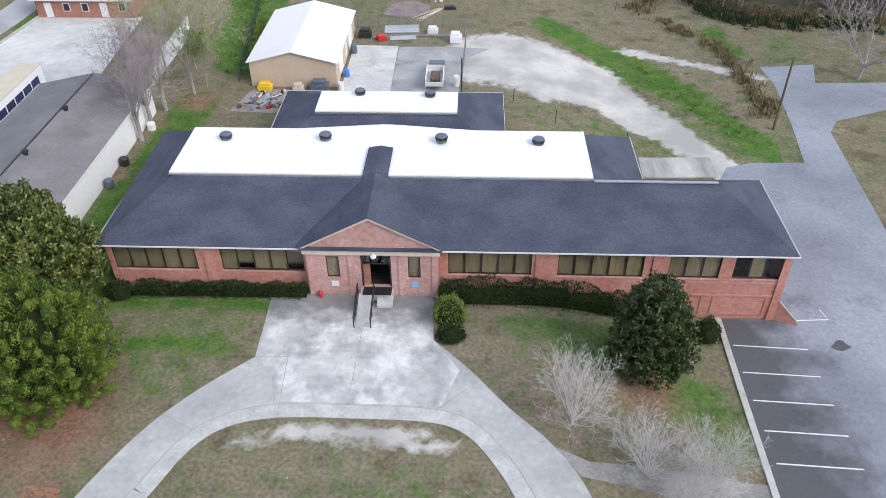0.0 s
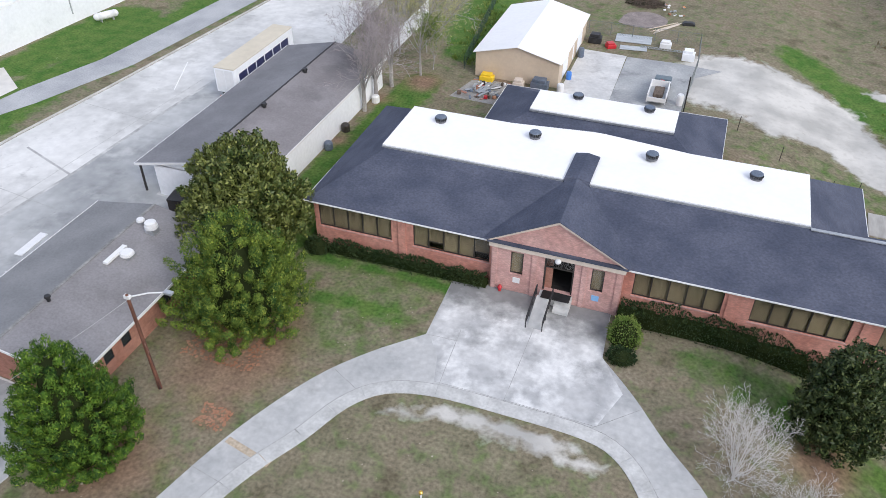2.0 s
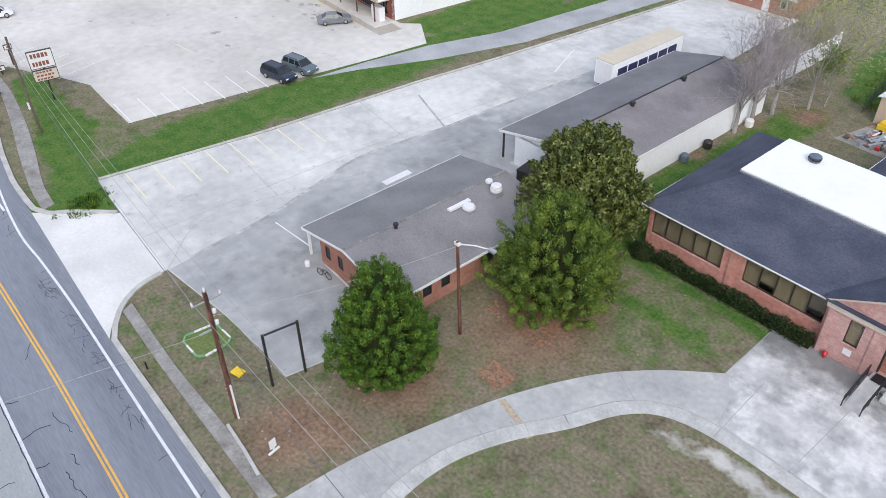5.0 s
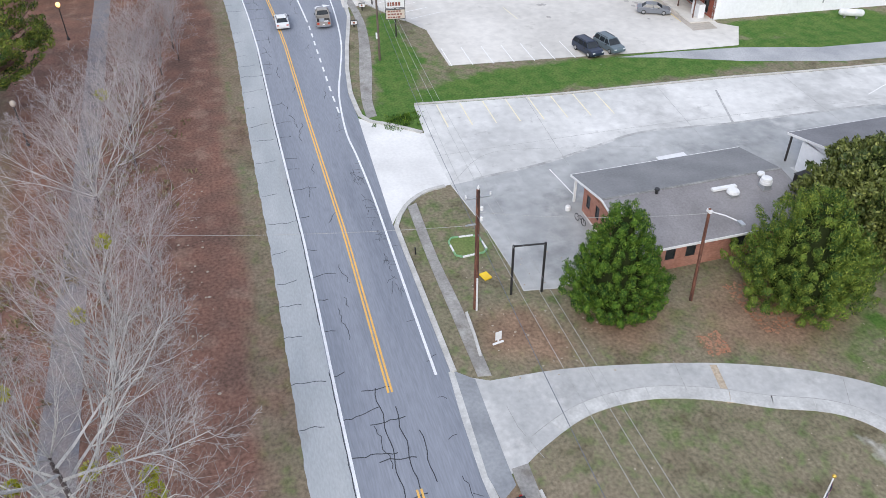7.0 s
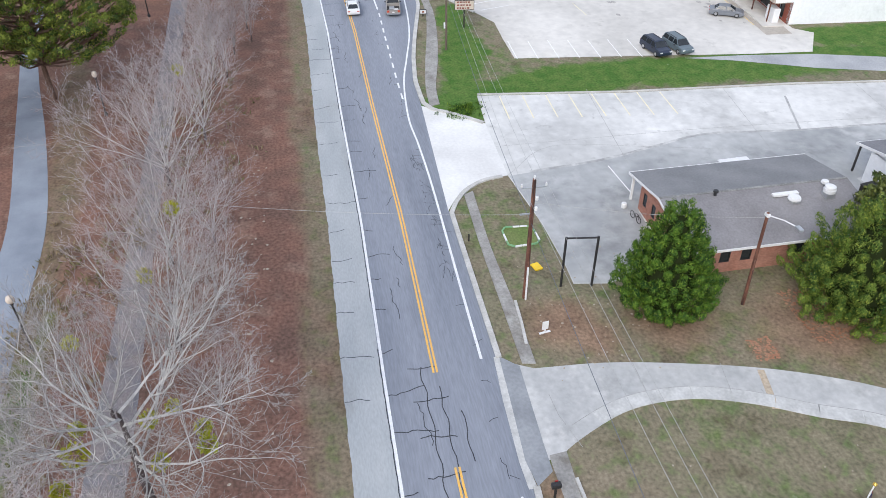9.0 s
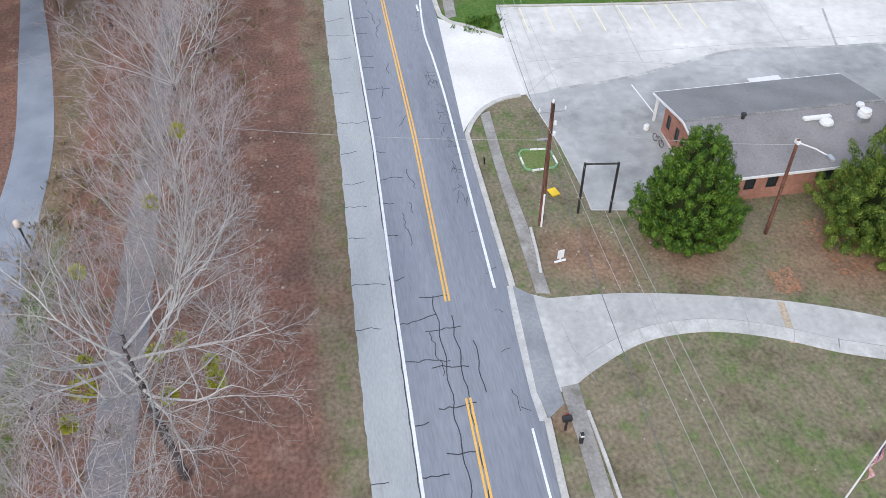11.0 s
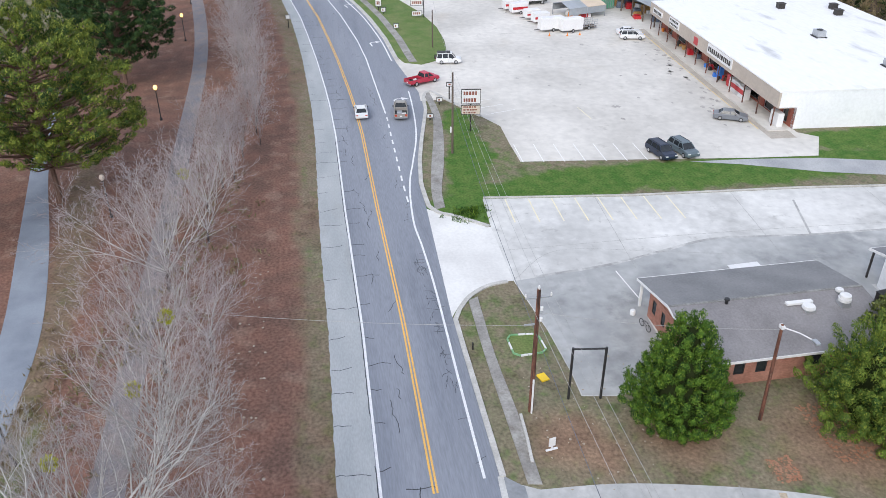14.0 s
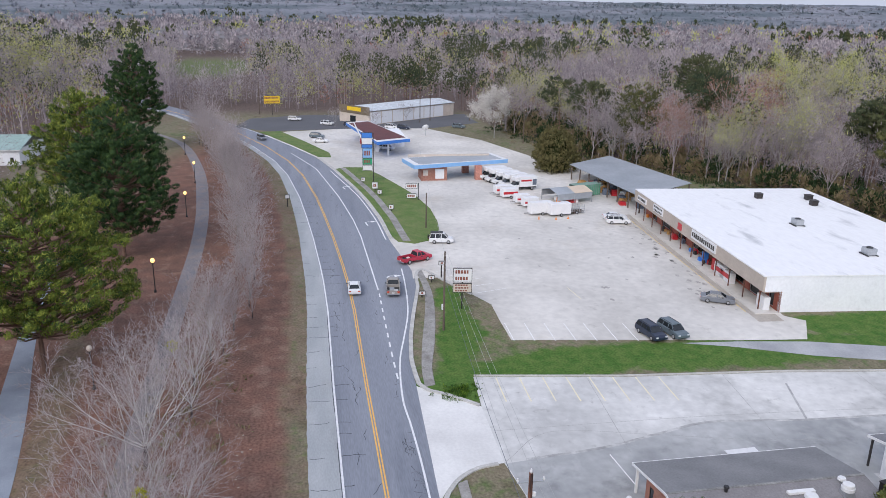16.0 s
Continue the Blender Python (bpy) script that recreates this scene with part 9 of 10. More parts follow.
def cable(a, b, sag, r, m, label, n=14):
    bm = bmesh.new()
    a, b = Vector(a), Vector(b)
    pts = [a.lerp(b, t) - Vector((0, 0, 4 * sag * t * (1 - t))) for t in np.linspace(0, 1, n)]
    pipe(bm, pts, r, 5)
    return tagged(link("overhead_wire", bm, m), label, "wire", "overhead wires")


WIRE = mat("grey_wire", (0.42, 0.42, 0.41), (0.36, 0.36, 0.36), scale=2, fine=8, rough=0.5)
DARKWIRE = mat("dark_cable", (0.10, 0.11, 0.14), (0.13, 0.14, 0.17), scale=2, fine=8, rough=0.6)
for y0, y1, z in ((-0.9, 10.6, 10.6), (0.9, 12.3, 10.6), (0.0, 11.6, 11.1)):
    cable((-34.5, 10.9 + y0, z), (22, y1, 10.3), 0.7, 0.013, WIRE, "thin pale power line over the lawn")
    cable((-34.5, 10.9 + y0, z), (-83.5, 14.15 + 0.4 * y0, 10.4), 0.6, 0.013, WIRE, "thin pale power line along the verge")
cable((-34.5, 10.9, 7.2), (22, 9.4, 7.0), 0.9, 0.022, DARKWIRE, "dark telephone cable over the lawn")
cable((-34.5, 10.9, 7.2), (-83.5, 14.2, 7.2), 0.8, 0.022, DARKWIRE, "dark telephone cable along the verge")
cable((-34.5, 10.0, 8.0), (-40, -12.0, 8.0), 0.3, 0.013, WIRE, "thin pale wire across the road")
cable((-83.5, 14.15, 10.4), (-172, 24, 10), 1.0, 0.013, WIRE, "thin pale power line along the verge")
cable((-30.9, 27.3, 8.0), (-34.5, 10.9, 9.0), 0.4, 0.015, WIRE, "thin pale wire to the street lamp")


def sign_frame():
    s = thing("sign_frame", "empty black metal sign frame on two posts", "sign frame")
    for x, y in ((-35.3, 14.1), (-34.95, 16.55)):
        bm = bmesh.new()
        tube(bm, (x, y, -0.1), (x, y, 4.85), 0.1, n=10)
        part("post", bm, BLACK, s)
    bm = bmesh.new()
    tube(bm, (-35.3, 14.1, 4.75), (-34.95, 16.55, 4.75), 0.075, n=8)
    part("top_rail", bm, BLACK, s)
    return s


sign_frame()


EDGE_GREEN = mat("faded_green_paint", (0.16, 0.36, 0.17), (0.26, 0.45, 0.25), scale=2, fine=8, rough=0.7, vary=0.15)


def bed_edging():
    s = thing("bed_edging", "white tile edging round a small green bed", "bed edging")
    pts = [(-43.9, 11.75), (-43.7, 13.7), (-43.3, 14.1), (-41.5, 14.2), (-41.1, 13.8), (-41.0, 11.9), (-41.4, 11.4), (-43.4, 11.35)]
    for a, b in zip(pts, pts[1:] + pts[:1]):
        d = Vector((b[0] - a[0], b[1] - a[1]))
        k = max(1, int(d.length / 0.5))
        for i in range(k):
            c0 = Vector(a) + d * (i + 0.04) / k
            c1 = Vector(a) + d * (i + 0.96) / k
            n = Vector((-d.y, d.x)).normalized() * 0.07
            bm = bmesh.new()
            prism(bm, [tuple(c0 - n), tuple(c1 - n), tuple(c1 + n), tuple(c0 + n)], -0.02, 0.13)
            part("block", bm, WHITE if i % 3 else EDGE_GREEN, s)
    return s


bed_edging()
sheet("flower_bed", [(-43.85, 11.8), (-43.65, 13.65), (-43.25, 14.05), (-41.5, 14.15), (-41.15, 13.75), (-41.05, 11.95), (-41.45, 11.45), (-43.35, 11.4)], VERGE, 0.03, "small bed of lush green grass", category="flower bed")
ob = link("utility_cover", soft_box(-0.45, 0.45, -0.35, 0.35, 0, 0.16, 0.04), YELLOW)
ob.matrix_basis = pose(-38.0, 12.9, 0, 0, 0, 15)
tagged(ob, "yellow plastic utility cover on the grass", "utility cover")
s = thing("notice_board", "small white notice board on a stand", "sign", (-30.4, 11.3, 0), 100)
part("board", boxes((-0.25, 0.25, -0.03, 0.03, 0.35, 1.1)), WHITE, s)
part("foot", boxes((-0.45, 0.45, -0.08, 0.08, 0.0, 0.06), (-0.05, 0.06, -0.05, 0.05, 0.06, 0.35)), WHITE, s)
s = thing("mailbox", "black mailbox on a post at the kerb", "mailbox", (-16.6, 7.75, 0), 90)
part("post", boxes((-0.06, 0.06, -0.06, 0.06, 0, 1.0)), BLACK, s)
part("box", soft_box(-0.3, 0.3, -0.16, 0.16, 1.0, 1.35, 0.06), BLACK, s)
part("flag", boxes((-0.05, 0.15, 0.165, 0.18, 1.15, 1.4)), RED, s)
s = thing("bollard", "short black post at the pavement", "bollard", (-15.6, 8.4, 0))
part("post", boxes((-0.1, 0.1, -0.1, 0.1, 0, 0.95)), BLACK, s)
part("paint_band", boxes((-0.105, 0.105, -0.105, 0.105, 0.7, 0.85)), WHITE, s)
s = thing("road_marker_post", "small black marker post by the pavement", "post", (-42.6, 8.2, 0))
part("post", boxes((-0.05, 0.05, -0.05, 0.05, 0, 0.7)), BLACK, s)
part("plate", boxes((-0.14, 0.14, -0.06, -0.05, 0.45, 0.72)), BLACK, s)


def flagpole():
    s = thing("flagpole", "white flagpole with a drooping striped flag", "flagpole", FLAG)
    bm = bmesh.new()
    tube(bm, (0, 0, -0.2), (0, 0, FLAG_H), 0.06, 0.035, 12)
    part("pole", bm, WHITE, s)
    bm = bmesh.new()
    lathe(bm, 0, 0, [(0.03, FLAG_H), (0.1, FLAG_H + 0.06), (0.1, FLAG_H + 0.14), (0.03, FLAG_H + 0.2)], 12)
    part("finial", bm, mat("gilt", (0.75, 0.5, 0.12), (0.7, 0.45, 0.1), scale=3, fine=9, rough=0.3, metal=0.8), s, "gilt ball finial")
    # the cloth hangs in folds; the stripes run along it
    def cloth(u, v):
        return 0.05 + 0.34 * u * (1 - 0.4 * v) + 0.11 * math.sin(13 * u + 3 * v), -0.1 * u - 0.16 * math.sin(10 * u + 4 * v) * (0.3 + u), FLAG_H - 0.3 - 1.5 * v - 2.5 * u * (1 - 0.15 * v)

    for k in range(13):
        bm = bmesh.new()
        rows = []
        for i in range(25):
            u = i / 24
            row = []
            for v in (k / 13, (k + 1) / 13):
                x, y, z = cloth(u, v)
                row.append(bm.verts.new((x, y, z)))
            rows.append(row)
        for a, b in zip(rows, rows[1:]):
            bm.faces.new((a[0], b[0], b[1], a[1]))
        part("flag_stripe", bm, RED if k % 2 == 0 else WHITE, s)
    bm = bmesh.new()
    rows = []
    for i in range(6):
        u = 0.42 * i / 5
        rows.append([bm.verts.new(Vector(cloth(u, v)) + Vector((0, -0.012, 0.006))) for v in (0, 0.54)])
    for a, b in zip(rows, rows[1:]):
        bm.faces.new((a[0], b[0], b[1], a[1]))
    part("flag_canton", bm, mat("navy_cloth", (0.03, 0.04, 0.14), (0.04, 0.05, 0.16), scale=2, fine=9, rough=0.8), s)
    return s


FLAG, FLAG_H = (-8.3, 19.6, 0), 9.4
flagpole()


def panel_sign(at, rz, posts, panels, label):
    """A roadside sign: posts and boards, their writing drawn as bars. panels: (y0, y1, z0, z1, material, bars)."""
    s = thing("road_sign", label, "sign", at, rz)
    for y, h in posts:
        part("post", boxes((-0.09, 0.09, y - 0.09, y + 0.09, -0.1, h)), DARK, s)
    rr = random.Random(int(abs(at[0])))
    for y0, y1, z0, z1, m, bars in panels:
        b = part("board", boxes((0.1, 0.3, y0, y1, z0, z1)), m, s)
        part("board_frame", boxes((0.08, 0.32, y0 - 0.07, y0, z0 - 0.07, z1 + 0.07), (0.08, 0.32, y1, y1 + 0.07, z0 - 0.07, z1 + 0.07), (0.08, 0.32, y0, y1, z0 - 0.07, z0), (0.08, 0.32, y0, y1, z1, z1 + 0.07)), DARK, b)
        if bars:
            bm = bmesh.new()
            hh = (z1 - z0) / bars
            for k in range(bars):
                y = y0 + 0.25
                while y < y1 - 0.5:
                    w = rr.uniform(0.2, 0.34)
                    box(bm, 0.3, 0.312, y, y + w, z0 + (k + 0.24) * hh, z0 + (k + 0.76) * hh)
                    y += w + 0.1
            part("lettering", bm, mat("maroon_letters", (0.28, 0.10, 0.07), (0.24, 0.08, 0.06), scale=2, fine=6, rough=0.6) if "maroon_letters" not in bpy.data.materials else bpy.data.materials["maroon_letters"], b, "dark red lettering bars")
    return s


panel_sign((-90.6, 18.0, 0), -8, [(0.0, 6.0)], [(-1.25, 1.25, 4.1, 6.0, WHITE, 2), (-1.25, 1.25, 2.6, 3.8, CREAM, 3)], "white two-panel store sign with dark red lettering")
panel_sign((-173.5, 12.2, 0), -4, [(1.2, 12.0)], [(-1.5, 0.95, 10.9, 12.1, BLUE, 0), (-1.5, 0.95, 9.4, 10.85, WHITE, 0), (-1.5, 0.95, 8.6, 9.35, BLUE, 0), (-1.3, 0.9, 6.2, 8.4, SKYBLUE, 1), (-1.3, 0.9, 4.6, 6.0, GREEN, 1), (-1.3, 0.9, 3.2, 4.2, WHITE, 0)], "tall blue, white and green petrol price sign")
panel_sign((-155.2, 20.2, 0), -4, [(1.3, 3.8)], [(-1.4, 1.0, 2.7, 3.8, WHITE, 1), (-1.2, 0.8, 0.6, 1.5, WHITE, 1)], "white roadside signs on one post")
for px, py in ((-166, 13.2), (-160, 13.5), (-146, 14.5)):
    panel_sign((px, py, 0), -4, [(0.0, 1.4)], [(-0.45, 0.45, 0.6, 1.4, WHITE, 1)], "small white yard sign on the verge")
for px, py, z in ((-102.0, 15.6, 0.6), (-95.8, 13.2, 0.5), (-104.0, 17.5, 2.2)):
    panel_sign((px, py, 0), -4, [(0.0, z + 0.5)], [(-0.4, 0.4, z, z + 0.5, WHITE, 1)], "small white sign beside the pavement")
panel_sign((-163.5, 12.8, 0), -4, [(0.0, 2.4)], [(-0.6, 0.6, 1.0, 2.4, WHITE, 1)], "small white notice in the grass verge")
panel_sign((-173.2, 10.9, 0), -4, [(0.0, 1.5)], [(-0.4, 0.4, 0.7, 1.5, WHITE, 1)], "small white notice in the grass verge")
utility_pole((-132.4, 19.6, 0.1), 6.8, "short wooden pole with a lamp arm in the grass verge", GREY_WOOD, 0.14, False)
utility_pole((-281.5, 44.8, 0), 10.5, "wooden utility pole before the far shop", GREY_WOOD, 0.16)
utility_pole((-276.6, 40.2, 0), 10.0, "wooden utility pole before the far shop", GREY_WOOD, 0.16)
utility_pole((-297, 10.6, 0), 13.0, "tall wooden utility pole beside the far shop", GREY_WOOD, 0.18)
dish = thing("satellite_dish", "white round satellite dish on a post", "satellite dish", (-245.3, 37.4, 0), 190)
bm = bmesh.new()
tube(bm, (0, 0, -0.1), (0, 0, 2.6), 0.07, n=8)
part("post", bm, GALV, dish)
bm = bmesh.new()
lathe(bm, 0, 0, [(0.1, 0.0), (0.6, 0.08), (1.1, 0.3), (1.12, 0.34), (0.6, 0.14), (0.08, 0.07)], 20)
bowl = part("bowl", bm, WHITE, dish, "", True)
bowl.matrix_basis = pose(0, 0, 2.6, 0, 60, 0)
for px, py, sc in ((-280.4, 35.5, 0.55), (-267.2, 8.5, 0.45), (-262.5, 22.0, 0.5)):
    copy_thing(edge_kinds[1], pose(px, py, 0, 0, 0, 40 * px) @ Matrix.Diagonal((sc, sc, 0.4, 1)))
panel_sign((-299.3, -14, 0), 8, [(0.0, 7.0)], [(-3.0, 3.0, 4.6, 7.4, YELLOW, 2)], "yellow and black shop sign on a post")
panel_sign((-152.0, -6.5, 0), 0, [(0.0, 2.6)], [(-0.4, 0.4, 1.9, 2.6, WHITE, 0)], "small square road sign in the straw")


# ---- far buildings ----
def canopy(name, corners, z, thick, fascia, top, label, posts, m_post=BRICK):
    s = thing(name, label, "building")
    bm = bmesh.new()
    prism(bm, corners, z - thick, z)
    part("fascia", bm, fascia, s)
    c = np.mean(corners, 0)
    inner = [tuple(c + 0.88 * (np.array(p) - c)) for p in corners]
    rim = [tuple(c + 0.99 * (np.array(p) - c)) for p in corners]
    bm = bmesh.new()
    prism(bm, rim, z + 0.004, z + 0.09)
    part("rim", bm, WHITE, s)
    bm = bmesh.new()
    prism(bm, inner, z + 0.094, z + 0.16)
    part("roof", bm, top, s)
    for (x, y, r) in posts:
        part("pier", boxes((x - r, x + r, y - r, y + r, 0, z - thick)), m_post, s)
    return s


cw = canopy("car_wash", [(-171.9, 23.0), (-178.0, 47.6), (-187.5, 45.4), (-181.4, 21.2)], 4.4, 0.9, SKYBLUE, METAL, "old brick booth under a long light blue canopy", [(-175.5, 39.5, 0.8), (-184, 38, 0.8)])
part("booth", boxes((-180.0, -174.8, 25.2, 31.5, 0, 3.5)), RED_BRICK, cw, "brick booth")
part("parapet", boxes((-183.4, -182.9, 23, 44, 4.4, 5.0)), CREAM, cw)
part("poster", boxes((-174.78, -174.7, 28.6, 30.8, 0.5, 2.9)), WHITE, cw, "white drinks machine panel")
part("poster", boxes((-174.78, -174.7, 25.6, 26.8, 1.3, 2.6)), CREAM, cw)
gs = canopy("petrol_station", [(-241.6, 10.9), (-246.0, 18.2), (-208, 27.0), (-202.8, 17.2)], 5.0, 0.8, BLUE, mat("dark_red_canopy_roof", (0.14, 0.035, 0.035), (0.10, 0.03, 0.03), scale=0.4, fine=3, rough=0.7), "petrol station with a blue-edged canopy", [(-236, 15, 0.25), (-222, 18, 0.25), (-210, 21, 0.25)], WHITE)
part("canopy_edge", boxes((-241, -204, 13.2, 13.5, 5.02, 5.3)), WHITE, gs)
part("kiosk", boxes((-238, -224, 19.5, 27.5, 0, 3.6)), WHITE_WALL, gs, "white kiosk")
part("pump", boxes((-231, -230, 14.6, 15.6, 0, 1.9)), RED, gs)
part("pump", boxes((-217, -216, 18.0, 19.0, 0, 1.9)), WHITE, gs)


def far_shop():
    s = thing("far_shop", "long low shop with a pale metal roof and tan front", "building", (-283.6, 11.0, 0), 37.5)
    L, D = 16.4, 45.5
    part("wall", boxes((0, L, 0, 0.3, 0, 4.6), (0, 0.3, 0.3, D, 0, 4.6), (L - 0.3, L, 0.3, D, 0, 4.6), (0.3, L - 0.3, D - 0.3, D, 0, 4.6)), CREAM, s)
    part("side_cladding", boxes(*[(L, L + 0.05, y, y + 5.2, 0.2, 4.5) for y in np.arange(0.5, D - 6, 5.6)]), WHITE_WALL, s)
    part("parapet", boxes((-0.1, L + 0.1, -0.15, 0.0, 3.4, 6.3)), mat("brown_parapet", (0.17, 0.13, 0.09), (0.2, 0.16, 0.11), scale=0.6, fine=4, rough=0.7), s, "dark brown shop parapet")
    part("name_board", boxes((4.5, 12, -0.25, -0.16, 4.4, 5.8)), YELLOW, s, "yellow name board")
    part("door", boxes((6, 9, -0.04, 0.0, 0, 2.6)), CAR_GLASS, s)
    slopes("roof", [((-0.3, 0.1, 4.9), (L / 2, 0.1, 5.9), (L / 2, D + 0.3, 5.9), (-0.3, D + 0.3, 4.9)), ((L / 2, 0.1, 5.9), (L + 0.3, 0.1, 4.9), (L + 0.3, D + 0.3, 4.9), (L / 2, D + 0.3, 5.9))], mat("pale_metal_roof", (0.56, 0.6, 0.64), (0.62, 0.66, 0.69), scale=0.1, fine=1, rough=0.5), s, "pale grey metal roof", 0.1)
    return s


far_shop()
sheet("shop_lot", [(-262, 10), (-262, 42), (-275, 62), (-300, 62), (-300, 0), (-290, -22), (-268, -26), (-258, -14)], LOT_ASPHALT, 0.02, "grey asphalt car park of the far shop", category="car park")


def house(at, rz, L, D, h, wall, roof, label, pitch=0.35, openings=True):
    s = thing("house", label, "building", at, rz)
    part("wall", boxes((0, L, 0, 0.25, -0.3, h), (0, 0.25, 0.25, D, -0.3, h), (L - 0.25, L, 0.25, D, -0.3, h), (0.25, L - 0.25, D - 0.25, D, -0.3, h)), wall, s)
    slopes("roof", [((-0.5, -0.5, h - 0.1), (L + 0.5, -0.5, h - 0.1), (L + 0.5, D / 2, h + pitch * D / 2), (-0.5, D / 2, h + pitch * D / 2)), ((-0.5, D / 2, h + pitch * D / 2), (L + 0.5, D / 2, h + pitch * D / 2), (L + 0.5, D + 0.5, h - 0.1), (-0.5, D + 0.5, h - 0.1))], roof, s, "", 0.12)
    part("fascia", boxes((-0.52, L + 0.52, -0.56, -0.5, h - 0.28, h + 0.04)), WHITE, s)
    if openings:
        for i, x in enumerate(np.arange(1.2, L - 1.5, 2.6)):
            door = i % 3 == 0
            w = part("door" if door else "window", boxes((x, x + 1.0, -0.05, -0.01, 0.1 if door else 0.9, 2.1)), WHITE, s, "white door" if door else "white-framed window")
            if not door:
                part("pane", boxes((x + 0.1, x + 0.9, -0.06, -0.052, 1.0, 2.0)), CAR_GLASS, w)
    return s


house((-60.5, 102.5, 0), 0, 13.5, 8, 2.8, RED_BRICK, DARK_SHINGLE, "low red brick house with white doors")
house((-203, -88, 0), 90, 14, 22, 4.0, WHITE_WALL, mat("green_metal_roof", (0.28, 0.40, 0.37), (0.33, 0.45, 0.42), scale=0.2, fine=2, rough=0.5), "white hall with a pale green roof", 0.2)
for px, py, rz in ((-560, -120, 20), (-640, -40, 60), (-470, 80, 15), (-620, 240, 30)):
    house((px, py, float(lie(px, py))), rz, 14, 9, 4.5, WHITE_WALL, DARK_SHINGLE, "far white house among trees", 0.4, False)
house((-760, 330, float(lie(-760, 330))), 10, 60, 24, 8, RED_BRICK, MEMBRANE, "far long building with a white roof", 0.05, False)


# ---- yards: fences, tanks and clutter ----
s = thing("white_fence", "peeling white board fence behind the long shop", "fence")
for k in range(12):
    y = 81.6 + 1.28 * k
    part("fence_panel", boxes((-37.5 - 0.02 * (k % 2), -37.4, y, y + 1.24, 0.0, 2.45 + 0.1 * math.sin(k * 1.9))), WHITE_WALL, s)
    part("post", boxes((-37.62, -37.53, y - 0.05, y + 0.05, 0, 2.4)), GREY_WOOD, s)
MESH = mat("chain_link", (0.13, 0.15, 0.15), (0.17, 0.19, 0.19), scale=3, fine=12, rough=0.5)


def chain_fence(pts, h, label, gap=2.6, pitch=0.34, m=MESH):
    s = thing("chain_link_fence", label, "fence")
    bm = bmesh.new()
    for (ax, ay), (bx, by) in zip(pts, pts[1:]):
        L = math.hypot(bx - ax, by - ay)
        k = max(1, int(L / gap))
        for i in range(k + 1):
            x, y = ax + (bx - ax) * i / k, ay + (by - ay) * i / k
            g = float(lie(x, y))
            pb = bmesh.new()
            tube(pb, (x, y, g - 0.1), (x, y, g + h + 0.05), 0.035, n=6)
            part("post", pb, m, s)
        n = int(L / pitch)
        for i in range(n):
            t0, t1 = i / n, min((i + h / pitch) / n, 1.0)
            u = (t1 - t0) * n * pitch
            for za, zb in ((0, min(u, h)), (h, h - min(u, h))):
                tube(bm, (ax + (bx - ax) * t0, ay + (by - ay) * t0, float(lie(ax, ay)) + za), (ax + (bx - ax) * t1, ay + (by - ay) * t1, float(lie(ax, ay)) + zb), 0.008, n=3, caps=False)
        tube(bm, (ax, ay, float(lie(ax, ay)) + h), (bx, by, float(lie(bx, by)) + h), 0.022, n=5)
    tagged(part("mesh", bm, m, s, "wire mesh"), kind="stuff")
    return s


chain_fence([(-15.6, 99.5), (-1.3, 99.8), (-1.0, 93.3), (-1.5, 79.5)], 1.7, "chain-link fence round the school yard")
chain_fence([(-27.5, 83), (-29.6, 100), (-33, 124)], 1.7, "dark green chain-link fence along the field", m=mat("green_mesh", (0.03, 0.07, 0.05), (0.04, 0.08, 0.055), scale=3, fine=12, rough=0.5), pitch=0.2)
for px, py in ((4.5, 78.6), (8.9, 74.6), (13.8, 71.5), (16.4, 72.8)):
    s = thing("fence_post", "lone thin metal fence post in the grass", "post", (px, py, float(lie(px, py))), group="lone fence posts")
    bm = bmesh.new()
    tube(bm, (0, 0, -0.1), (0.05, 0, 1.7), 0.04, n=6)
    part("post", bm, DARK, s)
s = thing("gate_post", "tall dark gate post at the yard corner", "post", (-1.3, 79.9, 0))
bm = bmesh.new()
tube(bm, (0, 0, -0.1), (0, 0, 4.6), 0.07, n=8)
part("post", bm, BLACK, s)
tank = thing("propane_tank", "white propane tank on the grass", "tank", (-78.3, 80.8, 0), 60)
bm = bmesh.new()
tube(bm, (-1.2, 0, 0.75), (1.2, 0, 0.75), 0.5, n=18)
for x in (-1.2, 1.2):
    bmesh.ops.create_uvsphere(bm, u_segments=16, v_segments=10, radius=0.5, matrix=Matrix.Translation((x, 0, 0.75)))
part("shell", bm, WHITE, tank, "", True)
part("feet", boxes((-0.9, -0.7, -0.35, 0.35, 0, 0.35), (0.7, 0.9, -0.35, 0.35, 0, 0.35)), GALV, tank)


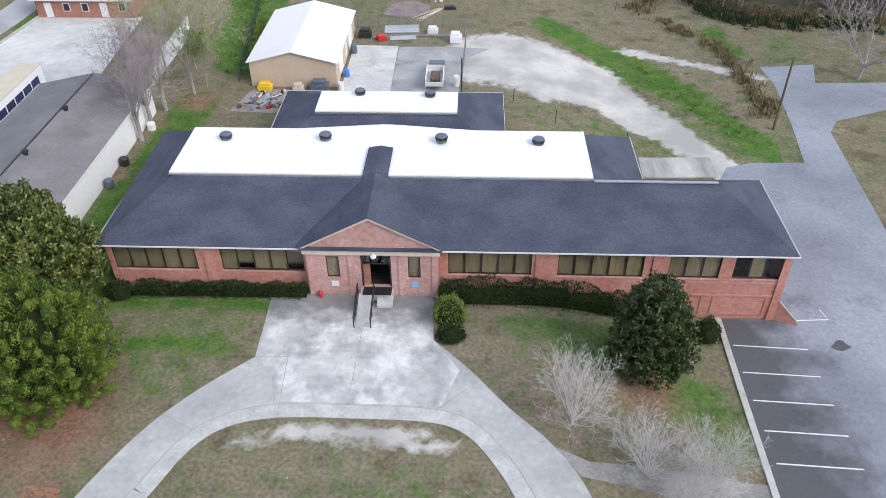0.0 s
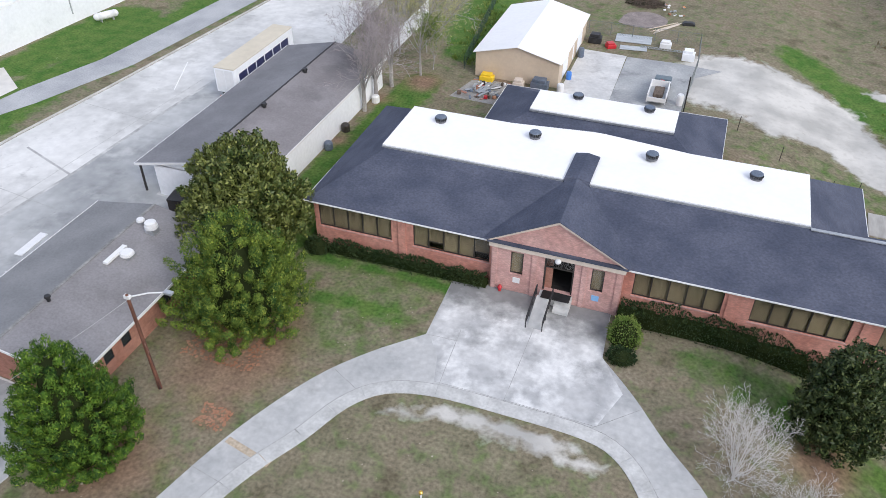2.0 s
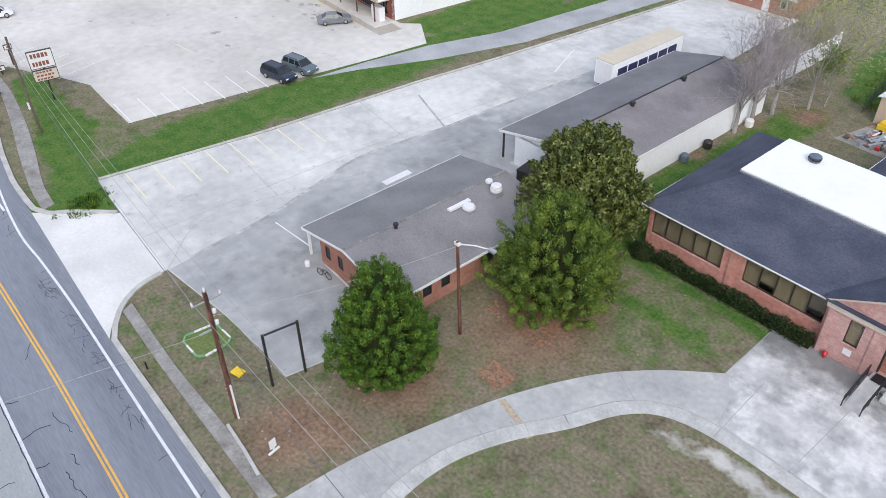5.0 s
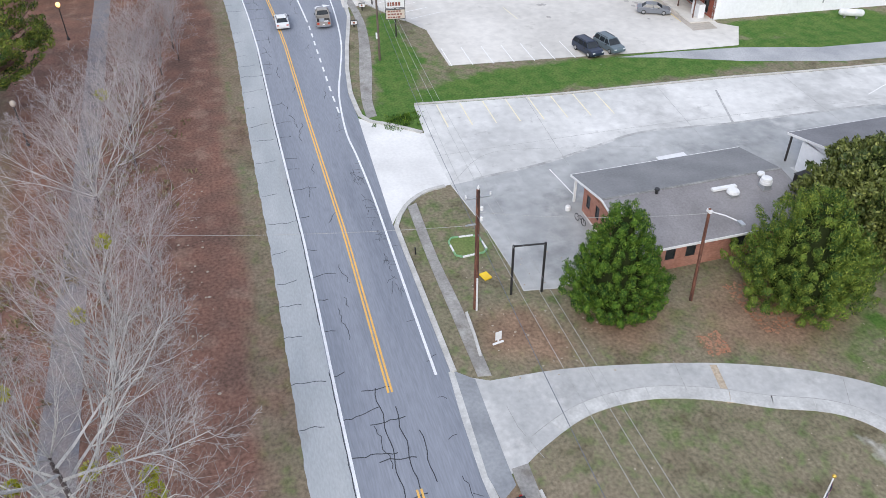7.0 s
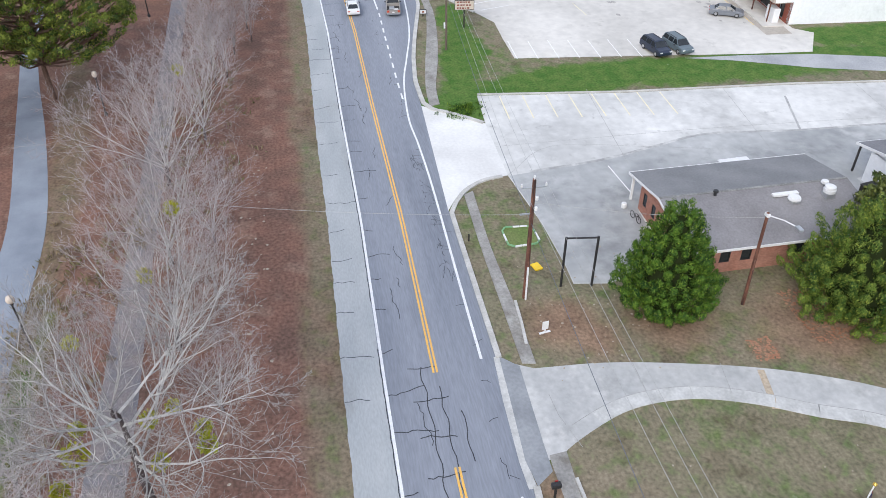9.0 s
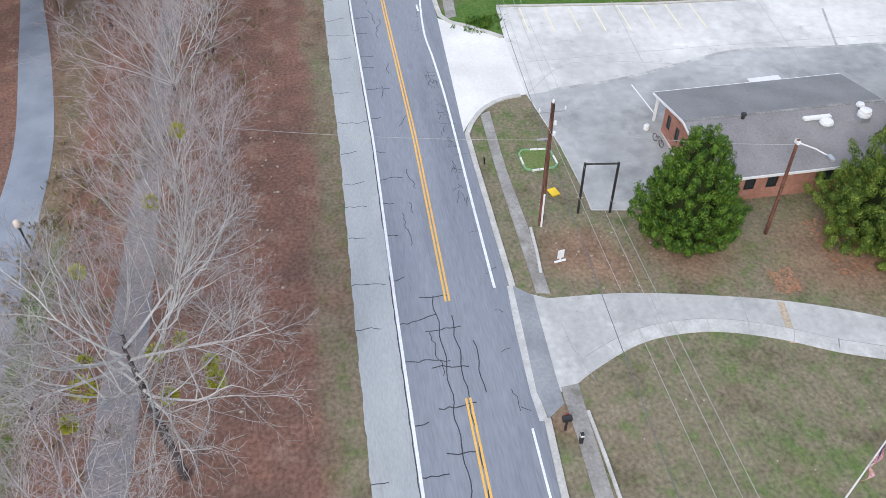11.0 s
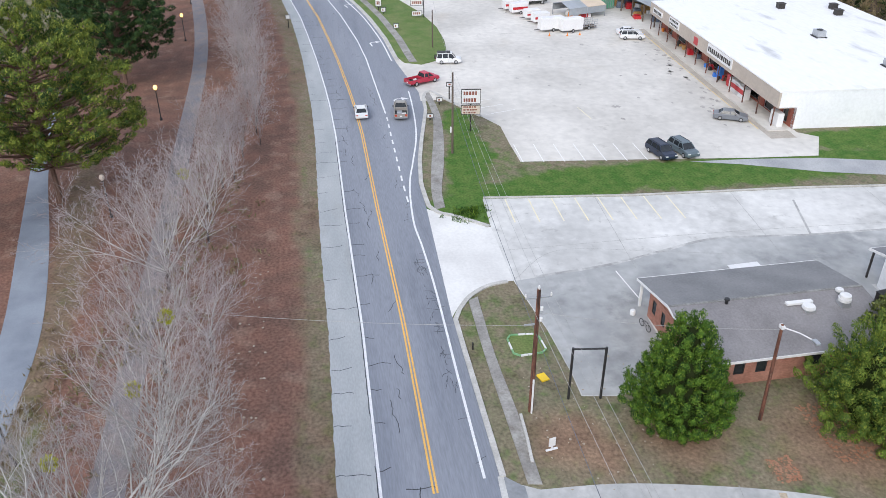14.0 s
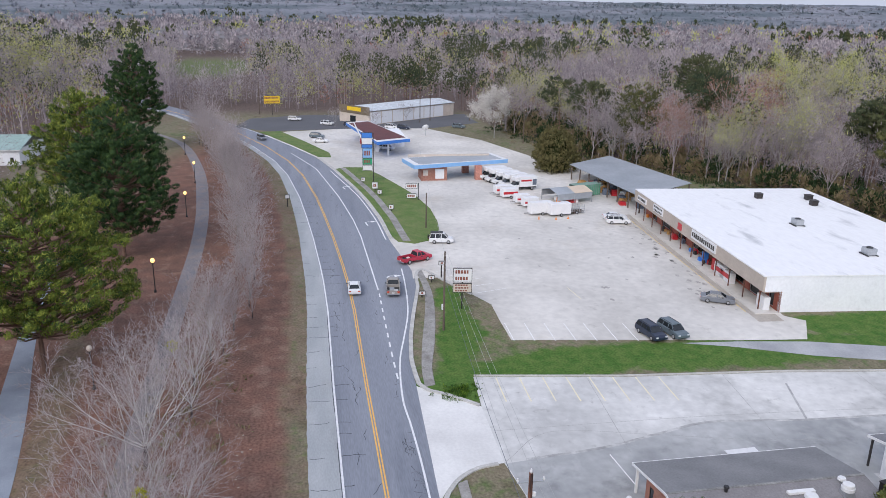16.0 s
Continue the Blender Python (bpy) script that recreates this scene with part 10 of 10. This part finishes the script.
def truck_bed():
    s = thing("dump_trailer", "white open box trailer with scrap in it, in the school yard", "trailer", (-4.45, 82.9, 0.03), 90)
    part("floor", boxes((-2.0, 2.0, -0.95, 0.95, 0.55, 0.65)), GALV, s)
    for r in ((-2.0, 2.0, -1.05, -0.95, 0.5, 1.45), (-2.0, 2.0, 0.95, 1.05, 0.5, 1.45), (1.9, 2.0, -0.95, 0.95, 0.65, 1.45), (-2.0, -1.9, -0.95, 0.95, 0.65, 1.1)):
        part("side_panel", boxes(r), WHITE, s)
    part("load", soft_box(-1.0, 1.2, -0.6, 0.5, 0.65, 1.1, 0.1), GREY_WOOD, s, "brown scrap heaped on the floor")
    wheels(s, (-0.5,), 1.08, 0.34)
    t = thing("garden_tractor", "dark blue tractor with a red rear lamp in the school yard", "tractor", (-4.3, 86.1, 0.03), 90)
    part("bonnet", soft_box(-0.1, 0.95, -0.5, 0.5, 0.45, 1.15, 0.12), B_PAINT, t)
    part("canopy_top", soft_box(-0.95, 0.2, -0.95, 0.95, 1.25, 1.5, 0.12), B_PAINT, t)
    part("seat", soft_box(-0.7, -0.25, -0.35, 0.35, 0.7, 1.1, 0.06), BLACK, t)
    part("lamp", boxes((-0.97, -0.94, -0.2, 0.2, 1.3, 1.42)), RED, t)
    wheels(t, (-0.6, 0.65), 0.85, 0.38)


truck_bed()


def lump(name, x, y, sx, sy, h, m, label, cat, rz=0.0, kind=0):
    bm = bmesh.new()
    if kind == 1:
        lathe(bm, 0, 0, [(sx * 0.9, 0), (sx, h * 0.1), (sx, h * 0.85), (sx * 0.8, h), (sx * 0.3, h * 1.02)], 12)
    else:
        box(bm, -sx, sx, -sy, sy, 0, h * 0.7)
        box(bm, -sx * 0.8, sx * 0.7, -sy * 0.8, sy * 0.9, h * 0.7, h)
        bmesh.ops.bevel(bm, geom=bm.edges[:], offset=min(sx, sy, h) * 0.08, segments=1, affect="EDGES")
    ob = link(name, bm, m)
    ob.matrix_basis = pose(x, y, float(lie(x, y)), 0, 0, rz)
    return tagged(ob, label, cat)


rr = random.Random(40)
def scrap(name, label, category, m, at, size, turn):
    """One discarded flat or boxy piece, lying askew."""
    bm = soft_box(-size[0] / 2, size[0] / 2, -size[1] / 2, size[1] / 2, 0, size[2], 0.2 * min(size))
    ob = link(name, bm, m)
    ob.matrix_basis = pose(*at, *turn)
    return tagged(ob, label, category, "scrap heap")


for k in range(22):
    x, y = rr.gauss(-23.2, 0.65), rr.gauss(78.2, 0.7)
    scrap("metal_sheet", "bent silver metal sheet on a scrap heap", "metal sheet", rr.choice((WHITE, GALV, GALV)), (x, y, 0.06 + 0.022 * k), (rr.uniform(0.8, 1.7), rr.uniform(0.2, 0.45), 0.05), (rr.uniform(-10, 10), rr.uniform(-10, 10), rr.uniform(40, 95)))
for k in range(34):
    x, y = rr.uniform(-26.0, -17.6), rr.uniform(76.0, 80.9)
    if y < 78.6 and x > -21.2:
        x -= 4.0
    m, w = rr.choice(((RED, "red"), (RED_BRICK, "rusty"), (MULCH, "brown"), (STEELBLUE, "dark"), (BLACK, "black"), (GREY_WOOD, "grey wooden"), (WHITE, "white")))
    flat = rr.random() < 0.5
    scrap("board" if flat else "crate", w + (" board" if flat else " box") + " lying in the scrap behind the school", "board" if flat else "box", m, (x, y, 0.04), (rr.uniform(0.5, 1.3), rr.uniform(0.12, 0.35), 0.07) if flat else (rr.uniform(0.25, 0.6), rr.uniform(0.25, 0.5), rr.uniform(0.2, 0.55)), (0, 0, rr.uniform(0, 180)))
sheet("scrap_sheet", [(-26.8, 75.6), (-21, 75.2), (-19.8, 80.8), (-25.4, 81.3)], OLDCONC, 0.03, "grey trampled ground under the scrap", category="ground sheet")
lump("tractor_mower", -24.0, 81.0, 0.8, 0.5, 0.9, YELLOW, "yellow mower against the shed", "mower")
lump("cabinet", -20.0, 80.4, 0.6, 0.5, 1.1, CREAM, "cream cabinet beside the shed", "cabinet")
lump("covered_bike", -17.6, 80.9, 1.0, 0.6, 1.3, STEELBLUE, "machine under a blue-grey cover", "covered machine")
lump("pallet", -18.8, 79.6, 0.9, 0.5, 0.2, RED_BRICK, "rust-coloured pallet on the ground", "pallet", 10)
lump("barrel", -15.0, 84.6, 0.32, 0.32, 0.95, BLUE, "blue plastic barrel by the shed door", "barrel", 0, 1)
lump("tank_can", -15.2, 81.0, 0.4, 0.4, 1.0, WHITE, "white plastic tank at the shed corner", "tank", 0, 1)
lump("bin", -15.0, 91.4, 0.4, 0.4, 1.2, STEELBLUE, "dark wheeled bin beside the shed", "bin", 0, 1)
lump("gas_cylinder", -1.95, 82.4, 0.4, 0.4, 1.3, WHITE, "white upright tank in the yard", "tank", 0, 1)
lump("machine", -14.2, 96.6, 0.8, 0.6, 1.2, BLACK, "black machine with red parts in the yard", "machine")
lump("machine", -12.0, 95.6, 0.6, 0.5, 0.7, RED, "small red machine in the yard", "machine", 30)
lump("freezer", -2.3, 95.2, 0.75, 0.6, 1.3, WHITE_WALL, "white square unit at the yard fence", "appliance")
lump("cooler", -5.4, 98.0, 0.7, 0.5, 0.9, WHITE, "white appliance in the yard", "appliance")
ld = thing("ladder", "aluminium ladder lying on the grass", "ladder", (-5.2, 96.95, 0.12), 1)
part("rail", boxes((-3.2, 3.2, -0.25, -0.2, 0, 0.08)), GALV, ld)
part("rail", boxes((-3.2, 3.2, 0.2, 0.25, 0, 0.08)), GALV, ld)
for x in np.arange(-3.0, 3.1, 0.4):
    part("rung", boxes((x - 0.03, x + 0.03, -0.2, 0.2, 0.02, 0.06)), GALV, ld)
for k, (px, py) in enumerate(((-34.9, 60.2), (-34.9, 64.2), (-34.6, 71.3))):
    lump("tub", px + 0.6, py, 0.45, 0.45, 0.85, STEELBLUE if k == 0 else DARK if k == 1 else WHITE, ("blue-grey tub beside the white wall", "dark unit beside the white wall", "white unit beside the white wall")[k], "tub", 0, 1)
sheet("bare_patch", smooth_line([(-12.6, 104.5), (-11.8, 108.5), (-8.5, 109.6), (-6.2, 107.4), (-7.0, 104.4), (-9.8, 103.6), (-12.6, 104.5)], 3)[:-1], mat("grey_mulch", (0.20, 0.17, 0.16), (0.29, 0.245, 0.23), scale=0.8, fine=5, rough=0.95, bump=0.3, vary=0.25), 0.02, "bare patch of grey-brown mulch in the field", category="bare patch")
pile = np.random.default_rng(12)
pw = pile.uniform(0, 6.28, 420)
pr = 2.6 * pile.uniform(0, 1, 420) ** 0.6
foot = np.stack([-10.0 + pr * np.cos(pw), 112.8 + 0.75 * pr * np.sin(pw), 1.2 * (1 - (pr / 2.7) ** 2) * pile.uniform(0.1, 1, 420)], 1)
lay = pile.normal(size=(420, 3)) * np.array([1, 1, 0.35])
lay /= np.linalg.norm(lay, axis=1, keepdims=True)
tagged(limb_mesh("brush_heap", np.concatenate([foot - 0.6 * lay, foot + 0.6 * lay, np.full((420, 1), 0.035), np.full((420, 1), 0.015)], 1).tolist(), GREY_WOOD, 3), "heap of cut brown branches in the field", "brush heap", "", "stuff")
weeds("weeds", HEDGE, "dark green brambles over the branch heap", [(-11.8, 112.6), (-8.6, 113.4)], 0.6, 90, 0.4, 31)
for k, (px, py, rz) in enumerate(((-6.3, 104.6, 52), (-6.0, 104.2, 56), (-6.6, 105.0, 47), (-5.8, 104.8, 54))):
    scrap("plank", "long pale plank lying in the field", "plank", CREAM if k % 2 else TAN, (px, py, 0.03 + 0.02 * k), (5.2, 0.16, 0.06), (0, 0, rz))
for k in range(14):
    scrap("rubble", ("white", "grey", "orange")[k % 3] + " piece of rubble in the field", "rubble", (WHITE, GALV, ORANGE)[k % 3] if k % 3 != 2 or k == 2 else MULCH, (rr.uniform(-7.6, -4.2), rr.uniform(109.2, 114), 0.02), (rr.uniform(0.2, 0.7), rr.uniform(0.15, 0.4), rr.uniform(0.06, 0.25)), (0, 0, rr.uniform(0, 180)))
lump("tarp", -3.4, 106.8, 0.8, 0.45, 0.4, BLACK, "black tarpaulin bundle in the field", "tarpaulin", 10)
for k, (px, py, lx, ly) in enumerate(((-9.6, 99.2, 4.6, 2.6), (-9.2, 96.2, 3.4, 1.3))):
    scrap("roofing_sheet", "pale grey corrugated roofing sheets lying by the fence", "roofing sheet", mat("dull_grey_sheet", (0.38, 0.41, 0.43), (0.50, 0.53, 0.55), scale=0.5, fine=4, rough=0.6, vary=0.12, stretch=(1, 4, 1)) if k == 0 else bpy.data.materials["dull_grey_sheet"], (px, py, 0.05), (lx, ly, 0.07), (0, 0, 4 + 3 * k))
dp = thing("dumpster", "dark metal dumpster between the buildings", "dumpster", (-41.4, 46.2, 0.03), 10)
part("bin", boxes((-1.4, 1.4, -0.8, 0.8, 0.15, 1.3)), DARK, dp)
part("lid", boxes((-1.45, -0.03, -0.85, 0.85, 1.3, 1.38), (0.03, 1.45, -0.85, 0.85, 1.3, 1.38)), BLACK, dp)
part("fence_screen", boxes((1.5, 2.6, 0.6, 0.68, 0, 1.2)), DARK, dp)
lump("bucket", -45.0, 23.2, 0.25, 0.25, 0.5, WHITE, "white bucket by the porch", "bucket", 0, 1)
by = thing("bicycle_rack", "dark bicycles leaning by the brick wall", "bicycle", (-42.8, 23.4, 0.03), 10)
for x in (-0.5, 0.5):
    bm = bmesh.new()
    for i in range(16):
        w0, w1 = 2 * math.pi * i / 16, 2 * math.pi * (i + 1) / 16
        tube(bm, (x + 0.33 * math.cos(w0), 0, 0.35 + 0.33 * math.sin(w0)), (x + 0.33 * math.cos(w1), 0, 0.35 + 0.33 * math.sin(w1)), 0.03, n=5, caps=False)
    part("wheel", bm, RUBBER, by)
bm = bmesh.new()
for a, b in (((-0.5, 0, 0.35), (-0.1, 0, 0.75)), ((-0.1, 0, 0.75), (0.4, 0, 0.8)), ((0.4, 0, 0.8), (0.5, 0, 0.35)), ((-0.1, 0, 0.75), (0.0, 0, 0.35)), ((0.0, 0, 0.35), (0.4, 0, 0.8))):
    tube(bm, a, b, 0.025, n=6)
part("frame", bm, BLACK, by)
st = thing("stop_block", "white painted block beside the building", "wheel stop", (-49.3, 31.8, 0.03), 86)
part("block", boxes((-2.0, 2.0, -0.5, 0.5, 0, 0.06)), WHITE, st)
